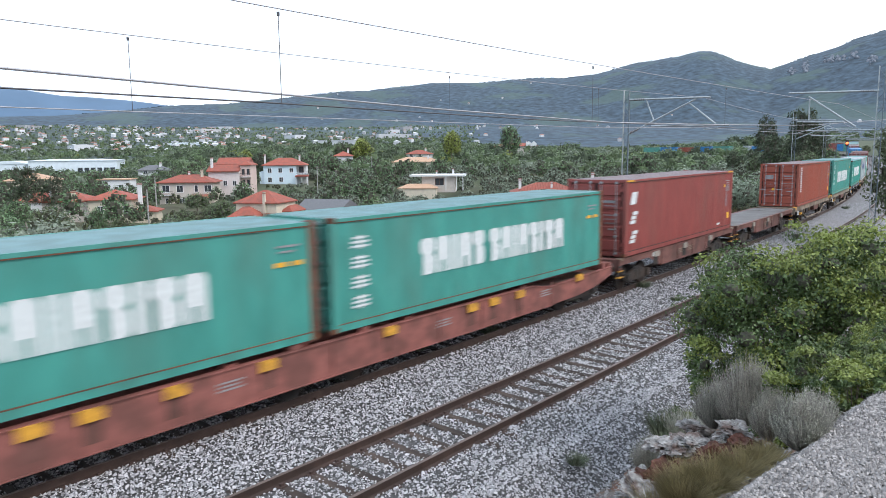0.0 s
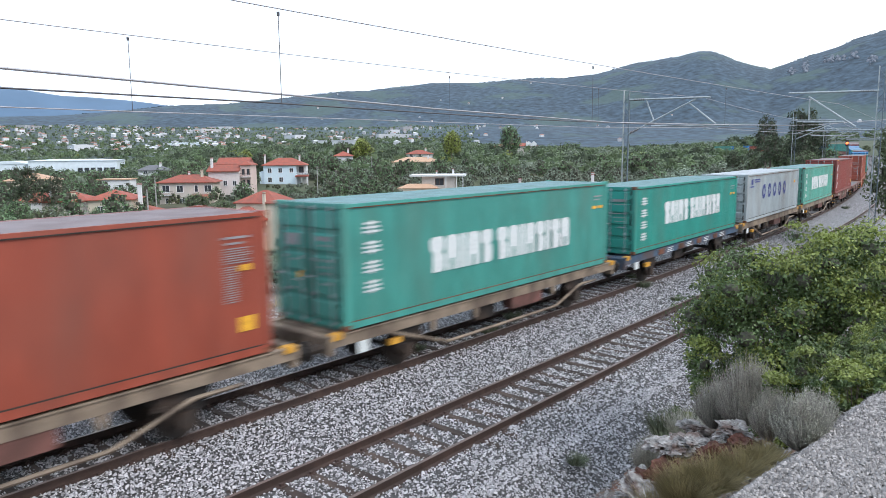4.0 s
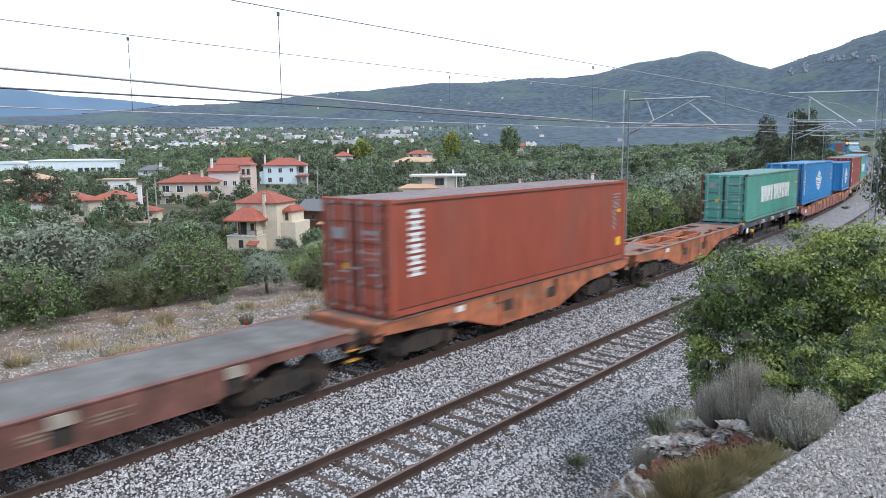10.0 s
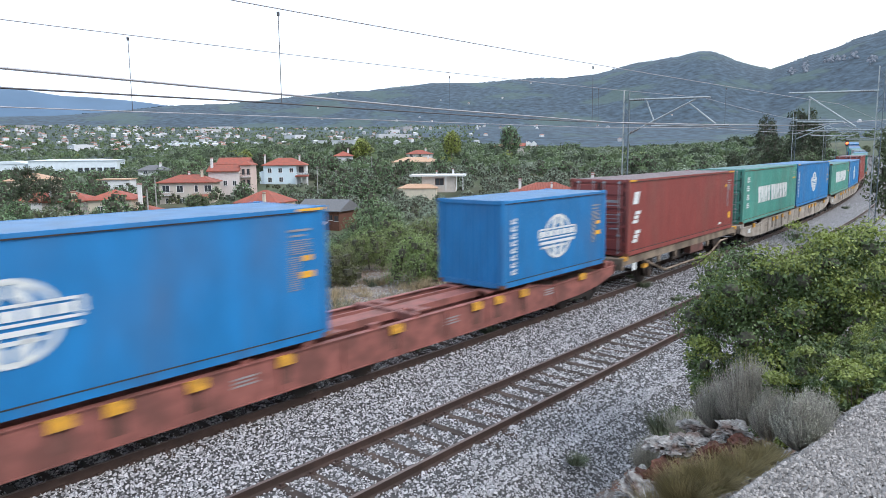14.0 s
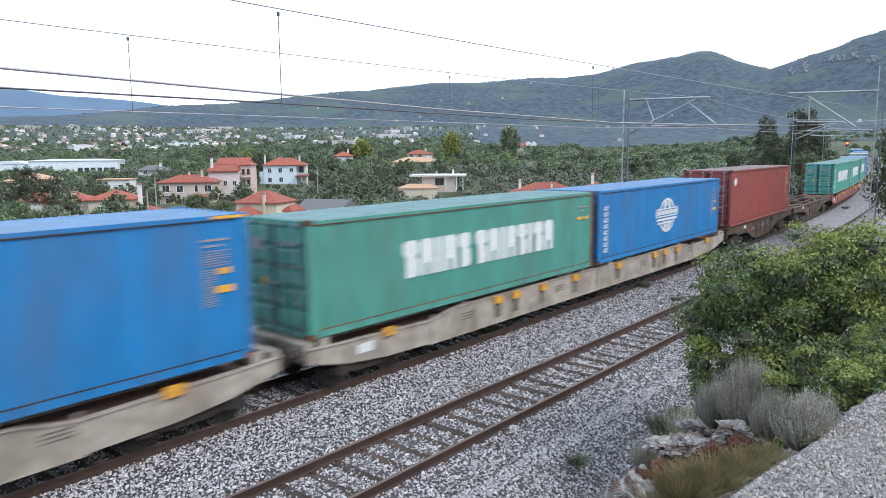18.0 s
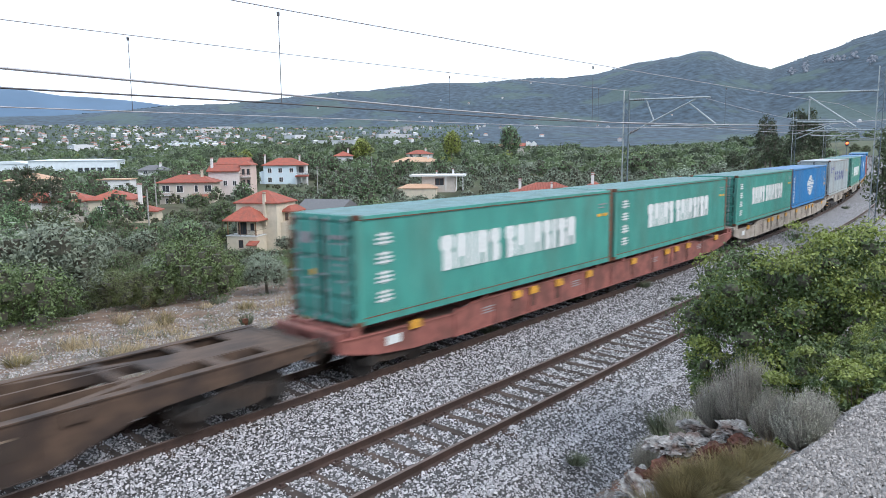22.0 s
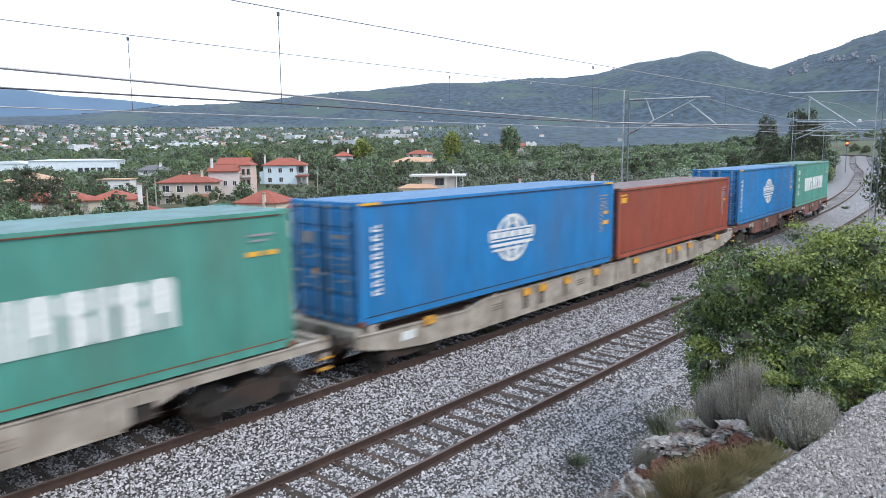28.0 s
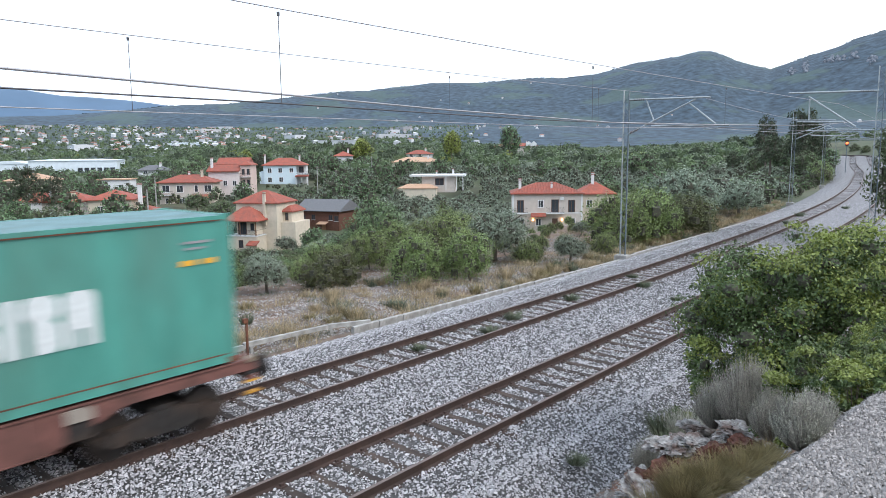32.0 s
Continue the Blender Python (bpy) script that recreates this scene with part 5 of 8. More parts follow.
def line_side():
    # masts on the valley side; y here runs from the mast, so offsets are taken from the track
    m = mast(20.0, 4.0, 8.45, -0.45, "slim galvanised lattice mast beside the far track")
    o = -4.0
    rod(m, "top_tube", (0, 3.85 + o, 7.93), (0, -0.36 + o, 7.84), 0.05)
    rod(m, "hanger", (0, 2.9 + o, 7.85), (0, 2.47 + o, 6.8), 0.035)
    rod(m, "stay_tube", (0, 3.85 + o, 6.15), (0, 0.35 + o, 7.78), 0.045)
    rod(m, "stay_tube", (0, 0.66 + o, 7.6), (0, -0.65 + o, 6.55), 0.04)
    rod(m, "lower_tube", (0, 2.6 + o, 6.52), (0, -1.3 + o, 6.47), 0.045)
    rod(m, "steady_arm", (0, -0.1 + o, 6.27), (0, -1.0 + o, 6.36), 0.022)
    insulator(m, (0, 3.6 + o, 7.92), (0, 3.0 + o, 7.91))
    insulator(m, (0, 3.75 + o, 6.2), (0, 3.3 + o, 6.41))
    m = mast(65.0, 4.2, 8.8, -0.5, "slim galvanised lattice mast beside the far track")
    o = -4.2
    rod(m, "top_tube", (0, 4.0 + o, 7.95), (0, -0.3 + o, 7.85), 0.05)
    rod(m, "stay_tube", (0, 4.0 + o, 6.2), (0, 0.4 + o, 7.8), 0.045)
    rod(m, "lower_tube", (0, 2.6 + o, 6.5), (0, -1.2 + o, 6.45), 0.045)
    m = mast(30.0, -6.3, 9.7, -0.3, "tall lattice mast with a long cantilever beside the near track")
    o = 6.3
    rod(m, "top_tube", (0, -6.2 + o, 8.38), (0, -1.65 + o, 8.5), 0.055)
    rod(m, "hanger", (0, -2.79 + o, 8.05), (0, -2.8 + o, 6.84), 0.04)
    rod(m, "stay_tube", (0, -2.72 + o, 8.25), (0, -5.2 + o, 6.45), 0.05)
    rod(m, "lower_tube", (0, -2.5 + o, 6.82), (0, -4.6 + o, 6.72), 0.05)
    rod(m, "lower_tube", (0, -1.9 + o, 6.93), (0, -4.2 + o, 6.86), 0.03)
    rod(m, "steady_arm", (0, -3.7 + o, 6.6), (0, -2.3 + o, 6.2), 0.022)
    rod(m, "steady_arm", (0, -3.7 + o, 6.6), (0, -4.6 + o, 6.2), 0.022)
    rod(m, "brace_tube", (0, -2.7 + o, 6.3), (0, -6.1 + o, 6.25), 0.035)
    insulator(m, (0, -6.0 + o, 8.39), (0, -5.3 + o, 8.41))
    for s, u, top in ((100.0, 4.2, 8.6), (103.0, -6.6, 8.8), (140.0, 4.2, 8.6), (143.0, -6.6, 8.8), (186.0, -6.6, 8.8)):
        m = mast(s, u, top, -0.4, "slim galvanised lattice mast by the bend")
        d = -1 if u > 0 else 1
        rod(m, "top_tube", (0, d * 0.2, 7.9), (0, d * 4.4, 7.85), 0.05)
        rod(m, "stay_tube", (0, d * 0.2, 6.2), (0, d * 3.7, 7.8), 0.045)
        rod(m, "lower_tube", (0, d * 1.6, 6.5), (0, d * 5.4, 6.45), 0.045)
    # overhead wires
    def wire(name, label, pts, r, material):
        cu = Build()
        P = []
        for s, u, z in pts:
            x, y, _ = line_at(s, u)
            P.append(Vector((float(x), float(y), float(grade(s)) + z)))
        bent_tube(cu, P, r)
        ob = new(name, cu.mesh(name, material))
        tagged(ob, label, "overhead wire", "overhead wires")

    def span(u, z, s0, s1, sag, k=10):
        return [(s0 + (s1 - s0) * i / k, u, z - sag * 4 * (i / k) * (1 - i / k)) for i in range(k + 1)]

    wire("contact_wire", "dark contact wire over the far track", [(-55, 0.0, 6.16), (-10, 0.0, 6.16), (8, 0.0, 6.17), (20, -0.2, 6.36), (65, -0.2, 6.36), (100, 0, 6.3), (140, 0, 6.3), (190, 0, 6.3), (230, 0, 6.3)], 0.0115, "wire_pale")
    wire("messenger_wire", "thin messenger wire over the far track", span(0.0, 7.84, -30, 20, 0.31)[:] + span(0.0, 7.84, 20, 65, 0.5)[1:] + span(0.0, 7.84, 65, 100, 0.3)[1:] + span(0.0, 7.84, 100, 140, 0.3)[1:], 0.0085, "wire_pale")
    wire("contact_wire", "dark contact wire over the near track", [(-55, -4.33, 6.10), (-9, -4.33, 6.09), (-2, -4.3, 6.03), (30, -4.0, 6.2), (103, -4.3, 6.25), (143, -4.3, 6.25), (186, -4.3, 6.25)], 0.0115, "wire")
    wire("messenger_wire", "thin messenger wire over the near track", span(-4.33, 7.75, -34, 30, 0.33) + span(-4.33, 7.8, 30, 103, 0.6)[1:], 0.0085, "wire_pale")
    wire("feeder_wire", "thick pale feeder cable along the line", [(-40, -3.5, 6.75), (-13, -3.5, 6.42), (-4.2, -3.5, 6.21), (3.2, -3.5, 6.11), (12, -3.5, 6.23), (22, -3.4, 6.42), (30, -3.2, 6.62), (50, -8.0, 7.6), (75, -12.0, 8.0)], 0.0175, "wire_pale")
    for u, zs in ((0.0, [(-8.75, 7.49, 6.17), (0.35, 7.44, 6.16), (9.0, 7.6, 6.2), (31, 7.5, 6.38), (43, 7.35, 6.38)]), (-4.33, [(-8.6, 7.38, 6.09), (0.65, 7.36, 6.05), (10, 7.4, 6.1)])):
        for s, a, b in zs:
            x, y, _ = line_at(s, u)
            g = float(grade(s))
            d = Build().tube((float(x), float(y), g + a), (float(x), float(y), g + b), 0.006, n=5).box(float(x) - 0.02, float(x) + 0.02, float(y) - 0.01, float(y) + 0.01, g + a - 0.05, g + a + 0.01)
            tagged(new("dropper_wire", d.mesh("dropper_wire", "wire")), "thin dropper wire between messenger and contact wire", "overhead wire", "dropper wires")
    # lit signal by the bend
    x, y, _ = line_at(150.0, 2.6)
    sg = thing("railway_signal", "railway signal on a post showing a red light", "railway signal", at=on_line(150.0, 2.5, 0.45))
    part("post", Build().tube((0, 0, -1.3), (0, 0, 5.4), 0.07), "galv_dark", sg)
    part("signal_head", Build().box(-0.12, 0.12, -0.28, 0.28, 4.7, 5.9, 0.04), "iron", sg, "black signal head")
    part("lamp_lens", Build().tube((-0.13, 0, 5.35), (-0.19, 0, 5.35), 0.26, n=14), "red_light", sg, "glowing orange-red lens")
    # concrete edging and drain beam
    k = Build()
    prev = None
    for s in np.arange(1.2, 112, 1.2):
        u = float(np.interp(s, [1, 8, 19, 23, 34, 55, 72, 112], [4.65, 4.5, 4.0, 4.35, 4.1, 3.6, 3.3, 3.2]))
        m = on_line(s, u, -0.545, random.Random(int(s * 10)).uniform(-1, 1))
        ob = new("kerb_stone", KIT.setdefault("kerb", Build().prism_x([(-0.08, -0.35), (0.08, -0.35), (0.08, -0.02), (0.06, 0.0), (-0.06, 0.0), (-0.08, -0.02)], -0.595, 0.595).mesh("kerb_stone", "concrete")))
        ob.matrix_basis = m
        prev = prev or thing("concrete_edging", "line of pale concrete edging stones along the ballast", "kerb", kind="structure")
        ob.parent = prev
    beam = thing("drain_wall", "low pale concrete beam on short posts beside the ballast", "concrete beam", kind="structure")
    def seg(a, b, z0, z1):
        (sa, ua), (sb, ub) = a, b
        xa, ya, _ = line_at(sa, ua)
        xb, yb, _ = line_at(sb, ub)
        p = Matrix.Translation((float(xa), float(ya), float(grade(sa)))) @ Matrix.Rotation(math.atan2(yb - ya, xb - xa), 4, "Z")
        L = math.hypot(xb - xa, yb - ya)
        part("beam", Build().box(0, L, -0.07, 0.07, z0, z1, 0.02), "concrete", beam, m=p)
        for q in (0.08, 0.6):
            part("beam_post", Build().box(q * L - 0.05, q * L + 0.05, -0.05, 0.05, z0 - 0.7, z0), "concrete", beam, m=p)
    seg((-8.5, 5.7), (-3.1, 5.55), -0.66, -0.50)
    seg((-3.1, 5.55), (0.1, 5.35), -0.60, -0.46)
    seg((0.1, 5.35), (1.5, 4.7), -0.60, -0.46)
    post = thing("marker_post", "rusty old rail set upright as a post", "post", at=on_line(-4.0, 3.95))
    part("shaft", Build().tube((0, 0, -0.9), (0.02, 0.02, 0.62), 0.04, n=6), "rust", post)
    part("cap", Build().box(-0.1, 0.05, -0.04, 0.04, 0.6, 0.74, 0.02), "rust", post)


line_side()


# ---------------------------------------------------------------- houses
def window(parent, x, z, w, h, y, frame="frame", sill=True):
    """A window on the wall whose outer face is at -y side: x, z of its lower middle."""
    wd = part("window", Build().box(x - w / 2 - 0.08, x + w / 2 + 0.08, y - 0.05, y + 0.02, z - 0.06, z + h + 0.08), frame, parent)
    n = 2 if w > 0.8 else 1
    for i in range(n):
        a = x - w / 2 + i * w / n
        part("pane", Build().box(a + 0.04, a + w / n - 0.04, y - 0.066, y - 0.052, z + 0.02, z + h), "glass", wd, "dark glass pane")
    if sill:
        part("sill", Build().box(x - w / 2 - 0.14, x + w / 2 + 0.14, y - 0.14, y + 0.0, z - 0.12, z - 0.055), "wall_white", wd)
    return wd


def balcony(parent, x0, x1, y, z, depth=1.2, iron="iron"):
    bl = part("balcony", Build().box(x0, x1, y - depth, y, z - 0.16, z), "wall_white", parent, "white balcony slab")
    r = Build()
    for zz in (0.12, 0.95):
        r.box(x0 + 0.03, x1 - 0.03, y - depth + 0.03, y - depth + 0.06, z + zz, z + zz + 0.04)
        r.box(x0 + 0.03, x0 + 0.06, y - depth + 0.03, y, z + zz, z + zz + 0.04).box(x1 - 0.06, x1 - 0.03, y - depth + 0.03, y, z + zz, z + zz + 0.04)
    n = int((x1 - x0) / 0.16)
    for i in range(n + 1):
        a = x0 + 0.03 + (x1 - x0 - 0.08) * i / n
        r.box(a, a + 0.02, y - depth + 0.035, y - depth + 0.055, z, z + 0.97)
    part("railing", r, iron, bl, "dark iron railing")


def hip(x0, x1, y0, y1, z, rise, over=0.45, thick=0.18, gable=False):
    x0, x1, y0, y1 = x0 - over, x1 + over, y0 - over, y1 + over
    w, d = x1 - x0, y1 - y0
    b = Build()
    if w >= d:
        k = 0.0 if gable else d / 2
        a, c = (x0 + k, (y0 + y1) / 2), (x1 - k, (y0 + y1) / 2)
    else:
        k = 0.0 if gable else w / 2
        a, c = ((x0 + x1) / 2, y0 + k), ((x0 + x1) / 2, y1 - k)
    vs = [(x0, y0, z), (x1, y0, z), (x1, y1, z), (x0, y1, z), (x0, y0, z + thick), (x1, y0, z + thick), (x1, y1, z + thick), (x0, y1, z + thick), (a[0], a[1], z + rise), (c[0], c[1], z + rise)]
    f = [(3, 2, 1, 0), (0, 1, 5, 4), (1, 2, 6, 5), (2, 3, 7, 6), (3, 0, 4, 7)]
    if w >= d:
        f += [(4, 5, 9, 8), (5, 6, 9), (6, 7, 8, 9), (7, 4, 8)]
    else:
        f += [(4, 5, 8), (5, 6, 9, 8), (6, 7, 9), (7, 4, 8, 9)]
    return b.add(vs, f)


def tile_rows(parent, x0, x1, y0, z, rise, depth, over=0.45, pitch=0.5):
    """Ridged courses on the roof slope that faces the camera."""
    b = Build()
    n = int((x1 - x0 + 2 * over) / pitch)
    run = depth / 2 + over
    for i in range(n):
        x = x0 - over + (i + 0.5) * pitch
        far = min(run, (x - (x0 - over)), ((x1 + over) - x))
        if far > 0.3:
            ya, yb = y0 - over, y0 - over + far
            za, zb = z + 0.18, z + 0.18 + (rise - 0.18) * far / run
            b.add([(x - 0.07, ya, za), (x + 0.07, ya, za), (x, ya, za + 0.07), (x - 0.07, yb, zb), (x + 0.07, yb, zb), (x, yb, zb + 0.07)], [(0, 1, 2), (0, 2, 5, 3), (1, 4, 5, 2), (3, 5, 4)])
    part("tile_ridges", b, "tile", parent)


def chimney(parent, x, y, z0, z1, w=0.5, material="wall_white"):
    c = part("chimney", Build().box(x - w / 2, x + w / 2, y - w / 2, y + w / 2, z0, z1, 0.02), material, parent, "pale rendered chimney")
    part("chimney_cap", Build().box(x - w / 2 - 0.08, x + w / 2 + 0.08, y - w / 2 - 0.08, y + w / 2 + 0.08, z1 - 0.3, z1 - 0.18).box(x - w / 2 - 0.05, x + w / 2 + 0.05, y - w / 2 - 0.05, y + w / 2 + 0.05, z1, z1 + 0.08), "tile", c)


def body(h, x0, x1, y0, y1, z0, z1, material, name="wall"):
    return part(name, Build().box(x0, x1, y0, y1, z0, z1), material, h)


def houses():
    G = "village houses"
    # two-storey house nearest the bend
    h = thing("house", "two-storey pale house with hipped terracotta roof and balconies", "house", G, at=pose(19.2, 128.0, -8.9, 0, 0, -4))
    body(h, -6.3, 6.3, 0, 9, -1.5, 6.55, "wall_grey")
    part("trim", Build().box(-6.36, 6.36, -0.06, 0.0, 3.0, 3.18).box(-6.4, -6.1, -0.05, 0.02, -1.5, 6.5).box(6.1, 6.4, -0.05, 0.02, -1.5, 6.5), "wall_white", h, "white bands and corner strips")
    r = part("roof", hip(-6.3, 6.3, 0, 9, 6.55, 2.0), "tile", h)
    tile_rows(r, -6.3, 6.3, 0, 6.55, 2.0, 9)
    body(h, 6.3, 12.6, 3.0, 10, -1.5, 6.3, "wall_cream", "wing")
    r = part("roof", hip(6.3, 12.6, 3.0, 10, 6.3, 2.3), "tile", h)
    for x, w, hh, z in ((-4.9, 1.1, 2.1, 3.3), (-1.2, 0.9, 1.2, 4.2), (1.4, 1.2, 2.2, 3.3), (4.4, 1.1, 2.1, 3.3), (-4.9, 1.3, 1.3, 0.8), (-1.6, 0.9, 1.2, 0.8), (4.4, 1.3, 1.3, 0.8)):
        window(h, x, z, w, hh, 0.0, "shutter" if hh > 2 else "frame", hh < 2)
    for x in (8.0, 10.8):
        window(h, x, 3.9, 1.0, 1.3, 3.0)
    part("door", Build().box(0.9, 1.9, -0.06, 0.0, 0.0, 2.1), "shutter", h, "brown entrance door")
    balcony(h, -6.2, -3.6, 0, 3.15)
    balcony(h, -0.2, 3.0, 0, 3.15)
    part("canopy_roof", Build().prism_x([(-1.6, 2.5), (0, 3.0), (0, 3.15), (-1.7, 2.6)], -3.0, -0.3), "tile", h, "small tiled canopy")
    chimney(h, -4.9, 3, 7.0, 9.3)
    chimney(h, 0.9, 2, 7.0, 8.7, 0.35)
    chimney(h, 8.9, 5.5, 7.8, 10.2)
    for x in (-2.6, 2.7):
        w = part("wall_lamp", Build().box(x - 0.12, x + 0.12, -0.2, -0.02, 1.75, 2.05, 0.03), "iron", h)
        part("lamp_glow", Build().tube((x, -0.22, 1.72), (x, -0.22, 2.06), 0.17, n=10), "amber_light", w, "lit warm lamp")
    part("air_conditioner", Build().box(2.3, 3.0, -0.35, -0.05, 5.5, 6.0, 0.03), "wall_white", h)
    # tall house with tiled veranda
    h = thing("house", "tall cream house with tiled veranda roof, balcony and chimney", "house", G, at=pose(-35.0, 127.0, -13.5, 0, 0, -14))
    h.scale = (0.87, 0.9, 1.0)
    body(h, -4.2, 5.2, 1.5, 10, -1.0, 9.9, "wall_cream")
    part("roof", hip(-4.2, 5.2, 1.5, 10, 9.9, 2.3), "tile", h)
    body(h, -4.2, 2.6, -2.5, 1.5, -1.0, 4.3, "wall_cream", "porch_wall")
    body(h, -2.6, 1.8, -1.0, 1.5, 4.3, 7.0, "wall_cream", "veranda_wall")
    part("veranda_roof", hip(-4.2, 2.6, -2.5, 2.6, 6.95, 2.5, 0.6), "tile", h, "steep tiled veranda roof")
    for x in (-4.0, -1.2, 2.4):
        part("veranda_post", Build().box(x - 0.08, x + 0.08, -2.42, -2.26, 4.3, 6.95), "timber_pale", h)
    balcony(h, -4.35, 2.75, 1.4, 4.4, 4.05)
    window(h, -1.4, 4.5, 1.8, 2.1, -1.0, "shutter", False)
    window(h, 0.9, 5.2, 0.7, 1.2, -1.0, "shutter")
    window(h, -1.0, 2.2, 0.9, 1.3, -2.5, "shutter")
    window(h, -1.5, 8.2, 1.1, 1.1, 1.5, "shutter")
    part("porch_roof", Build().prism_x([(-3.9, 2.7), (-2.4, 3.4), (-2.4, 3.55), (-4.0, 2.82)], 0.9, 3.2), "tile", h, "small tiled porch roof")
    body(h, 5.2, 8.6, 3.0, 10, -1.0, 6.4, "wall_cream", "terrace_wall")
    part("upper_roof", hip(5.2, 7.2, 4.2, 10, 8.2, 1.2, 0.4), "tile", h)
    body(h, 5.2, 7.2, 4.2, 10, 6.4, 8.2, "wall_cream", "stair_wall")
    window(h, 6.1, 6.7, 0.6, 1.3, 4.2, "shutter", False)
    chimney(h, 2.6, 1.3, 6.0, 12.0, 0.55, "wall_cream")
    # dark timber house
    h = thing("house", "dark brown timber house with grey sheet roof", "house", G, at=pose(-26.6, 149.0, -10.9, 0, 0, -22))
    h.scale = (0.85, 1.0, 0.9)
    body(h, -6.0, 6.0, 0, 8, -1.0, 4.6, "timber")
    part("roof", hip(-6.0, 6.0, 0, 8, 4.6, 2.6, 0.7, 0.15, True), "slate", h, "grey sheet roof")
    for k in range(14):
        part("plank", Build().box(-6.02, 6.02, -0.04, 0.0, -0.9 + k * 0.39, -0.9 + k * 0.39 + 0.33), "timber", h)
    for x, z in ((-4.2, 2.5), (-1.4, 2.6), (3.6, 2.6), (5.2, 2.4)):
        window(h, x, z, 1.0, 1.1, -0.03, "shutter")
    part("awning", Build().prism_x([(-1.5, 1.6), (0, 2.1), (0, 2.2), (-1.55, 1.7)], 0.3, 3.0), "tile_tan", h, "small pale awning")
    part("door", Build().box(1.0, 2.1, -0.07, -0.03, -0.6, 1.5), "timber_pale", h)
    # broad two-storey house
    h = thing("house", "broad pale two-storey house with hipped red roof", "house", G, at=pose(-68.0, 186.0, -8.2, 0, 0, 6))
    body(h, -7.0, 7.0, 0, 9, -1, 6.3, "wall_grey")
    part("roof", hip(-7.0, 7.0, 0, 9, 6.3, 2.1, 0.7), "tile", h)
    for x, w in ((-5.2, 1.8), (-1.6, 1.6), (2.6, 0.8), (5.6, 1.8)):
        window(h, x, 3.9, w, 1.7, 0.0)
    for x, w in ((-4.8, 1.2), (-1.2, 1.3)):
        window(h, x, 0.9, w, 1.3, 0.0)
    balcony(h, -6.9, -3.2, 0, 3.2)
    part("porch_roof", Build().prism_x([(-2.8, 2.4), (0, 3.1), (0, 3.25), (-2.9, 2.52)], 1.2, 6.9), "tile", h, "tiled porch roof")
    for x in (1.5, 4.1, 6.6):
        part("porch_post", Build().box(x - 0.12, x + 0.12, -2.6, -2.36, -0.5, 2.45), "wall_cream", h)
    chimney(h, 3.6, 3, 7.0, 9.6, 0.6, "wall_cream")
    chimney(h, -0.5, 6, 7.2, 9.2)
    # pink house behind it
    h = thing("house", "three-storey rose house with white gable and red roofs", "house", G, at=pose(-60.2, 198.0, -7.0, 0, 0, 4))
    h.scale = (0.86, 1.0, 1.0)
    body(h, -6.5, 3.4, 0, 9, -1, 7.8, "wall_rose")
    part("roof", Build().prism_x([(-0.7, 7.7), (6.0, 10.0), (6.0, 10.2), (-0.7, 7.95)], -7.0, 3.6), "tile", h)
    body(h, -4.6, 5.0, 5, 12, -1, 9.6, "wall_white", "rear_wall")
    part("rear_roof", hip(-4.6, 5.0, 5, 12, 9.6, 2.0, 0.6, 0.2, True), "tile", h)
    body(h, 3.4, 6.8, 1.5, 10, -1, 9.4, "wall_pink", "side_wing")
    part("wing_roof", hip(3.4, 6.8, 1.5, 10, 9.4, 1.2, 0.5), "tile", h)
    for x, z in ((4.4, 0.8), (6.0, 0.8), (4.4, 3.8), (6.0, 3.8), (4.4, 6.8), (6.0, 6.8)):
        window(h, x, z, 0.8, 1.5, 1.5, "shutter")
    for x in (-4.5, -1.2, 1.8):
        window(h, x, 3.8, 1.2, 1.3, 0.0)
    balcony(h, 3.4, 6.9, 1.5, 3.2, 1.3)
    balcony(h, 3.4, 6.9, 1.5, 6.2, 1.3)
    chimney(h, -5.8, 2, 8.0, 11.6, 0.7)
    # pale blue house
    h = thing("house", "pale blue two-storey house with red hipped roof and verandas", "house", G, at=pose(-51.6, 231.0, -4.4, 0, 0, 6))
    body(h, -7.0, 3.6, 0, 9, -1, 6.2, "wall_blue")
    body(h, -8.4, -7.0, 0.6, 9, -1, 4.2, "wall_blue", "low_wing")
    part("roof", hip(-7.0, 6.4, 0, 9, 6.2, 2.5, 0.6), "tile", h)
    body(h, 3.6, 6.6, 2.2, 9, -1, 6.2, "wall_white", "veranda_wall")
    part("veranda_roof", Build().prism_x([(-1.6, 2.5), (2.2, 3.1), (2.2, 3.3), (-1.7, 2.65)], 3.3, 7.6), "tile", h, "tiled veranda roof")
    for x in (3.5, 5.4, 7.3):
        part("veranda_post", Build().box(x - 0.13, x + 0.13, -1.5, -1.25, -0.5, 2.6), "wall_white", h)
    balcony(h, 3.6, 7.6, 2.2, 3.35, 2.2)
    for x, z in ((-5.0, 0.9), (-1.4, 0.9), (-1.6, 3.9), (2.0, 3.9), (-5.0, 3.9)):
        window(h, x, z, 1.2, 1.4, 0.0)
    window(h, 5.0, 3.8, 1.4, 1.9, 2.2, "shutter", False)
    chimney(h, -6.8, 3, 6.5, 9.8)
    chimney(h, 4.4, 4, 7.2, 9.6)
    # long low house on the far side of the lane
    h = thing("house", "long low cream house with red roofs and chimneys", "house", G, at=pose(-74.6, 151.0, -8.3, 0, 0, 10))
    body(h, -11.0, -1.5, 0, 8, -1, 3.9, "wall_grey")
    body(h, -1.5, 7.4, -1.5, 8, -1, 4.2, "wall_cream", "front_wall")
    part("roof", hip(-11.0, -1.5, 0, 8, 3.9, 2.0, 0.6), "tile", h)
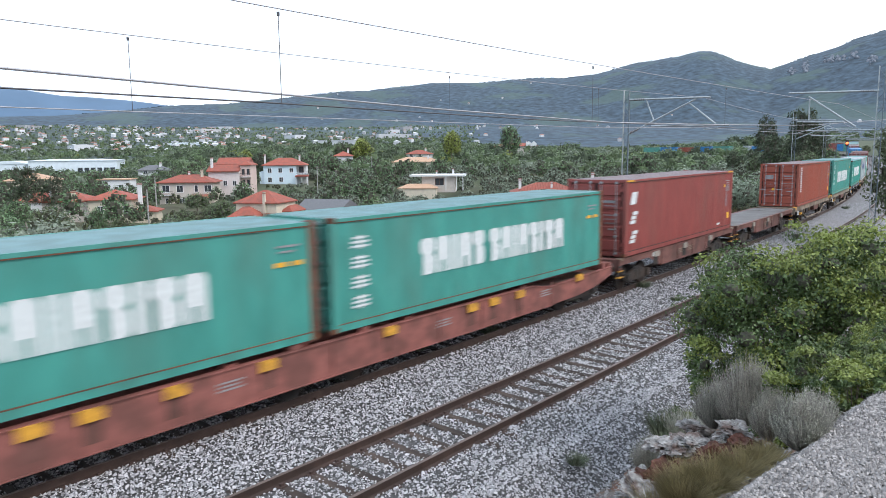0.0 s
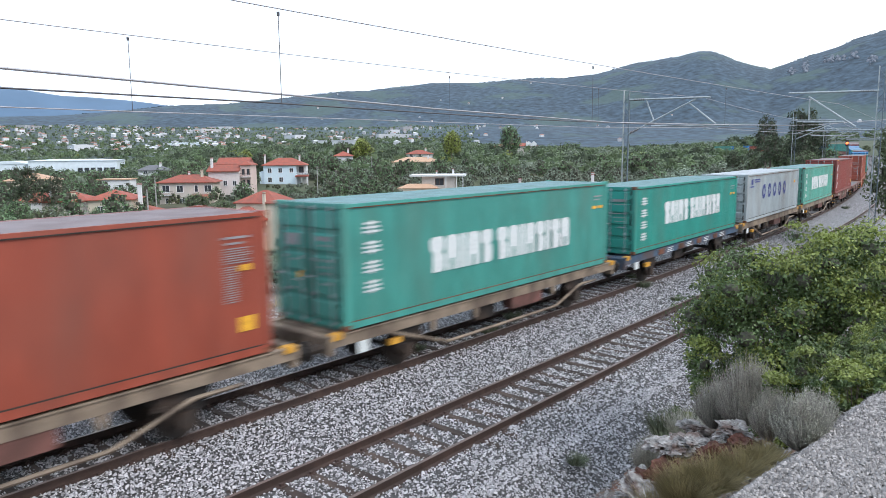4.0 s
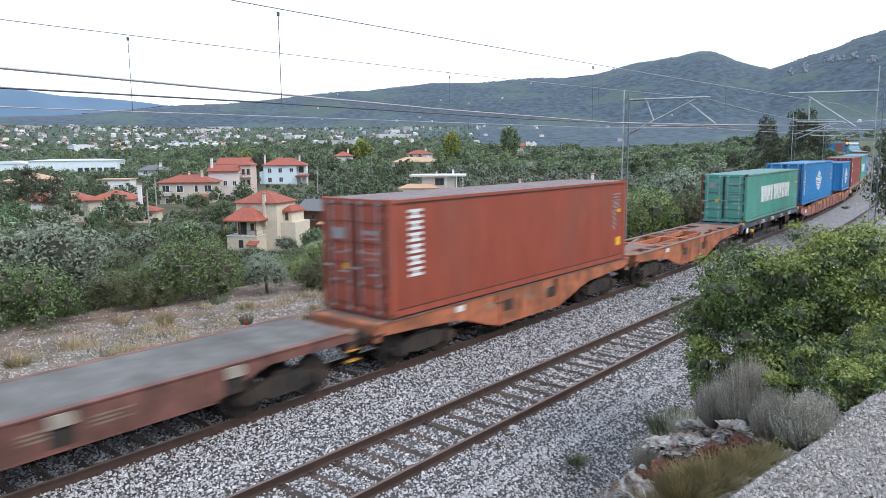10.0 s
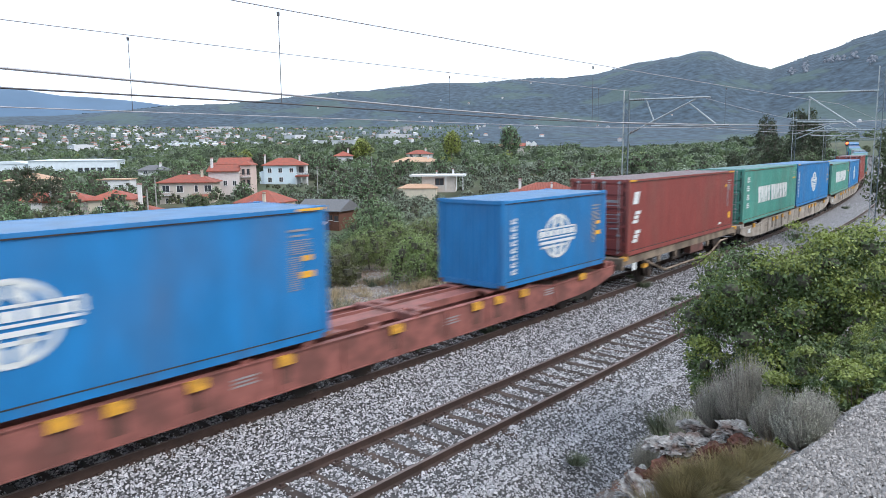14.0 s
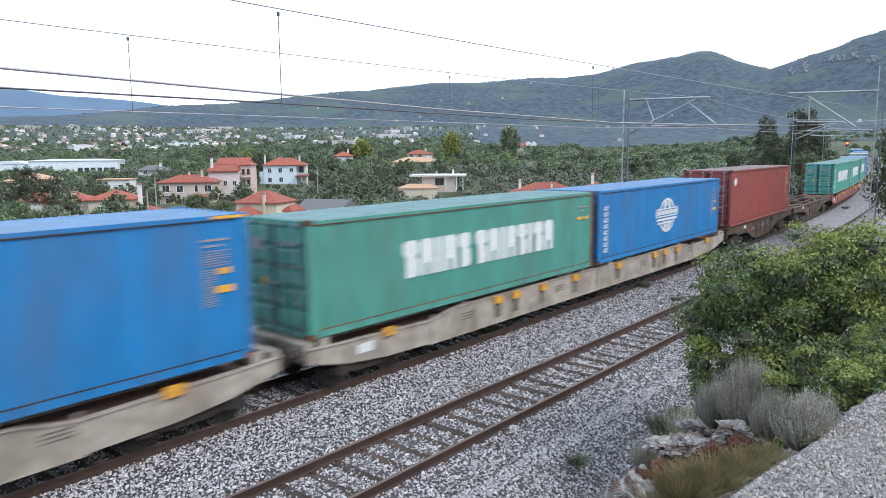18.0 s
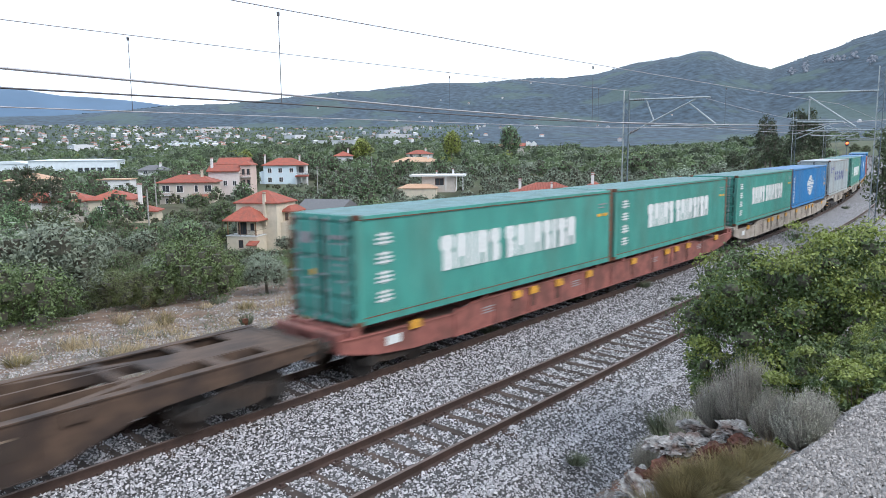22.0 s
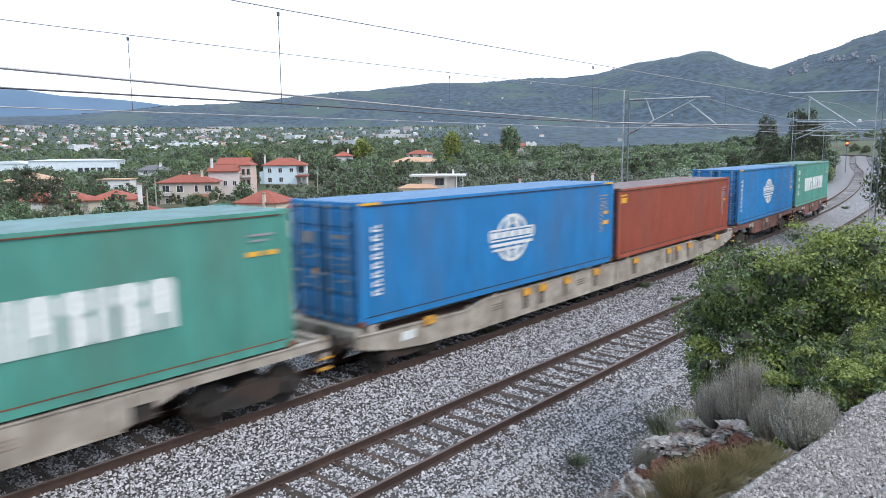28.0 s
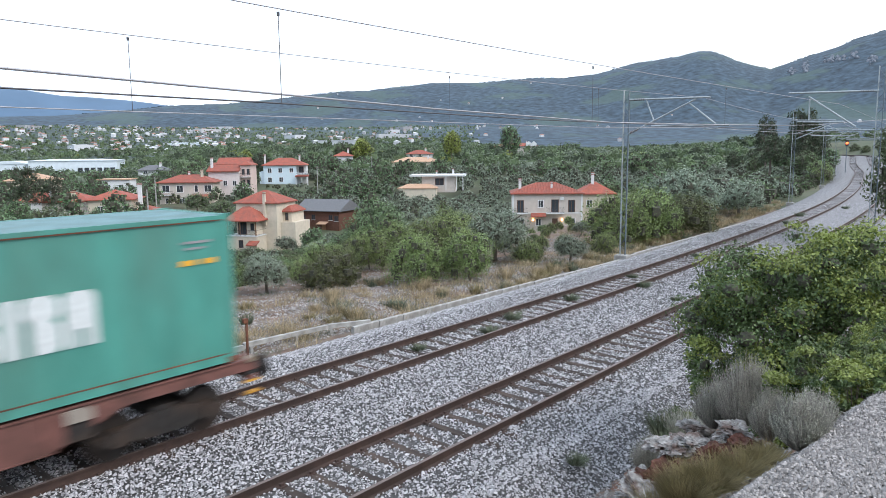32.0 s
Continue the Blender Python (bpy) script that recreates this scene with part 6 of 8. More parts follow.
    part("roof", hip(-1.5, 7.4, -1.5, 8, 4.2, 2.1, 0.6), "tile", h)
    for x, w, y in ((-8.8, 1.2, 0), (-5.2, 1.2, 0), (1.0, 1.2, -1.5), (3.4, 1.5, -1.5), (6.2, 1.1, -1.5)):
        window(h, x, 1.5, w, 1.4, y, "shutter" if w > 1.4 else "frame")
    balcony(h, 2.4, 5.4, -1.5, 0.9)
    chimney(h, -7.4, 0.4, 3.2, 6.9, 0.8, "wall_cream")
    chimney(h, -4.8, 0.4, 3.2, 6.2, 0.8, "wall_cream")
    chimney(h, 8.6, 1.0, 0.5, 7.6, 0.8, "wall_white")
    part("annexe_roof", hip(7.8, 12.4, -2, 4, 1.6, 1.2, 0.5), "tile", h)
    body(h, 7.8, 12.4, -2, 4, -1.5, 1.6, "wall_cream", "annexe_wall")
    # small roofs by the lane
    h = thing("shed", "small cream shed with tiled lean-to roof by the lane", "shed", G, at=pose(-56.0, 128.0, -11.5, 0, 0, 10))
    body(h, -2.4, 2.4, 0, 3, -1, 2.6, "wall_cream")
    part("roof", Build().prism_x([(-0.8, 2.4), (3.2, 3.3), (3.2, 3.5), (-0.8, 2.6)], -3.2, 2.9), "tile", h)
    part("door", Build().box(-0.2, 0.8, -0.06, 0.0, -0.2, 1.9), "shutter", h)
    h = thing("house", "low red-roofed house half hidden by trees", "house", G, at=pose(-92.0, 158.0, -8.2, 0, 0, 12))
    body(h, -5, 5, 0, 8, -1, 3.4, "wall_white")
    part("roof", hip(-5, 5, 0, 8, 3.4, 1.9, 0.6), "tile", h)
    window(h, -2, 1.2, 1.2, 1.3, 0), window(h, 2.2, 1.2, 1.2, 1.3, 0)
    chimney(h, -1.6, 1, 4, 6.6), chimney(h, 3.0, 1, 4, 6.4)
    h = thing("house", "cream house with sandy tiled roof at the village edge", "house", G, at=pose(-110.0, 186.0, -5.6, 0, 0, 14))
    body(h, -5, 6, 0, 9, -1, 4.6, "wall_cream")
    part("roof", hip(-5, 6, 0, 9, 4.6, 1.9, 0.6), "tile_tan", h)
    window(h, -2, 1.6, 1.2, 1.3, 0), window(h, 2.2, 1.6, 1.2, 1.3, 0)
    h = thing("house", "white villa with flat roof beyond the pines", "house", G, at=pose(-88.0, 188.0, -4.6, 0, 0, 10))
    body(h, -4, 4, 0, 7, -1, 3.6, "wall_white")
    part("roof", Build().box(-4.3, 4.3, -0.4, 7.3, 3.6, 3.85), "tile_tan", h)
    window(h, -1.5, 1.0, 1.2, 1.3, 0), window(h, 1.8, 1.0, 1.2, 1.3, 0)
    # modern flat-roofed house
    h = thing("house", "modern grey flat-roofed house with white slab roof", "house", G, at=pose(-2.0, 190.0, -4.2, 0, 0, -4))
    body(h, -3.6, 5.4, 0, 9, -1, 3.3, "wall_grey")
    part("roof_slab", Build().box(-6.8, 8.2, -1.0, 9.6, 3.3, 3.75), "wall_white", h, "wide white roof slab")
    part("lower_roof", hip(-9.5, 0.6, -3.4, 1, 0.2, 1.2, 0.3), "tile_tan", h)
    body(h, -9.5, 0.6, -3.4, 0, -3, 0.2, "wall_cream", "lower_wall")
    for x in (3.0, 5.9, 7.6):
        part("roof_post", Build().box(x - 0.1, x + 0.1, -0.8, -0.6, -0.5, 3.3), "wall_white", h)
    window(h, 1.2, 0.9, 2.2, 1.8, 0.0, "shutter")
    chimney(h, 4.8, 3, 3.7, 5.2), chimney(h, 0.4, 1, 3.7, 4.8, 0.4)
    # houses further back
    for x, y, z, w, d, e, wall, roof, yaw, label in (
            (-10.5, 332, 0.2, 12, 9, 4.8, "wall_white", "tile", 5, "white house with red roof among dark trees"),
            (-10.5, 282, -1.5, 19, 10, 3.4, "wall_cream", "tile_tan", -3, "wide cream house with sandy hipped roof"),
            (44.0, 420, 4.2, 25, 12, 5.0, "wall_grey", "tile", -6, "large red-roofed house with white dormers"),
            (-38.0, 272, -1.5, 7, 7, 6.0, "wall_white", "tile", 8, "narrow white house with red roof and balconies"),
            (-46.0, 360, 1.0, 8, 7, 5.0, "wall_pink", "tile", 0, "small rose house between cypresses"),
            (22.0, 520, 5.0, 14, 9, 3.6, "wall_white", "tile_tan", 0, "low white house above the olive grove"),
            (-108.0, 262, -2.5, 10, 6, 2.4, "wall_white", "slate", 8, "long low pale building with flat canopy")):
        h = thing("house", label, "house", G, at=pose(x, y, z, 0, 0, yaw))
        body(h, -w / 2, w / 2, 0, d, -1.5, e, wall)
        part("roof", hip(-w / 2, w / 2, 0, d, e, 2.0, 0.6), roof, h)
        n = max(2, int(w / 4))
        for i in range(n):
            for zz in ((0.9, 3.6) if e > 4.5 else (1.0,)):
                window(h, -w / 2 + w * (i + 0.5) / n, zz, 1.2, 1.4, 0.0)
        chimney(h, w / 4, d / 3, e + 0.6, e + 3.0, 0.7)
        if w == 25:
            for q in (7.5, 10.5):
                part("dormer", Build().prism([(q - 1.6, e), (q + 1.6, e), (q + 1.6, e + 1.5), (q, e + 2.9), (q - 1.6, e + 1.5)], -1.0, 4), "wall_white", h, "white gabled dormer")
    # factory sheds across the plain
    f = thing("factory", "long white industrial shed with dark openings", "factory", at=pose(-226, 431, -4.6, 0, 0, 12))
    body(f, -25, 25, 0, 22, -3, 7.4, "sheet_white")
    part("roof", hip(-25, 25, 0, 22, 7.4, 1.2, 0.5, 0.4), "sheet_white", f)
    for i in range(6):
        x = 4.0 + i * 3.7
        part("loading_door", Build().box(x - 1.3, x + 1.3, -0.3, 0.0, -1, 3.2), "glass", f, "dark loading opening")
    f = thing("factory", "white vaulted industrial hall", "factory", at=pose(-262, 425, -4.6, 0, 0, 12))
    body(f, -10, 10, 0, 20, -3, 6.0, "sheet_white")
    part("roof", Build().prism([(-10.4 + 20.8 * i / 12, 6.0 + 1.8 * math.sin(math.pi * i / 12)) for i in range(13)], -0.5, 20.5), "sheet_white", f, "curved sheet roof")
    f = thing("factory", "second long white industrial shed", "factory", at=pose(-420, 1250, 19, 0, 0, 12))
    body(f, -60, 70, 0, 40, -6, 8, "sheet_white")
    part("roof", hip(-60, 70, 0, 40, 8, 2, 0.5, 0.5), "sheet_white", f)


houses()


def far_town():
    """The scattered town across the plain and up the hills, too small to pick apart."""
    rng = np.random.default_rng(12)
    W, R = Build(), Build()
    n = 0
    while n < 330:
        k = rng.random()
        az = rng.uniform(-35, 34)
        d = rng.uniform(1050, 2500) if k < 0.72 else rng.uniform(2300, 3500)
        dense = 1.0 if az < -16 else (0.4 if az < -2 else (0.16 if az < 12 else 0.05))
        if d > 2300:
            dense = (0.2 if d < 2900 else 0.09) if az < 18 else 0.02
        if rng.random() > dense:
            continue
        x, y = d * math.sin(radians(az)), d * math.cos(radians(az))
        z = gz(x, y)
        w, dd, h = rng.uniform(5.5, 11), rng.uniform(6, 9), rng.choice([3.0, 4.5, 5.5, 6.5])
        if d > 2300:
            w, dd, h = w * 0.75, dd * 0.75, 4.2
        if 0.62 < k < 0.64:
            w, dd, h = rng.uniform(40, 90), 25, 8
        a = rng.uniform(0, 3.14)
        m = Matrix.Translation((x, y, z)) @ Matrix.Rotation(a, 4, "Z")
        b = Build().box(-w / 2, w / 2, -dd / 2, dd / 2, -3, h)
        W.add([m @ Vector(p) for p in b.v], b.f)
        b = hip(-w / 2, w / 2, -dd / 2, dd / 2, h, 2.2 if w < 30 else 0.8)
        tgt = R if rng.random() < 0.62 and w < 30 else W
        tgt.add([m @ Vector(p) for p in b.v], b.f)
        n += 1
    t = thing("far_town", "distant town of white houses with red roofs across the plain", "town", kind="stuff")
    a = part("walls", W, "far_wall", t)
    b = part("roofs", R, "far_roof", t)
    a["kind"] = b["kind"] = "stuff"


far_town()


def cliffs():
    """Bare pale rock faces high on the ridge."""
    rng = np.random.default_rng(5)
    C, R = [], []
    for az, el, n, wide in ((26.2, 5.55, 16, 0.30), (27.0, 5.6, 9, 0.25), (28.6, 6.3, 26, 0.75), (30.0, 6.35, 10, 0.3), (31.0, 6.0, 22, 0.45), (26.9, 6.05, 8, 0.3)):
        d = np.arange(2200, 3650, 10.0)
        for k in range(n):
            a, e = radians(az + rng.normal(0, wide * 0.5)), el + rng.normal(0, 0.12)
            z = ground_z(d * math.sin(a), d * math.cos(a))
            j = int(np.argmax(np.degrees(np.arctan2(z - 5.2, d)) > e))
            C.append((d[j] * math.sin(a), d[j] * math.cos(a), z[j]))
            R.append(rng.uniform(3.0, 8.0))
    V, F = cores(rng, C, R, 1.0, 1.2, 2)
    ob = new("cliffs", array_mesh("cliffs", V, F, "cliff"))
    tagged(ob, "bare pale rock faces high on the wooded ridge", "cliff", kind="stuff")


cliffs()


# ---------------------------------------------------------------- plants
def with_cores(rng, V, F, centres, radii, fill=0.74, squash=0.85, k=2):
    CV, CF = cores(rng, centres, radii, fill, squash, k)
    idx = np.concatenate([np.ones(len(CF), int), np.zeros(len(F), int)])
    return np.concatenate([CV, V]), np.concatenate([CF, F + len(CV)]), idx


def leaf_cloud(rng, centres, radii, count, size, aspect=0.5, squash=0.8, droop=0.0, inner=0.55, up=False):
    """Small leaf blades round a set of clumps: verts and faces, four corners a blade."""
    centres, radii = np.asarray(centres, float), np.asarray(radii, float)
    k = rng.choice(len(centres), count, p=radii ** 2 / (radii ** 2).sum())
    d = rng.normal(size=(count, 3))
    if up:
        d[:, 2] = np.abs(d[:, 2]) + 0.2
    d /= np.linalg.norm(d, axis=1)[:, None]
    rad = radii[k] * rng.uniform(inner, 1.08, count) ** 0.6
    P = centres[k] + d * rad[:, None] * np.array([1, 1, squash])
    face = d * np.array([1, 1, 1.2]) + (0.45 if inner > 0.3 else 0.8) * rng.normal(size=(count, 3))
    t = np.cross(face, rng.normal(size=(count, 3)))
    t[:, 2] -= droop
    t /= np.linalg.norm(t, axis=1)[:, None]
    n = np.cross(face, t)
    n /= np.linalg.norm(n, axis=1)[:, None]
    L = (size * np.exp(rng.normal(0, 0.25, count)))[:, None]
    V = np.stack([P - t * L, P + n * L * aspect, P + t * L, P - n * L * aspect], 1).reshape(-1, 3)
    F = np.arange(4 * count).reshape(-1, 4)
    return V, F


def limbs(rng, height, spread, n, r0, lean=0.15):
    b = Build()
    top = Vector((rng.uniform(-lean, lean), rng.uniform(-lean, lean), height * 0.42))
    b.tube((0, 0, -0.3), top, r0, r0 * 0.7, 7)
    tips = []
    for i in range(n):
        a = 2 * math.pi * (i + rng.uniform(-0.3, 0.3)) / n
        e = Vector((math.cos(a) * spread * rng.uniform(0.45, 0.8), math.sin(a) * spread * rng.uniform(0.45, 0.8), height * rng.uniform(0.62, 0.9)))
        mid = top.lerp(e, 0.5) + Vector((0, 0, 0.08 * height))
        b.tube(top, mid, r0 * 0.5, r0 * 0.33, 5)
        b.tube(mid, e, r0 * 0.33, r0 * 0.12, 5)
        tips.append(e)
    return b, tips


TREES = {}
KINDS = {   # height, half width, limbs, trunk radius, blades, blade size, blade aspect, squash, middle, half height, clumps, leaves
    "olive": (3.9, 2.2, 7, 0.17, 8500, 0.070, 0.42, 0.85, 0.56, 0.38, 26, "olive"),
    "dark": (6.5, 2.6, 7, 0.2, 9500, 0.090, 0.5, 0.95, 0.50, 0.47, 32, "dark_leaf"),
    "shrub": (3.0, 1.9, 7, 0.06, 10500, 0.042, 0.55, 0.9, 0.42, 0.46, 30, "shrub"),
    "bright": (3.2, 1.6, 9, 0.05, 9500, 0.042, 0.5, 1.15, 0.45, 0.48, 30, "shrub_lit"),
    "pine": (9.0, 2.6, 9, 0.22, 8000, 0.11, 0.35, 0.8, 0.52, 0.46, 34, "pine"),
    "lime": (6.0, 2.3, 6, 0.15, 6000, 0.12, 0.5, 0.95, 0.55, 0.42, 26, "lime")}


def tree_kind(kind, variant):
    """Meshes for a kind of tree: trunk, crown, crown seen from further off, and the plainest crown as verts and faces."""
    key = (kind, variant)
    if key in TREES:
        return TREES[key]
    rng = np.random.default_rng(variant * 31 + sum(map(ord, kind)))
    H, S, n, r0, count, size, aspect, squash, mid, half, clumps, material = KINDS[kind]
    b, tips = limbs(rng, H, S, n, r0)
    cs, rs = [], []
    for i in range(clumps):
        z = 1 - 1.55 * (i + 0.5) / clumps
        a = i * 2.4 + rng.uniform(-0.4, 0.4)
        q = math.sqrt(max(0.0, 1 - z * z)) * rng.uniform(0.5, 0.82)
        cs.append((math.cos(a) * q * S, math.sin(a) * q * S, H * (mid + half * z * rng.uniform(0.55, 0.85))))
        rs.append(rng.uniform(0.24, 0.42) * S * (0.85 if kind == "pine" else 1))
    cs.append((0, 0, H * mid))
    rs.append(S * 0.5)
    V, F = leaf_cloud(rng, cs, rs, count, size, aspect, squash, 0.0, 0.4)
    near = shade_cored(rng, V, F, cs, rs, 0.42, squash, 1, material)
    V, F = leaf_cloud(rng, cs, rs, 2600, size * 1.55, aspect, squash, 0.0, 0.5)
    far = shade_cored(rng, V, F, cs, rs, 0.5, squash, 1, material)
    V, F = leaf_cloud(rng, cs, rs, 480, size * 2.3, 0.5, squash, 0.0, 0.6)
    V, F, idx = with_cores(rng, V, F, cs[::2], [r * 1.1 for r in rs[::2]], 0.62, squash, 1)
    TREES[key] = (b.mesh("trunk", "bark"), near, far, V, F, idx, material)
    return TREES[key]


def shade_cored(rng, V, F, cs, rs, fill, squash, k, material):
    """A crown of leaves round cores whose dark colour stands for inner shade."""
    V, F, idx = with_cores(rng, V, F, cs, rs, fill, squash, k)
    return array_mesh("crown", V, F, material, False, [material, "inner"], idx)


def plant(kind, variant, x, y, scale, turn, name, label, category, group, z=None, stretch=1.0):
    trunk, near, far, *_ = tree_kind(kind, variant)
    t = thing(name, label, category, group, at=pose(x, y, gz(x, y) if z is None else z, 0, 0, turn))
    t.scale = (scale, scale, scale * stretch)
    part("trunk", trunk, None, t)
    part("crown", near if math.hypot(x, y) < 85 else far, None, t)
    return t


HOLES = [(19, 130, 11), (-32, 131, 6.5), (-25, 152, 8), (-66, 190, 11), (-55, 201, 10), (-51, 234, 11), (-75, 153, 11), (-2, 192, 11), (-56, 128, 5), (-92, 160, 8), (-110, 188, 9), (-88, 190, 8), (26, 122, 6), (5, 108, 9), (-10, 282, 12), (-10, 334, 9), (44, 424, 15)]


def free(x, y, pad=0.0):
    return all((x - a) ** 2 + (y - b) ** 2 > (r + pad) ** 2 for a, b, r in HOLES)


def clear_view(x, y, top):
    """Keeps trees from standing before the houses: lines of sight that stay open."""
    d = math.hypot(x, y)
    az = math.degrees(math.atan2(x, y))
    for a0, a1, far, low in ((4.5, 11.5, 127, -8.5), (-18.5, -11.0, 126, -11.2), (-15.5, -7.0, 147, -9.6), (-22.5, -14.5, 185, -7.5), (-29.5, -22.5, 150, -7.6), (-15.0, -10.0, 230, -3.6), (-4.5, 3.5, 188, -3.6), (-27.2, -21.4, 117, -9.6), (11.5, 14.0, 120, -6.2)):
        if a0 < az < a1 and d < far:
            line = 5.17 + (low - 5.17) * d / far
            if top > line:
                return False
    return True


def join_trees(rest, name, label):
    """Trees too far off to pick apart, joined by kind."""
    for kind in ("olive", "dark", "shrub", "bright"):
        VV, FF, II, o = [], [], [], 0
        for x, y, z, sc, turn, v in rest.get(kind, []):
            *_, V, F, idx, material = tree_kind(kind, v)
            V = V * sc
            II.append(idx)
            c, s_ = math.cos(radians(turn)), math.sin(radians(turn))
            VV.append(np.column_stack([V[:, 0] * c - V[:, 1] * s_ + x, V[:, 0] * s_ + V[:, 1] * c + y, V[:, 2] + z]))
            FF.append(F + o)
            o += len(V)
        if VV:
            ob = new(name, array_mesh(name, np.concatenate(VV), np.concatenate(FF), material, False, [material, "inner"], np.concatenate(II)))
            tagged(ob, label, "trees", kind="stuff")


def groves():
    rng = np.random.default_rng(7)
    rnd = random.Random(7)
    made = 0
    rest = {}
    for i in range(9000):
        az, d = rng.uniform(-35, 34), 30 + 250 * math.sqrt(rng.random())
        x, y = d * math.sin(radians(az)), d * math.cos(radians(az))
        (s,), (u,) = station(x, y)
        if u < 25 or not free(x, y, 1.5):
            continue
        right = az > -4
        if any((x - a) ** 2 + (y - b) ** 2 < (18.0 if right else 12.0) for a, b in rest.get("spots", [])):
            continue
        kind = "olive" if rnd.random() < (0.86 if right else (0.12 if d < 95 else 0.4)) else rnd.choice(["dark", "shrub", "shrub", "bright"] if d < 95 else ["dark", "dark", "shrub", "bright"])
        sc = rnd.uniform(0.85, 1.3) * (1.15 if kind == "shrub" else 1)
        H = {"olive": 4.2, "dark": 6.5, "shrub": 3.0, "bright": 3.2}[kind]
        z = gz(x, y)
        if not clear_view(x, y, z + H * sc * 1.05):
            if not clear_view(x, y, z + H * 0.55):
                continue
            sc *= 0.5
        rest.setdefault("spots", []).append((x, y))
        v = rnd.randrange(4)
        turn = rnd.uniform(0, 360)
        if d < 105 or (d < 150 and made < 240):
            made += 1
            label = {"olive": "silver-green olive tree in the valley grove", "dark": "dark green broadleaf tree in the valley", "shrub": "dense dark green shrub on the bank", "bright": "fresh green bushy shrub below the line"}[kind]
            plant(kind, v, x, y, sc, turn, "olive_tree" if kind == "olive" else ("tree" if kind == "dark" else "bush"), label, "tree" if kind in ("olive", "dark") else "bush", "valley trees", z)
        else:
            rest.setdefault(kind, []).append((x, y, z, sc, turn, v))
    join_trees(rest, "far_grove", "grove of trees further down the valley")


groves()


def far_woods():
    """Trees of the plain and hillsides, joined by kind."""
    rng = np.random.default_rng(21)
    for material, n, size in (("dark_leaf", 5600, 1.0), ("olive", 2700, 0.85), ("pine", 1700, 1.15), ("lime", 170, 0.9)):
        P = []
        while len(P) < n:
            az = rng.uniform(-35, 34)
            d = 250 + 2250 * rng.random() ** 1.15
            x, y = d * math.sin(radians(az)), d * math.cos(radians(az))
            if free(x, y, 3) and not (az > 3 and d > 950):
                P.append((x, y, d))
        P = np.array(P)
        (s, u) = station(P[:, 0], P[:, 1])
        keep = ~((u < 12) & (P[:, 2] < 420)) & ~((P[:, 0] / P[:, 1] > -0.66) & (P[:, 0] / P[:, 1] < -0.45) & (P[:, 1] > 330) & (P[:, 1] < 460))
        P = P[keep]
        Z = ground_z(P[:, 0], P[:, 1])
        VV, FF, o = [], [], 0
        for (x, y, d), z in zip(P, Z):
            R = size * rng.uniform(2.2, 4.0) * (1.0 if d < 900 else (1.1 if d < 1500 else 1.35))
            m = 4 if d < 450 else (3 if d < 1000 else (2 if d < 1500 else 1))
            cs = rng.normal(0, 0.42, (m, 3)) * R * np.array([1, 1, 0.5]) + np.array([x, y, z + R * 0.85])
            V, F = cores(rng, cs, R * rng.uniform(0.5, 0.75, m), 0.7 if d < 1000 else 0.9, 0.9, 1)
            if d < 1500:
                L, Q = leaf_cloud(rng, cs, np.full(m, R * 0.68), 120 if d < 450 else (56 if d < 700 else (26 if d < 1000 else 12)), R * float(np.interp(d, [250, 500, 1000, 1500], [0.11, 0.15, 0.22, 0.3])), 0.6, 0.9)
                V, F = np.concatenate([V, L]), np.concatenate([F, Q + len(V)])
            VV.append(V), FF.append(F + o)
            o += len(V)
        ob = new("far_woods", array_mesh("far_woods", np.concatenate(VV), np.concatenate(FF), material))
        tagged(ob, "scattered trees across the distant plain", "trees", kind="stuff")
    # woods on the hills
    az, d = np.radians(rng.uniform(-35, 34, 7000)), rng.uniform(3450, 3720, 7000)
    x, y = d * np.sin(az), d * np.cos(az)
    keep = ripple(x, y, 160, 9) + 0.5 * ripple(x, y, 50, 10) > -0.1
    x, y = x[keep], y[keep]
    R = rng.uniform(1.8, 4.6, len(x))
    V, F = cores(rng, np.column_stack([x, y, ground_z(x, y) + R * 0.3]), R, 1.0, 0.55, 1)
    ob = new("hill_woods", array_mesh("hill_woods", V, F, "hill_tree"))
    tagged(ob, "pine woods along the crest of the distant hills", "trees", kind="stuff")


far_woods()


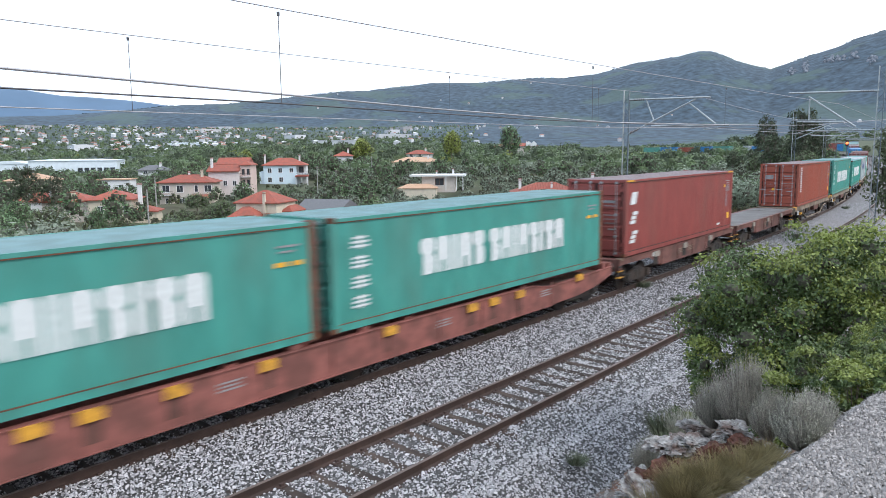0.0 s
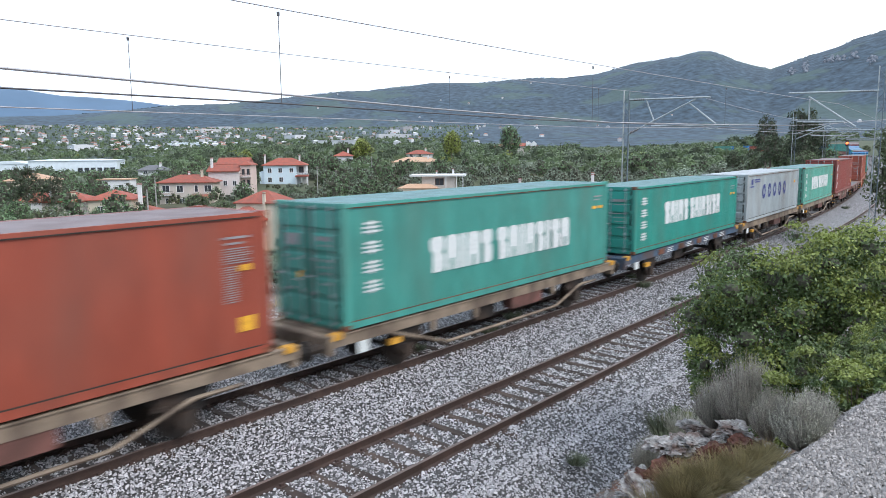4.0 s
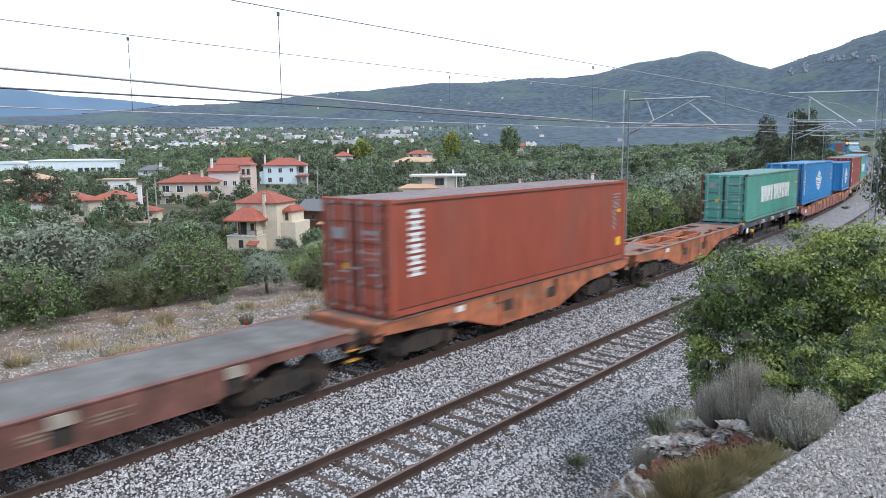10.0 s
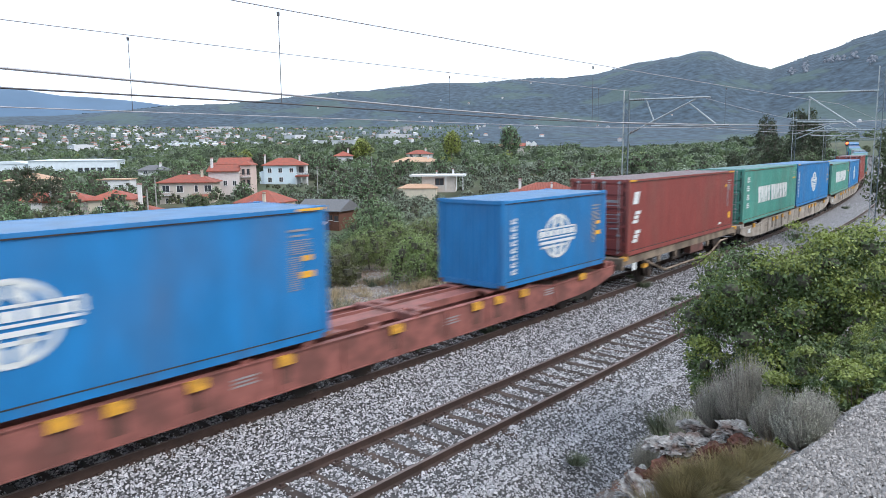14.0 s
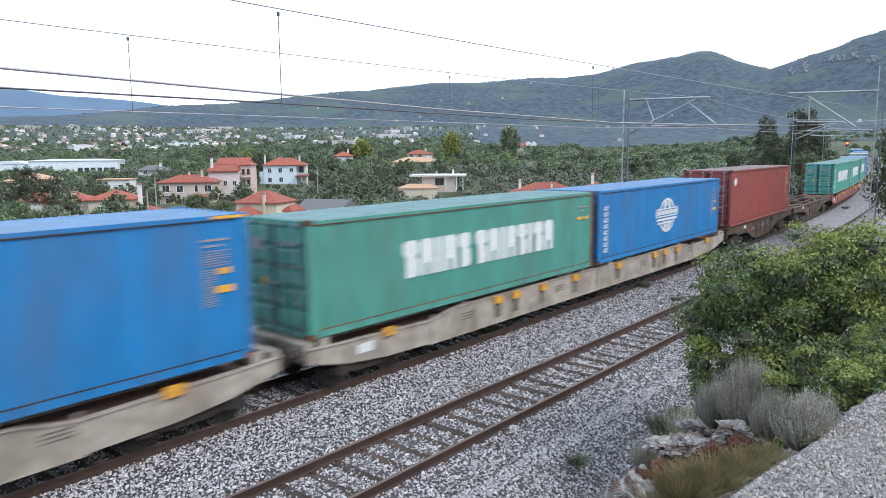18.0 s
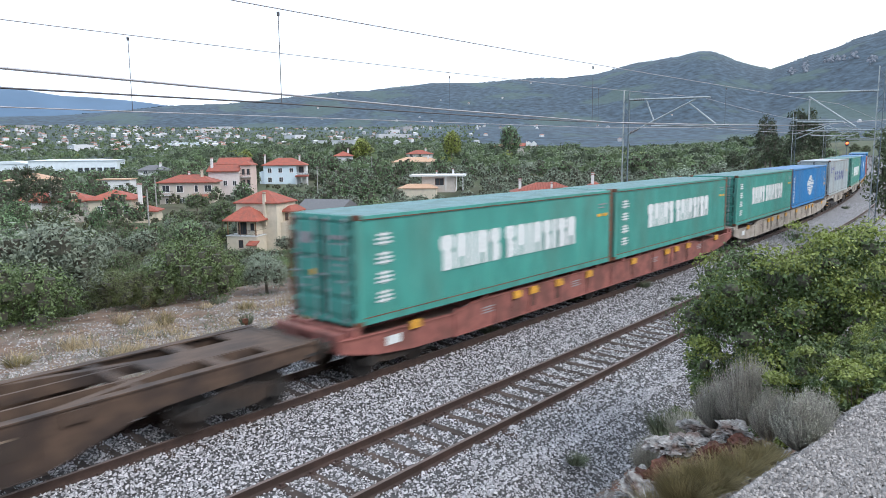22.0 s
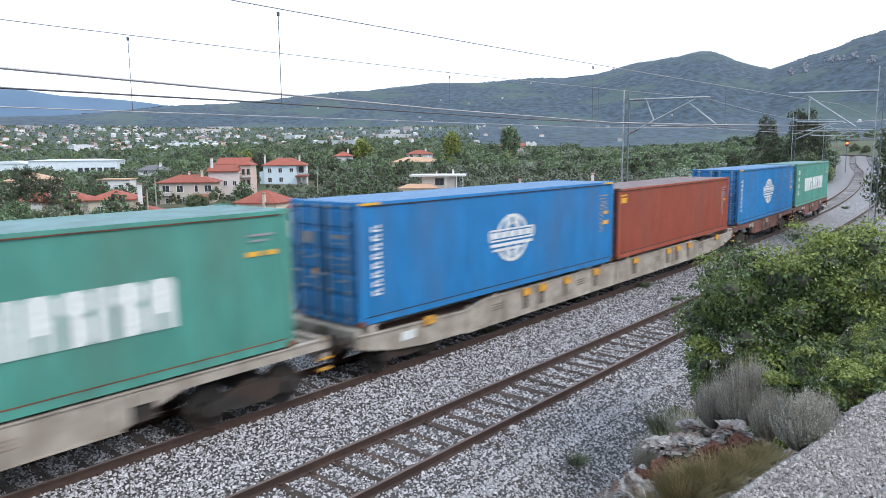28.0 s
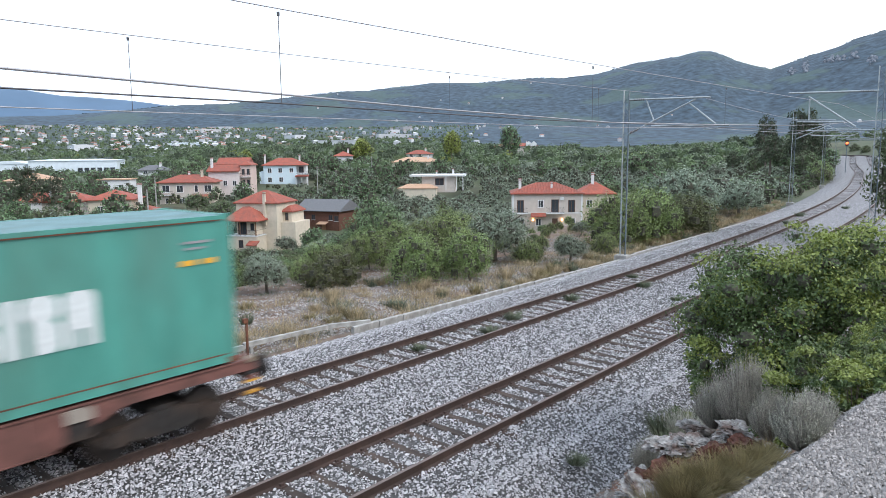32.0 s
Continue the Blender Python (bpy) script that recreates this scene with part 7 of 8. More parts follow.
def bush_at(x, y, rx, ry, h, blades, label, clumps=46, seed=3, lit=0.35, size=0.027, z=None, name="bush", mats=("mastic", "mastic_tip", "inner"), aspect=0.55):
    """A dense shrub of small leaves on forking stems."""
    rng = np.random.default_rng(seed)
    cs, rs = [], []
    bush = thing(name, label, "bush", at=pose(x, y, gz(x, y) if z is None else z))
    wood = Build()
    for i in range(clumps):
        a, q = rng.uniform(0, 6.28), rng.uniform(0.1, 1.0) ** 0.55
        cap = math.sqrt(max(0.0, 1 - q * q))
        e = Vector((math.cos(a) * rx * q, math.sin(a) * ry * q, h * (0.06 + 0.86 * rng.uniform(0.12 if q > 0.6 else 0.5, 1.0) * (0.35 + 0.65 * cap))))
        cs.append(tuple(e))
        rs.append(rng.uniform(0.07, 0.18) * (rx + ry) / 2 * 1.6)
        if i % 3 == 0:
            mid = e * 0.5 + Vector((0, 0, 0.06 * h))
            wood.tube((rng.normal(0, 0.05) * rx, rng.normal(0, 0.05) * ry, -0.3), mid, 0.02 * h, 0.011 * h, 5)
            wood.tube(mid, e, 0.011 * h, 0.004 * h, 5)
    part("stem", wood, "bark", bush)
    n = int(blades * (1 - lit))
    V, F = leaf_cloud(rng, cs, rs, n, size, aspect, 0.85, 0.0, 0.12)
    # cores are coloured dark to stand for shade inside the bush
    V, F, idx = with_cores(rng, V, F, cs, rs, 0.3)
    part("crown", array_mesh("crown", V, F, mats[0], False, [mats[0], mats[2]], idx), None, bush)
    # paler leaves on the upper sides only: light from above put into colour
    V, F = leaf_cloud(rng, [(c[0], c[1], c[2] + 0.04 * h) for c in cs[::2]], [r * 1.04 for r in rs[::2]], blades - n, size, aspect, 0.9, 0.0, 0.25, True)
    part("young_growth", array_mesh("young_growth", V, F, mats[1]), None, bush, "paler yellow-green upper leaves, coloured as if lit")
    return bush


def tuft(name, label, category, x, y, z, r, h, n, material, seed, width=0.004, droop=0.5, group=""):
    """Thin blades or twigs fanning out from a base."""
    rng = np.random.default_rng(seed)
    a = rng.uniform(0, 2 * np.pi, n)
    q = np.sqrt(rng.random(n))
    base = np.column_stack([np.cos(a) * q * r * 0.55, np.sin(a) * q * r * 0.55, np.full(n, -0.03)])
    L = h * rng.uniform(0.45, 1.05, n)
    lean = np.column_stack([np.cos(a) * q, np.sin(a) * q]) * r * 0.9 + rng.normal(0, 0.16 * r, (n, 2))
    tip = base + np.column_stack([lean * (0.6 + droop * rng.random((n, 1))), L])
    mid = base * 0.5 + tip * 0.5 + np.column_stack([rng.normal(0, 0.05 * r, (n, 2)), 0.1 * L])
    side = np.column_stack([-np.sin(a + 0.8), np.cos(a + 0.8), np.zeros(n)]) * width
    V = np.stack([base - side, base + side, mid + side * 0.8, mid - side * 0.8, tip + side * 0.25, tip - side * 0.25], 1).reshape(-1, 3)
    i = 6 * np.arange(n)[:, None]
    F = np.concatenate([i + np.array([0, 1, 2, 3]), i + np.array([3, 2, 4, 5])])
    ob = new(name, array_mesh(name, V, F, material))
    ob.matrix_basis = pose(x, y, z)
    return tagged(ob, label, category, group)


def twig_shrub(x, y, z, r, h, n, seed):
    """A domed dry shrub: fine twigs that fan out from its foot, with narrow grey leaves along their upper halves."""
    rng = np.random.default_rng(seed)
    ob = thing("dry_shrub", "domed grey shrub of fine dry upright twigs", "shrub", "dry shrubs", at=pose(x, y, z))
    a, q = rng.uniform(0, 2 * np.pi, n), np.sqrt(rng.random(n))
    lump = 0.86 + 0.14 * np.sin(a * 3 + seed) + rng.normal(0, 0.07, n)
    out = np.column_stack([np.cos(a) * q * r, np.sin(a) * q * r * 0.9, h * np.sqrt(np.maximum(0.04, 1 - 0.8 * q * q))]) * lump[:, None]
    base = np.column_stack([np.cos(a) * q * r * 0.3, np.sin(a) * q * r * 0.3, np.full(n, -0.04)])
    tip = base + (out - base) * rng.uniform(0.55, 1.05, (n, 1)) + rng.normal(0, 0.11 * r, (n, 3))
    mid = base * 0.45 + tip * 0.55 + np.column_stack([np.cos(a), np.sin(a), np.zeros(n)]) * (0.12 * r * q)[:, None]
    side = np.column_stack([-np.sin(a + 0.9), np.cos(a + 0.9), np.zeros(n)])
    w = 0.0016
    V = np.stack([base - side * w, base + side * w, mid + side * w, mid - side * w, tip + side * w * 0.4, tip - side * w * 0.4], 1).reshape(-1, 3)
    i = 6 * np.arange(n)[:, None]
    part("twig_dome", array_mesh("twig_dome", V, np.concatenate([i + np.array([0, 1, 2, 3]), i + np.array([3, 2, 4, 5])]), "dry_twig"), None, ob)
    m = 7 * n
    k, t = rng.integers(0, n, m), rng.uniform(0.1, 1.05, m)[:, None]
    P = mid[k] * (1 - t) + tip[k] * t
    d = (tip - mid)[k] / np.linalg.norm((tip - mid)[k], axis=1)[:, None] + 0.7 * rng.normal(size=(m, 3))
    d = d / np.linalg.norm(d, axis=1)[:, None] * rng.uniform(0.008, 0.02, (m, 1))
    e = np.cross(d, rng.normal(size=(m, 3)))
    e = e / np.linalg.norm(e, axis=1)[:, None] * 0.0022
    V = np.stack([P - e, P + e, P + d], 1).reshape(-1, 3)
    part("foliage", array_mesh("foliage", V, np.arange(3 * m).reshape(-1, 3), "sage_leaf"), None, ob, "narrow grey-green leaves")
    return ob


def boulder(x, y, z, r, seed, label, flat=0.7, material="rock"):
    rng = np.random.default_rng(seed)
    bm = bmesh.new()
    bmesh.ops.create_icosphere(bm, subdivisions=4, radius=r)
    for v in bm.verts:
        p = v.co / r
        k = 0.9 + 0.5 * noise.noise(p * 1.4 + Vector((seed, 0, 0))) - 0.45 * abs(noise.noise(p * 2.6 + Vector((0, seed, 0)))) + 0.25 * noise.noise(p * 5.5) - 0.2 * abs(noise.noise(p * 11))
        k += 0.26 * abs(noise.noise(p * 3.7 + Vector((seed, seed, 0)))) - 0.3 * abs(noise.noise(p * 14 + Vector((seed, 0, 0)))) - 0.2 * abs(noise.noise(p * 29))
        k = min(k, 1.0 + 0.1 * math.sin(seed + 9 * p.x))
        v.co = v.co * k
        v.co.z *= flat
        v.co.x *= 1.25
    me = bpy.data.meshes.new("rock")
    bm.to_mesh(me)
    bm.free()
    me.materials.append(M[material])
    ob = new("rock", me)
    ob.matrix_basis = pose(x, y, z, rng.uniform(-15, 15), rng.uniform(-15, 15), rng.uniform(0, 360))
    return tagged(ob, label, "rock", "rocks of the cutting")


def foreground_plants():
    bush_at(6.05, 11.3, 1.95, 1.75, 2.8, 60000, "large dense green mastic bush on the cutting slope", 120, 3, 0.34, 0.027, 1.3)
    bush_at(8.2, 11.0, 1.7, 1.6, 1.8, 30000, "second dense green mastic bush on the slope", 80, 5, 0.34, 0.026, 1.95)
    bush_at(4.75, 11.2, 0.75, 0.8, 1.9, 12000, "leafy green side growth of the big bush", 42, 6, 0.4, 0.024, 0.7)
    bush_at(5.3, 9.9, 1.0, 0.8, 1.2, 15000, "dark low front growth of the big bush", 50, 8, 0.2, 0.023, 1.3)
    bush_at(6.6, 9.3, 1.2, 0.8, 1.0, 13000, "dark low front growth of the big bush", 44, 9, 0.2, 0.023, 2.0)
    bush_at(3.3, 5.3, 0.75, 0.45, 0.42, 9000, "low bright green shrub at the terrace edge", 26, 11, 0.6, 0.013)
    for k, (x, y, z, r) in enumerate(((2.85, 4.9, 3.1, 0.24), (3.2, 5.25, 3.08, 0.3), (3.6, 5.6, 3.08, 0.34), (4.05, 5.95, 3.1, 0.36), (3.3, 5.8, 2.85, 0.4), (4.1, 6.6, 2.8, 0.5), (4.9, 7.4, 2.7, 0.6))):
        bush_at(x, y, r, r * 0.85, 0.16 + r * 0.7, int(22000 * r), "low bright green shrub under the big bush", 26, 340 + k, 0.55, 0.012, z)
    bush_at(2.75, 5.35, 0.3, 0.3, 0.36, 3200, "low bright green shrub at the terrace edge", 14, 12, 0.6, 0.013)
    bush_at(4.0, 10.4, 0.4, 0.4, 1.0, 6500, "leafy green growth beside the ballast", 18, 13, 0.5, 0.018, 0.75)
    for k, (x, y, z, r, h, n) in enumerate(((2.95, 6.50, 2.55, 0.36, 0.66, 5200), (2.72, 6.75, 2.45, 0.22, 0.5, 2400), (3.2, 7.4, 2.1, 0.26, 0.46, 1500), (2.2, 4.12, 3.38, 0.19, 0.3, 3600), (2.45, 4.45, 3.36, 0.15, 0.25, 1800), (2.62, 5.30, 2.93, 0.24, 0.4, 2000), (2.42, 7.9, 1.42, 0.24, 0.42, 1800))):
        twig_shrub(x, y, z, r, h, n, 300 + k)
    for k, (x, y, z, r) in enumerate(((2.98, 4.86, 3.36, 0.2), (3.35, 5.05, 3.38, 0.24), (3.15, 5.1, 3.3, 0.22), (3.7, 5.35, 3.38, 0.26))):
        bush_at(x, y, r, r * 0.85, 0.12 + r * 0.5, int(16000 * r), "low bright green shrub at the terrace edge", 26, 360 + k, 0.5, 0.012, z)
    G = "dry tufts by the terrace"
    for k, (x, y, z, r, h, n, m) in enumerate((
            (2.1, 4.35, 3.1, 0.14, 0.18, 500, "olive_grass"), (2.62, 4.8, 3.3, 0.1, 0.12, 300, "weed"),
            (3.4, 10.3, 0.85, 0.32, 0.42, 900, "weed"), (3.55, 9.9, 1.0, 0.3, 0.42, 800, "sage_leaf"), (2.9, 8.8, 1.2, 0.3, 0.3, 500, "weed"))):
        tuft("dry_shrub", "grey dry shrub with fine upright twigs" if m == "sage_leaf" else "low tuft of half-dry weed", "shrub", x, y, z, r, h, n, m, 40 + k, 0.0022 if m == "sage_leaf" else 0.003, 0.5, G)
    for k, (x, y, z, r, h, n) in enumerate(((1.2, 3.8, 3.08, 0.13, 0.15, 1500), (1.4, 3.88, 3.16, 0.15, 0.18, 2200), (1.6, 3.95, 3.2, 0.15, 0.17, 2200), (1.8, 4.02, 3.26, 0.13, 0.13, 1500), (1.5, 4.1, 3.04, 0.17, 0.18, 1900), (1.95, 4.1, 3.3, 0.1, 0.1, 800))):
        tuft("grass_tuft", "tuft of fine half-dry brownish grass", "grass", x, y, z, r, h, n, "olive_grass", 60 + k, 0.0016, 0.9, "grass tufts")
    for k, (x, y, z, r) in enumerate(((2.3, 7.35, 1.55, 0.3), (2.5, 6.9, 1.95, 0.3), (2.74, 7.0, 2.15, 0.24), (2.68, 6.2, 2.45, 0.22), (2.75, 7.85, 1.75, 0.2), (2.1, 7.0, 1.45, 0.26), (2.4, 6.45, 2.15, 0.2), (2.95, 7.6, 1.95, 0.17), (2.2, 6.5, 1.75, 0.22), (2.0, 6.1, 1.8, 0.25), (2.6, 6.6, 2.2, 0.14), (2.35, 6.75, 2.0, 0.12), (1.7, 6.6, 1.35, 0.24), (2.5, 7.3, 1.8, 0.15), (2.62, 7.25, 1.95, 0.1), (2.25, 6.85, 1.85, 0.12), (2.45, 6.2, 2.3, 0.1), (2.85, 6.85, 2.25, 0.11), (2.15, 6.3, 1.95, 0.11), (1.85, 6.3, 1.65, 0.13), (2.55, 7.6, 1.7, 0.12))):
        boulder(x, y, z, r, k + 2, "rough grey limestone rock in red earth", 0.62)
    for k, (x, y, z, r) in enumerate(((2.54, 6.90, 2.37, 0.13), (2.86, 7.10, 2.41, 0.14), (2.24, 6.40, 2.36, 0.20), (2.08, 6.50, 2.35, 0.14), (2.39, 6.30, 2.43, 0.16), (2.70, 6.20, 2.62, 0.17), (1.78, 5.80, 2.17, 0.24), (1.66, 6.00, 2.05, 0.15), (2.59, 6.20, 2.53, 0.10))):
        boulder(x, y, z, r, k + 40, "flat grey limestone slab on the red earth ledge", 0.4)
    for k, (x, y, z, r) in enumerate(((2.08, 6.20, 2.16, 0.28), (2.22, 6.10, 2.28, 0.22), (2.67, 6.00, 2.54, 0.20), (2.46, 6.00, 2.45, 0.22), (2.17, 5.60, 2.38, 0.26), (1.95, 6.30, 2.07, 0.20))):
        boulder(x, y, z - 0.05, r, k + 60, "crumbling lump of red earth under the rocks", 0.75, "red_earth")
    # weeds growing in the ballast
    for k, (s, u, r) in enumerate(((-1.0, 0.1, 0.22), (1.7, -0.35, 0.3), (3.6, 0.1, 0.34), (7.4, 0.1, 0.3), (11.2, -1.0, 0.34), (13.0, 0.3, 0.22), (12.3, -2.9, 0.26), (16.2, -2.4, 0.42), (20.5, 0.2, 0.25), (24.0, -1.4, 0.3), (40.0, 0.1, 0.3), (46.5, 0.4, 0.45), (2.0, -7.3, 0.25), (-1.0, -7.9, 0.3), (-4.5, -7.0, 0.2), (56.0, -1.7, 0.35), (9.6, -3.0, 0.22))):
        x, y, _ = line_at(s, u)
        tuft("weed", "grey-green weed growing through the ballast", "weed", float(x), float(y), float(grade(s)) - 0.16, r, r * 0.85, 260, "weed", 80 + k, 0.008, 0.7, "ballast weeds")


foreground_plants()


def bank_plants():
    """Bushes, dry grass and saplings on the bank below the far track."""
    rnd = random.Random(19)
    spots, joined = [], {}
    n = 0
    for i in range(7000):
        s, u = rnd.uniform(-22, 175), 5.4 + 21 * rnd.random() ** 1.1
        edge = float(np.interp(s, [-22, 0, 4, 6, 9, 13, 45, 175], [18.4, 17.0, 14.5, 10.5, 7.6, 6.3, 5.9, 5.6]))
        if u < edge or any((s - a) ** 2 + (u - b) ** 2 < 3.6 for a, b in spots):
            continue
        x, y, _ = line_at(s, u)
        x, y = float(x), float(y)
        if abs(math.degrees(math.atan2(x, y))) > 34:
            continue
        d = math.hypot(x, y)
        sap = 5 < s < 60
        kind = rnd.choice(["bright", "bright", "bright", "shrub", "olive"] if sap else ["shrub"] * 7 + ["olive"])
        z = gz(x, y)
        sc = rnd.uniform(0.75, 1.15) * (1.3 if s < 2 and u < 23 else (1.3 if 12 < s < 60 and u < 11 else 1.0))
        if s > 60:
            sc *= 0.75
        H = {"olive": 3.9, "shrub": 3.0, "bright": 3.4}[kind]
        while sc > 0.35 and not clear_view(x, y, z + H * sc):
            sc *= 0.85
        spots.append((s, u))
        n += 1
        if n > 330:
            break
        if s > 52:
            joined.setdefault(kind, []).append((x, y, z - 0.4 * sc, sc, rnd.uniform(0, 360), rnd.randrange(4)))
            continue
        label = {"olive": "grey-green wild olive on the bank", "shrub": "dense dark green mastic shrub on the bank", "bright": "fresh green leafy shrub on the bank"}[kind]
        plant(kind, rnd.randrange(4), x, y, sc, rnd.uniform(0, 360), "olive_tree" if kind == "olive" else "bush", label, "tree" if kind == "olive" else "bush", "bank shrubs", z - 0.5 * sc)
    join_trees(joined, "bank_scrub", "green scrub along the bank further down the line")
    for k in range(190):
        s, u = rnd.uniform(-16, 60), 5.4 + abs(rnd.gauss(0, 4.6))
        if s > 10:
            u = 4.9 + abs(rnd.gauss(0, 0.9))
        x, y, _ = line_at(s, u)
        m = rnd.choice(["straw", "straw", "weed", "olive_grass"])
        tuft("grass_tuft", "tall tuft of dry straw-coloured grass" if m == "straw" else "tuft of grey-green weeds on the bank", "grass", float(x), float(y), gz(float(x), float(y)), rnd.uniform(0.22, 0.5), rnd.uniform(0.22, 0.6), 170, m, 200 + k, 0.008, 0.6, "bank grasses")


bank_plants()


def line_end_trees():
    """Scrub and trees that close in on the line where it climbs out of sight."""
    rnd = random.Random(41)
    for k in range(95):
        s = rnd.uniform(150, 255) if k < 55 else rnd.uniform(238, 300)
        u = rnd.choice([rnd.uniform(6.5, 34), rnd.uniform(6.5, 16), -rnd.uniform(10.5, 26)]) if k < 55 else -rnd.uniform(10.5, 34)
        x, y, _ = line_at(s, u)
        kind = rnd.choice(["dark", "dark", "shrub", "olive", "pine"] if abs(u) > 9 else ["shrub", "bright"])
        plant(kind, rnd.randrange(4), float(x), float(y), rnd.uniform(0.7, 1.0) * (1.0 if kind != "shrub" else 1.2), rnd.uniform(0, 360), "bush" if kind in ("shrub", "bright") else "tree", "dark green scrub beside the climbing line" if kind in ("shrub", "bright") else "dark tree beside the climbing line", "bush" if kind in ("shrub", "bright") else "tree", "trees along the bend", float(grade(s)) - 0.9 - max(0.0, abs(u) - 10) * 0.12)


line_end_trees()


def garden_scrub():
    """Low hedges and garden bushes round the lane and the tall house."""
    rnd = random.Random(23)
    spots = []
    for k in range(1500):
        az, d = rnd.uniform(-28, -4), rnd.uniform(88, 126)
        x, y = d * math.sin(radians(az)), d * math.cos(radians(az))
        if not free(x, y) or any((x - a) ** 2 + (y - b) ** 2 < 6.5 for a, b in spots):
            continue
        kind = rnd.choice(["shrub", "shrub", "olive", "dark"])
        sc, z = rnd.uniform(0.6, 1.0), gz(x, y)
        H = {"shrub": 3.0, "olive": 3.9, "dark": 6.5}[kind]
        while sc > 0.22 and not clear_view(x, y, z + H * sc - 0.6):
            sc *= 0.85
        spots.append((x, y))
        plant(kind, rnd.randrange(4), x, y, sc, rnd.uniform(0, 360), "tree" if kind == "dark" else ("olive_tree" if kind == "olive" else "bush"), "low green garden bush below the village houses" if kind == "shrub" else "small garden tree below the village houses", "bush" if kind == "shrub" else "tree", "garden plants", z)
        if len(spots) > 130:
            break
    for k in range(11):
        az = -13.3 + 0.4 * k
        x, y = 117.5 * math.sin(radians(az)), 117.5 * math.cos(radians(az))
        t = plant("dark", k % 4, x, y, 0.3, 40 * k, "hedge_plant", "dark clipped conifer of a garden hedge", "hedge", "garden hedge")
        t.scale = (0.3, 0.3, 0.42)


garden_scrub()


def tall_trees():
    """Single trees that stand out over the groves."""
    for kind, v, x, y, top, w, name, label in (
            ("pine", 0, 66.5, 130, 15.0, 1.35, "pine_tree", "tall dark pine beside the bend of the line"), ("pine", 1, 71.5, 136, 13.0, 1.2, "pine_tree", "tall dark pine beside the bend of the line"),
            ("pine", 2, 61.0, 131, 9.5, 1.1, "pine_tree", "dark pine behind the olive grove"), ("pine", 3, 79.0, 172, 15.0, 1.2, "pine_tree", "dark pine further along the line"), ("pine", 1, 86.0, 170, 10.5, 1.2, "pine_tree", "dark pine further along the line"),
            ("dark", 0, 64.6, 125.3, 5.5, 1.1, "tree", "leafy green tree beside the track bend"), ("bright", 0, 63.3, 118, 3.6, 1.4, "bush", "bright green bush beside the track"), ("bright", 1, 60.5, 112, 2.8, 1.3, "bush", "bright green bush beside the track"), ("bright", 2, 65.5, 121.5, 3.6, 1.4, "bush", "bright green bush beside the track"),
            ("dark", 1, 90.0, 165, 6.0, 1.4, "tree", "dark tree beyond the signal"), ("dark", 2, 96.5, 187.8, 9.0, 1.6, "tree", "dark tree beyond the signal"), ("dark", 3, 103.0, 201.5, 9.0, 1.7, "tree", "dark tree beyond the signal"), ("dark", 1, 106.0, 210.0, 10.0, 1.7, "tree", "dark tree closing the view along the line"), ("dark", 0, 136.0, 203.0, 10.0, 1.7, "tree", "dark tree closing the view along the line"),
            ("dark", 2, 132, 208, 9.0, 1.7, "tree", "dark tree closing the view along the line"), ("dark", 3, 26.5, 39.5, 8.5, 0.9, "tree", "dark tree on the hillside above the near track"),
            ("lime", 0, -34.0, 300, 12.5, 2.0, "tree", "tall yellow-green broadleaf tree in the village"), ("dark", 1, -42.0, 300, 11.5, 2.0, "tree", "tall dark broadleaf tree in the village"), ("lime", 1, 4.3, 305, 15.5, 1.9, "tree", "tall yellow-green tree over the groves"), ("dark", 2, 32, 332, 20.0, 2.2, "tree", "tall grey-green tree behind the villa"),
            ("dark", 0, -67.0, 420, 17.0, 0.7, "cypress_tree", "slim dark cypress in the village"), ("dark", 3, -70.5, 425, 14.5, 0.6, "cypress_tree", "slim dark cypress in the village"), ("dark", 2, -40.0, 410, 14.0, 0.7, "cypress_tree", "slim dark cypress in the village"),
            ("pine", 0, -88.0, 148, 5.4, 1.4, "pine_tree", "spreading dark pine beside the low house"), ("pine", 3, -83.0, 150, 2.5, 1.2, "pine_tree", "spreading dark pine beside the low house"), ("dark", 1, -70.0, 126, -4.2, 1.2, "tree", "bright green garden tree before the low house"), ("dark", 2, -63.5, 128, -3.4, 0.6, "cypress_tree", "dark conical garden tree"), ("dark", 0, -58.0, 126, -5.4, 0.9, "tree", "dark garden tree by the lane"),
            ("lime", 2, -78.0, 255, 3.6, 1.5, "tree", "round yellow-green tree beside the lane"), ("pine", 1, -62.0, 240, 7.5, 1.7, "pine_tree", "dark pine behind the broad house"), ("pine", 2, -72.0, 245, 6.5, 1.8, "pine_tree", "dark pine behind the broad house"), ("dark", 3, -45.0, 142, -3.2, 1.2, "tree", "blue-green conifer beside the tall house"), ("pine", 0, -46.8, 122, -6.4, 0.62, "pine_tree", "narrow dark conifer by the lane"), ("pine", 2, -44.5, 125, -6.8, 0.8, "pine_tree", "dark conifer beside the tall house"), ("dark", 1, -52.0, 140, -5.0, 1.0, "tree", "green garden tree behind the lane"), ("dark", 3, -48.5, 147, -4.6, 1.2, "tree", "green garden tree behind the lane"), ("dark", 2, -58.0, 165, -3.0, 1.2, "tree", "green garden tree before the broad house"), ("lime", 3, -84.0, 300, 8.0, 1.6, "tree", "round yellow-green tree in the village")):
        z = gz(x, y)
        H = {"pine": 9.0, "dark": 6.5, "bright": 3.2, "lime": 6.0}[kind]
        k = max(0.3, (top - z) / (H * 1.02))
        t = plant(kind, v, x, y, w, 40 * v + x, name, label, "tree" if name != "bush" else "bush", "", z)
        t.scale = (w, w, k)


tall_trees()

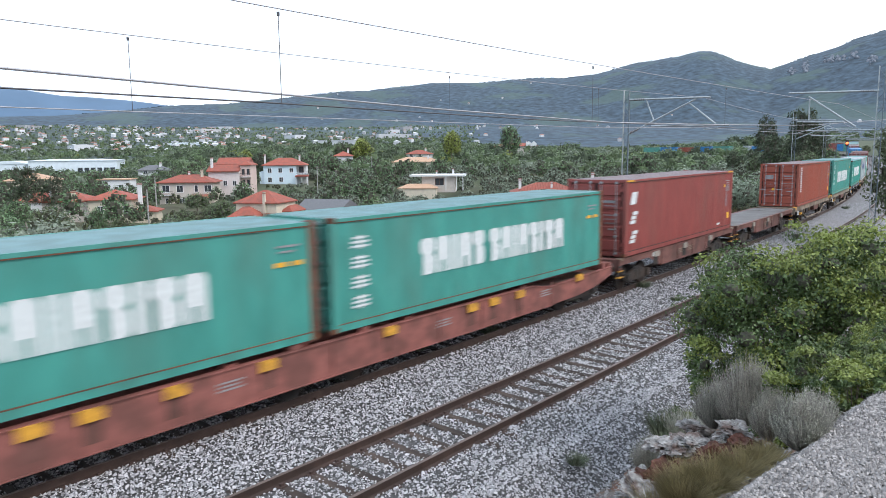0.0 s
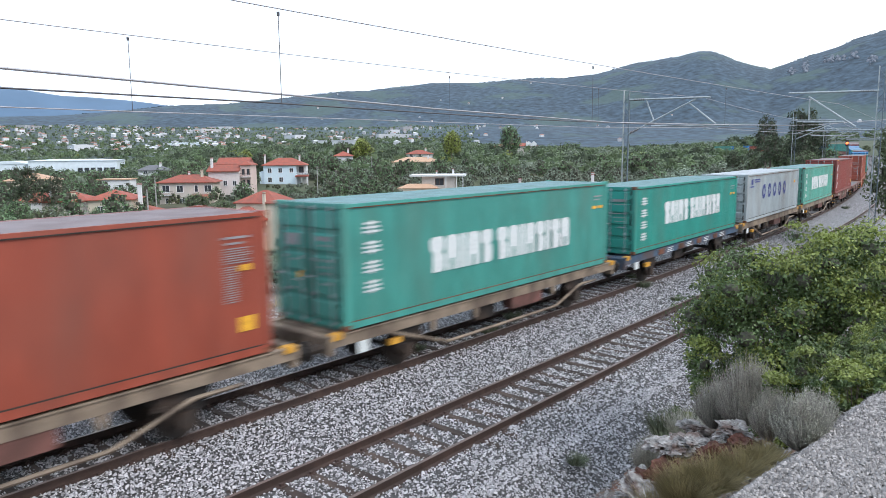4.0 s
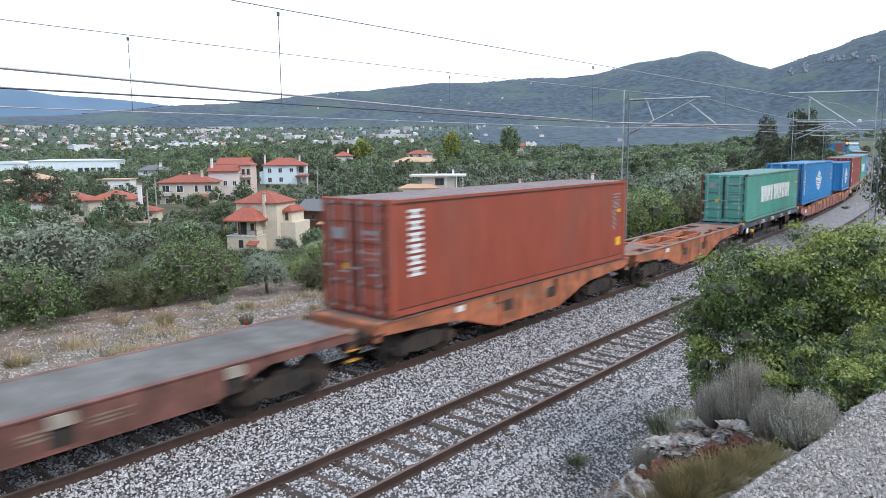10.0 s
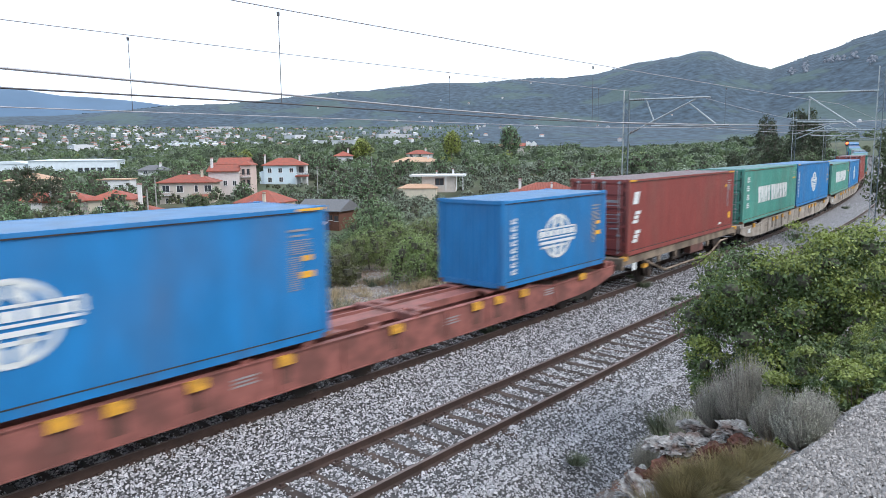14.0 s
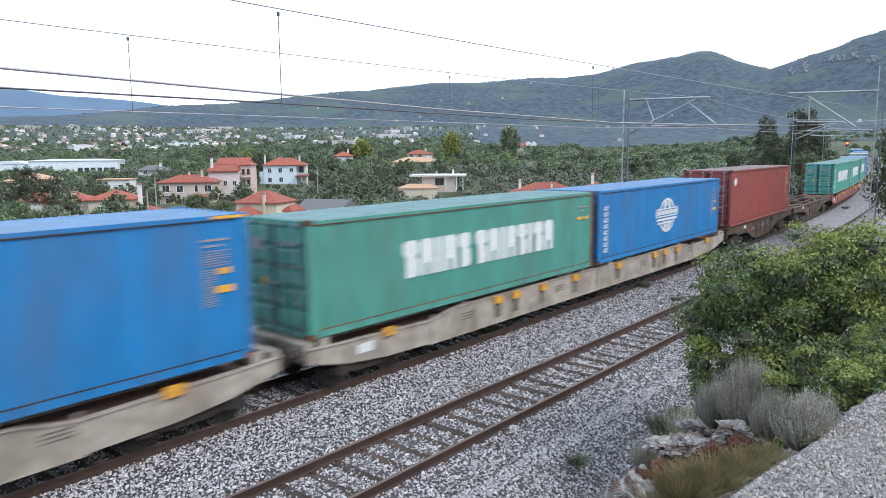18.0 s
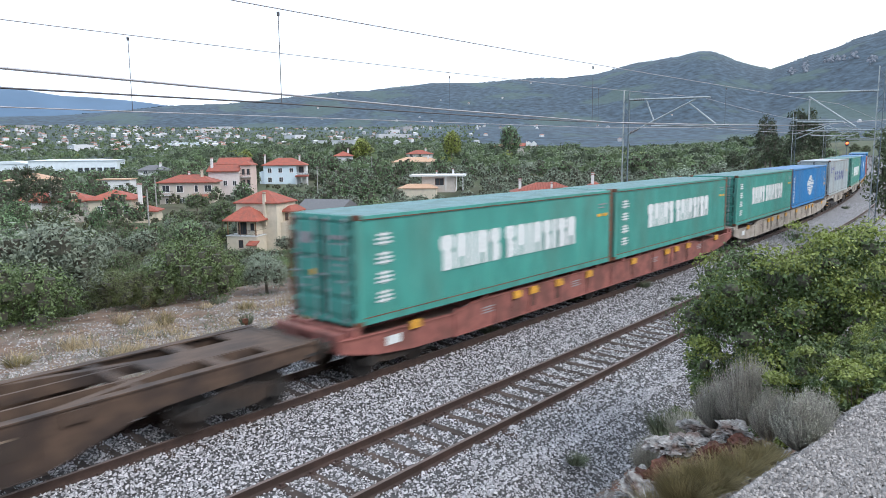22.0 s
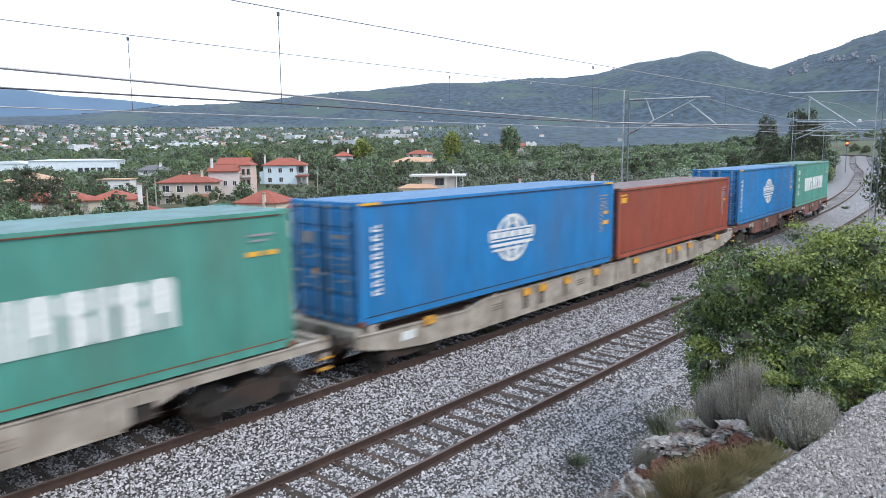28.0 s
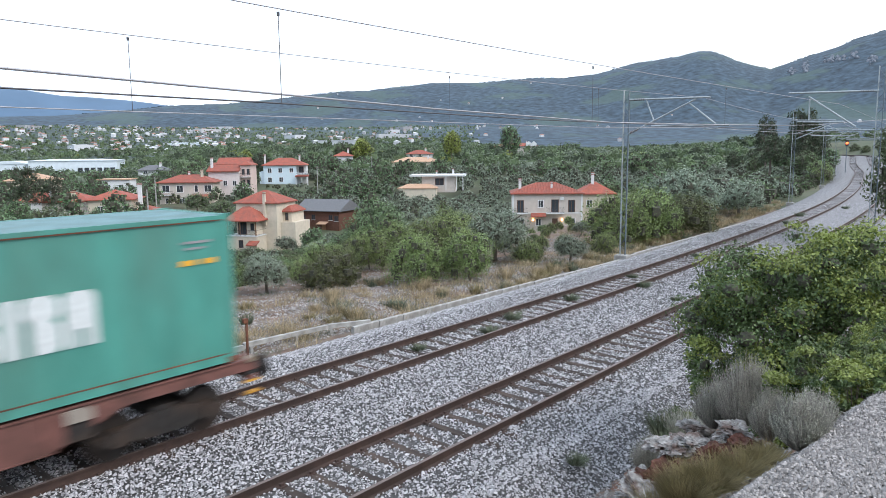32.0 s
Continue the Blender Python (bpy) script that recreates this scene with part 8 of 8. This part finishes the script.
def village_lane():
    """The paved lane below the houses, its poles and a parked car."""
    b = Build()
    pts = [(-60.5, 117, -10.2), (-55.5, 120.5, -10.4), (-50.0, 126.0, -10.6), (-45.5, 133.0, -10.6)]
    for (x0, y0, z0), (x1, y1, z1) in zip(pts, pts[1:]):
        b.add([(x0, y0, z0), (x1, y1, z1), (x1 - 2.6, y1 + 3.4, z1 + 0.25), (x0 - 2.6, y0 + 3.4, z0 + 0.25), (x0, y0, z0 - 2), (x1, y1, z1 - 2), (x1 - 2.6, y1 + 3.4, z1 - 2), (x0 - 2.6, y0 + 3.4, z0 - 2)], [(0, 1, 2, 3), (4, 7, 6, 5), (0, 4, 5, 1), (2, 6, 7, 3), (1, 5, 6, 2), (0, 3, 7, 4)])
    lane = part("lane", b, "asphalt_red", None)
    tagged(lane, "reddish paved village lane on a low wall", "lane", kind="structure")
    for x, y, z, h in ((-53.8, 127.5, -11.0, 10.2), (-35.6, 200, -6.5, 8.5), (-31.0, 205, -6.5, 7.5), (-65.5, 160, -9.0, 9.5), (-24.0, 240, -4.5, 9.0)):
        p = thing("utility_pole", "pale wooden utility pole beside the village lane", "utility pole", "utility poles", at=pose(x, y, z, 0, 0, 20))
        part("pole", Build().tube((0, 0, -1), (0, 0, h), 0.17, 0.11, 8), "concrete", p)
        part("crossarm", Build().box(-0.7, 0.7, -0.06, 0.06, h - 0.5, h - 0.38), "bark", p)
        for q in (-0.55, 0.0, 0.55):
            part("insulator", Build().tube((q, 0, h - 0.38), (q, 0, h - 0.18), 0.06, 0.04, 6), "insulator", p)
    car = thing("car", "white hatchback car parked on the village lane", "car", at=pose(-56.6, 120.6, -10.25, 0, 0, 40))
    part("body", Build().prism([(-2.0, 0.25), (2.0, 0.25), (2.05, 0.6), (1.9, 0.85), (0.95, 0.95), (-1.9, 0.98), (-2.05, 0.6)], -0.85, 0.85), "car_white", car)
    part("cabin", Build().prism([(-1.75, 0.96), (0.95, 0.94), (0.35, 1.42), (-1.35, 1.45)], -0.76, 0.76), "glass", car, "dark glazed cabin")
    part("roof", Build().prism([(-1.38, 1.42), (0.36, 1.4), (0.2, 1.49), (-1.2, 1.5)], -0.74, 0.74), "car_white", car)
    for x in (-1.25, 1.3):
        for y in (-0.86, 0.72):
            part("wheel", Build().tube((x, y, 0.31), (x, y + 0.14, 0.31), 0.31, n=14), "rubber", car)


village_lane()


def bank_grass():
    """Dry grass and low weeds all over the bank beyond the tracks."""
    rng = np.random.default_rng(77)
    for material, count, label in (("straw", 36000, "thin dry grass over the rubble bank"), ("weed", 24000, "low grey-green weeds over the rubble bank")):
        k = rng.integers(0, 420, count)
        cs, cu = rng.uniform(-16, 70, 420), 4.7 + np.abs(rng.normal(0, 4.8, 420))
        s, u = cs[k] + rng.normal(0, 0.35, count), np.maximum(4.6, cu[k] + rng.normal(0, 0.3, count))
        x, y, _ = line_at(s, u)
        z = ground_z(x, y)
        h = rng.uniform(0.12, 0.5, count) * (1.0 if material == "straw" else 0.6)
        a = rng.uniform(0, 6.28, count)
        w = 0.010
        tip = np.column_stack([x + rng.normal(0, 0.14, count), y + rng.normal(0, 0.14, count), z + h])
        V = np.stack([np.column_stack([x - w * np.cos(a), y - w * np.sin(a), z - 0.02]), np.column_stack([x + w * np.cos(a), y + w * np.sin(a), z - 0.02]), tip], 1).reshape(-1, 3)
        ob = new("bank_grass", array_mesh("bank_grass", V, np.arange(3 * count).reshape(-1, 3), material))
        tagged(ob, label, "grass", kind="stuff")


bank_grass()

FAR_TRACK = track("railway_track_1", "far railway track of rusty rails on dark sleepers", 0.0, 4)
NEAR_TRACK = track("railway_track_2", "near railway track of rusty rails on dark sleepers", -SPACING, 5)
ballast_bed()
scatter_stones("ballast_stones", "loose grey and white crushed ballast stones", "stones", 215000, ballast_place, 0.0198, 1, "ballast")
scatter_stones("path_gravel", "pale crushed gravel on the terrace", "path_stones", 150000, path_place, 0.0078, 2)
scatter_stones("slope_rubble", "grey and reddish rubble on the cutting slope", "path_stones", 22000, slope_place, 0.026, 6)
scatter_stones("bank_rubble", "pale rubble on the bank beyond the tracks", "path_stones", 44000, bank_place, 0.036, 5)
sleepers(FAR_TRACK[0], 0.0, FAR_TRACK[1])
sleepers(NEAR_TRACK[0], -SPACING, NEAR_TRACK[1])


def motions():
    for ob, mid, length, z in MOVING:
        walk(ob, [(0.8 * i, place_at(0.8 * i, mid, length, z)) for i in range(41)])


motions()
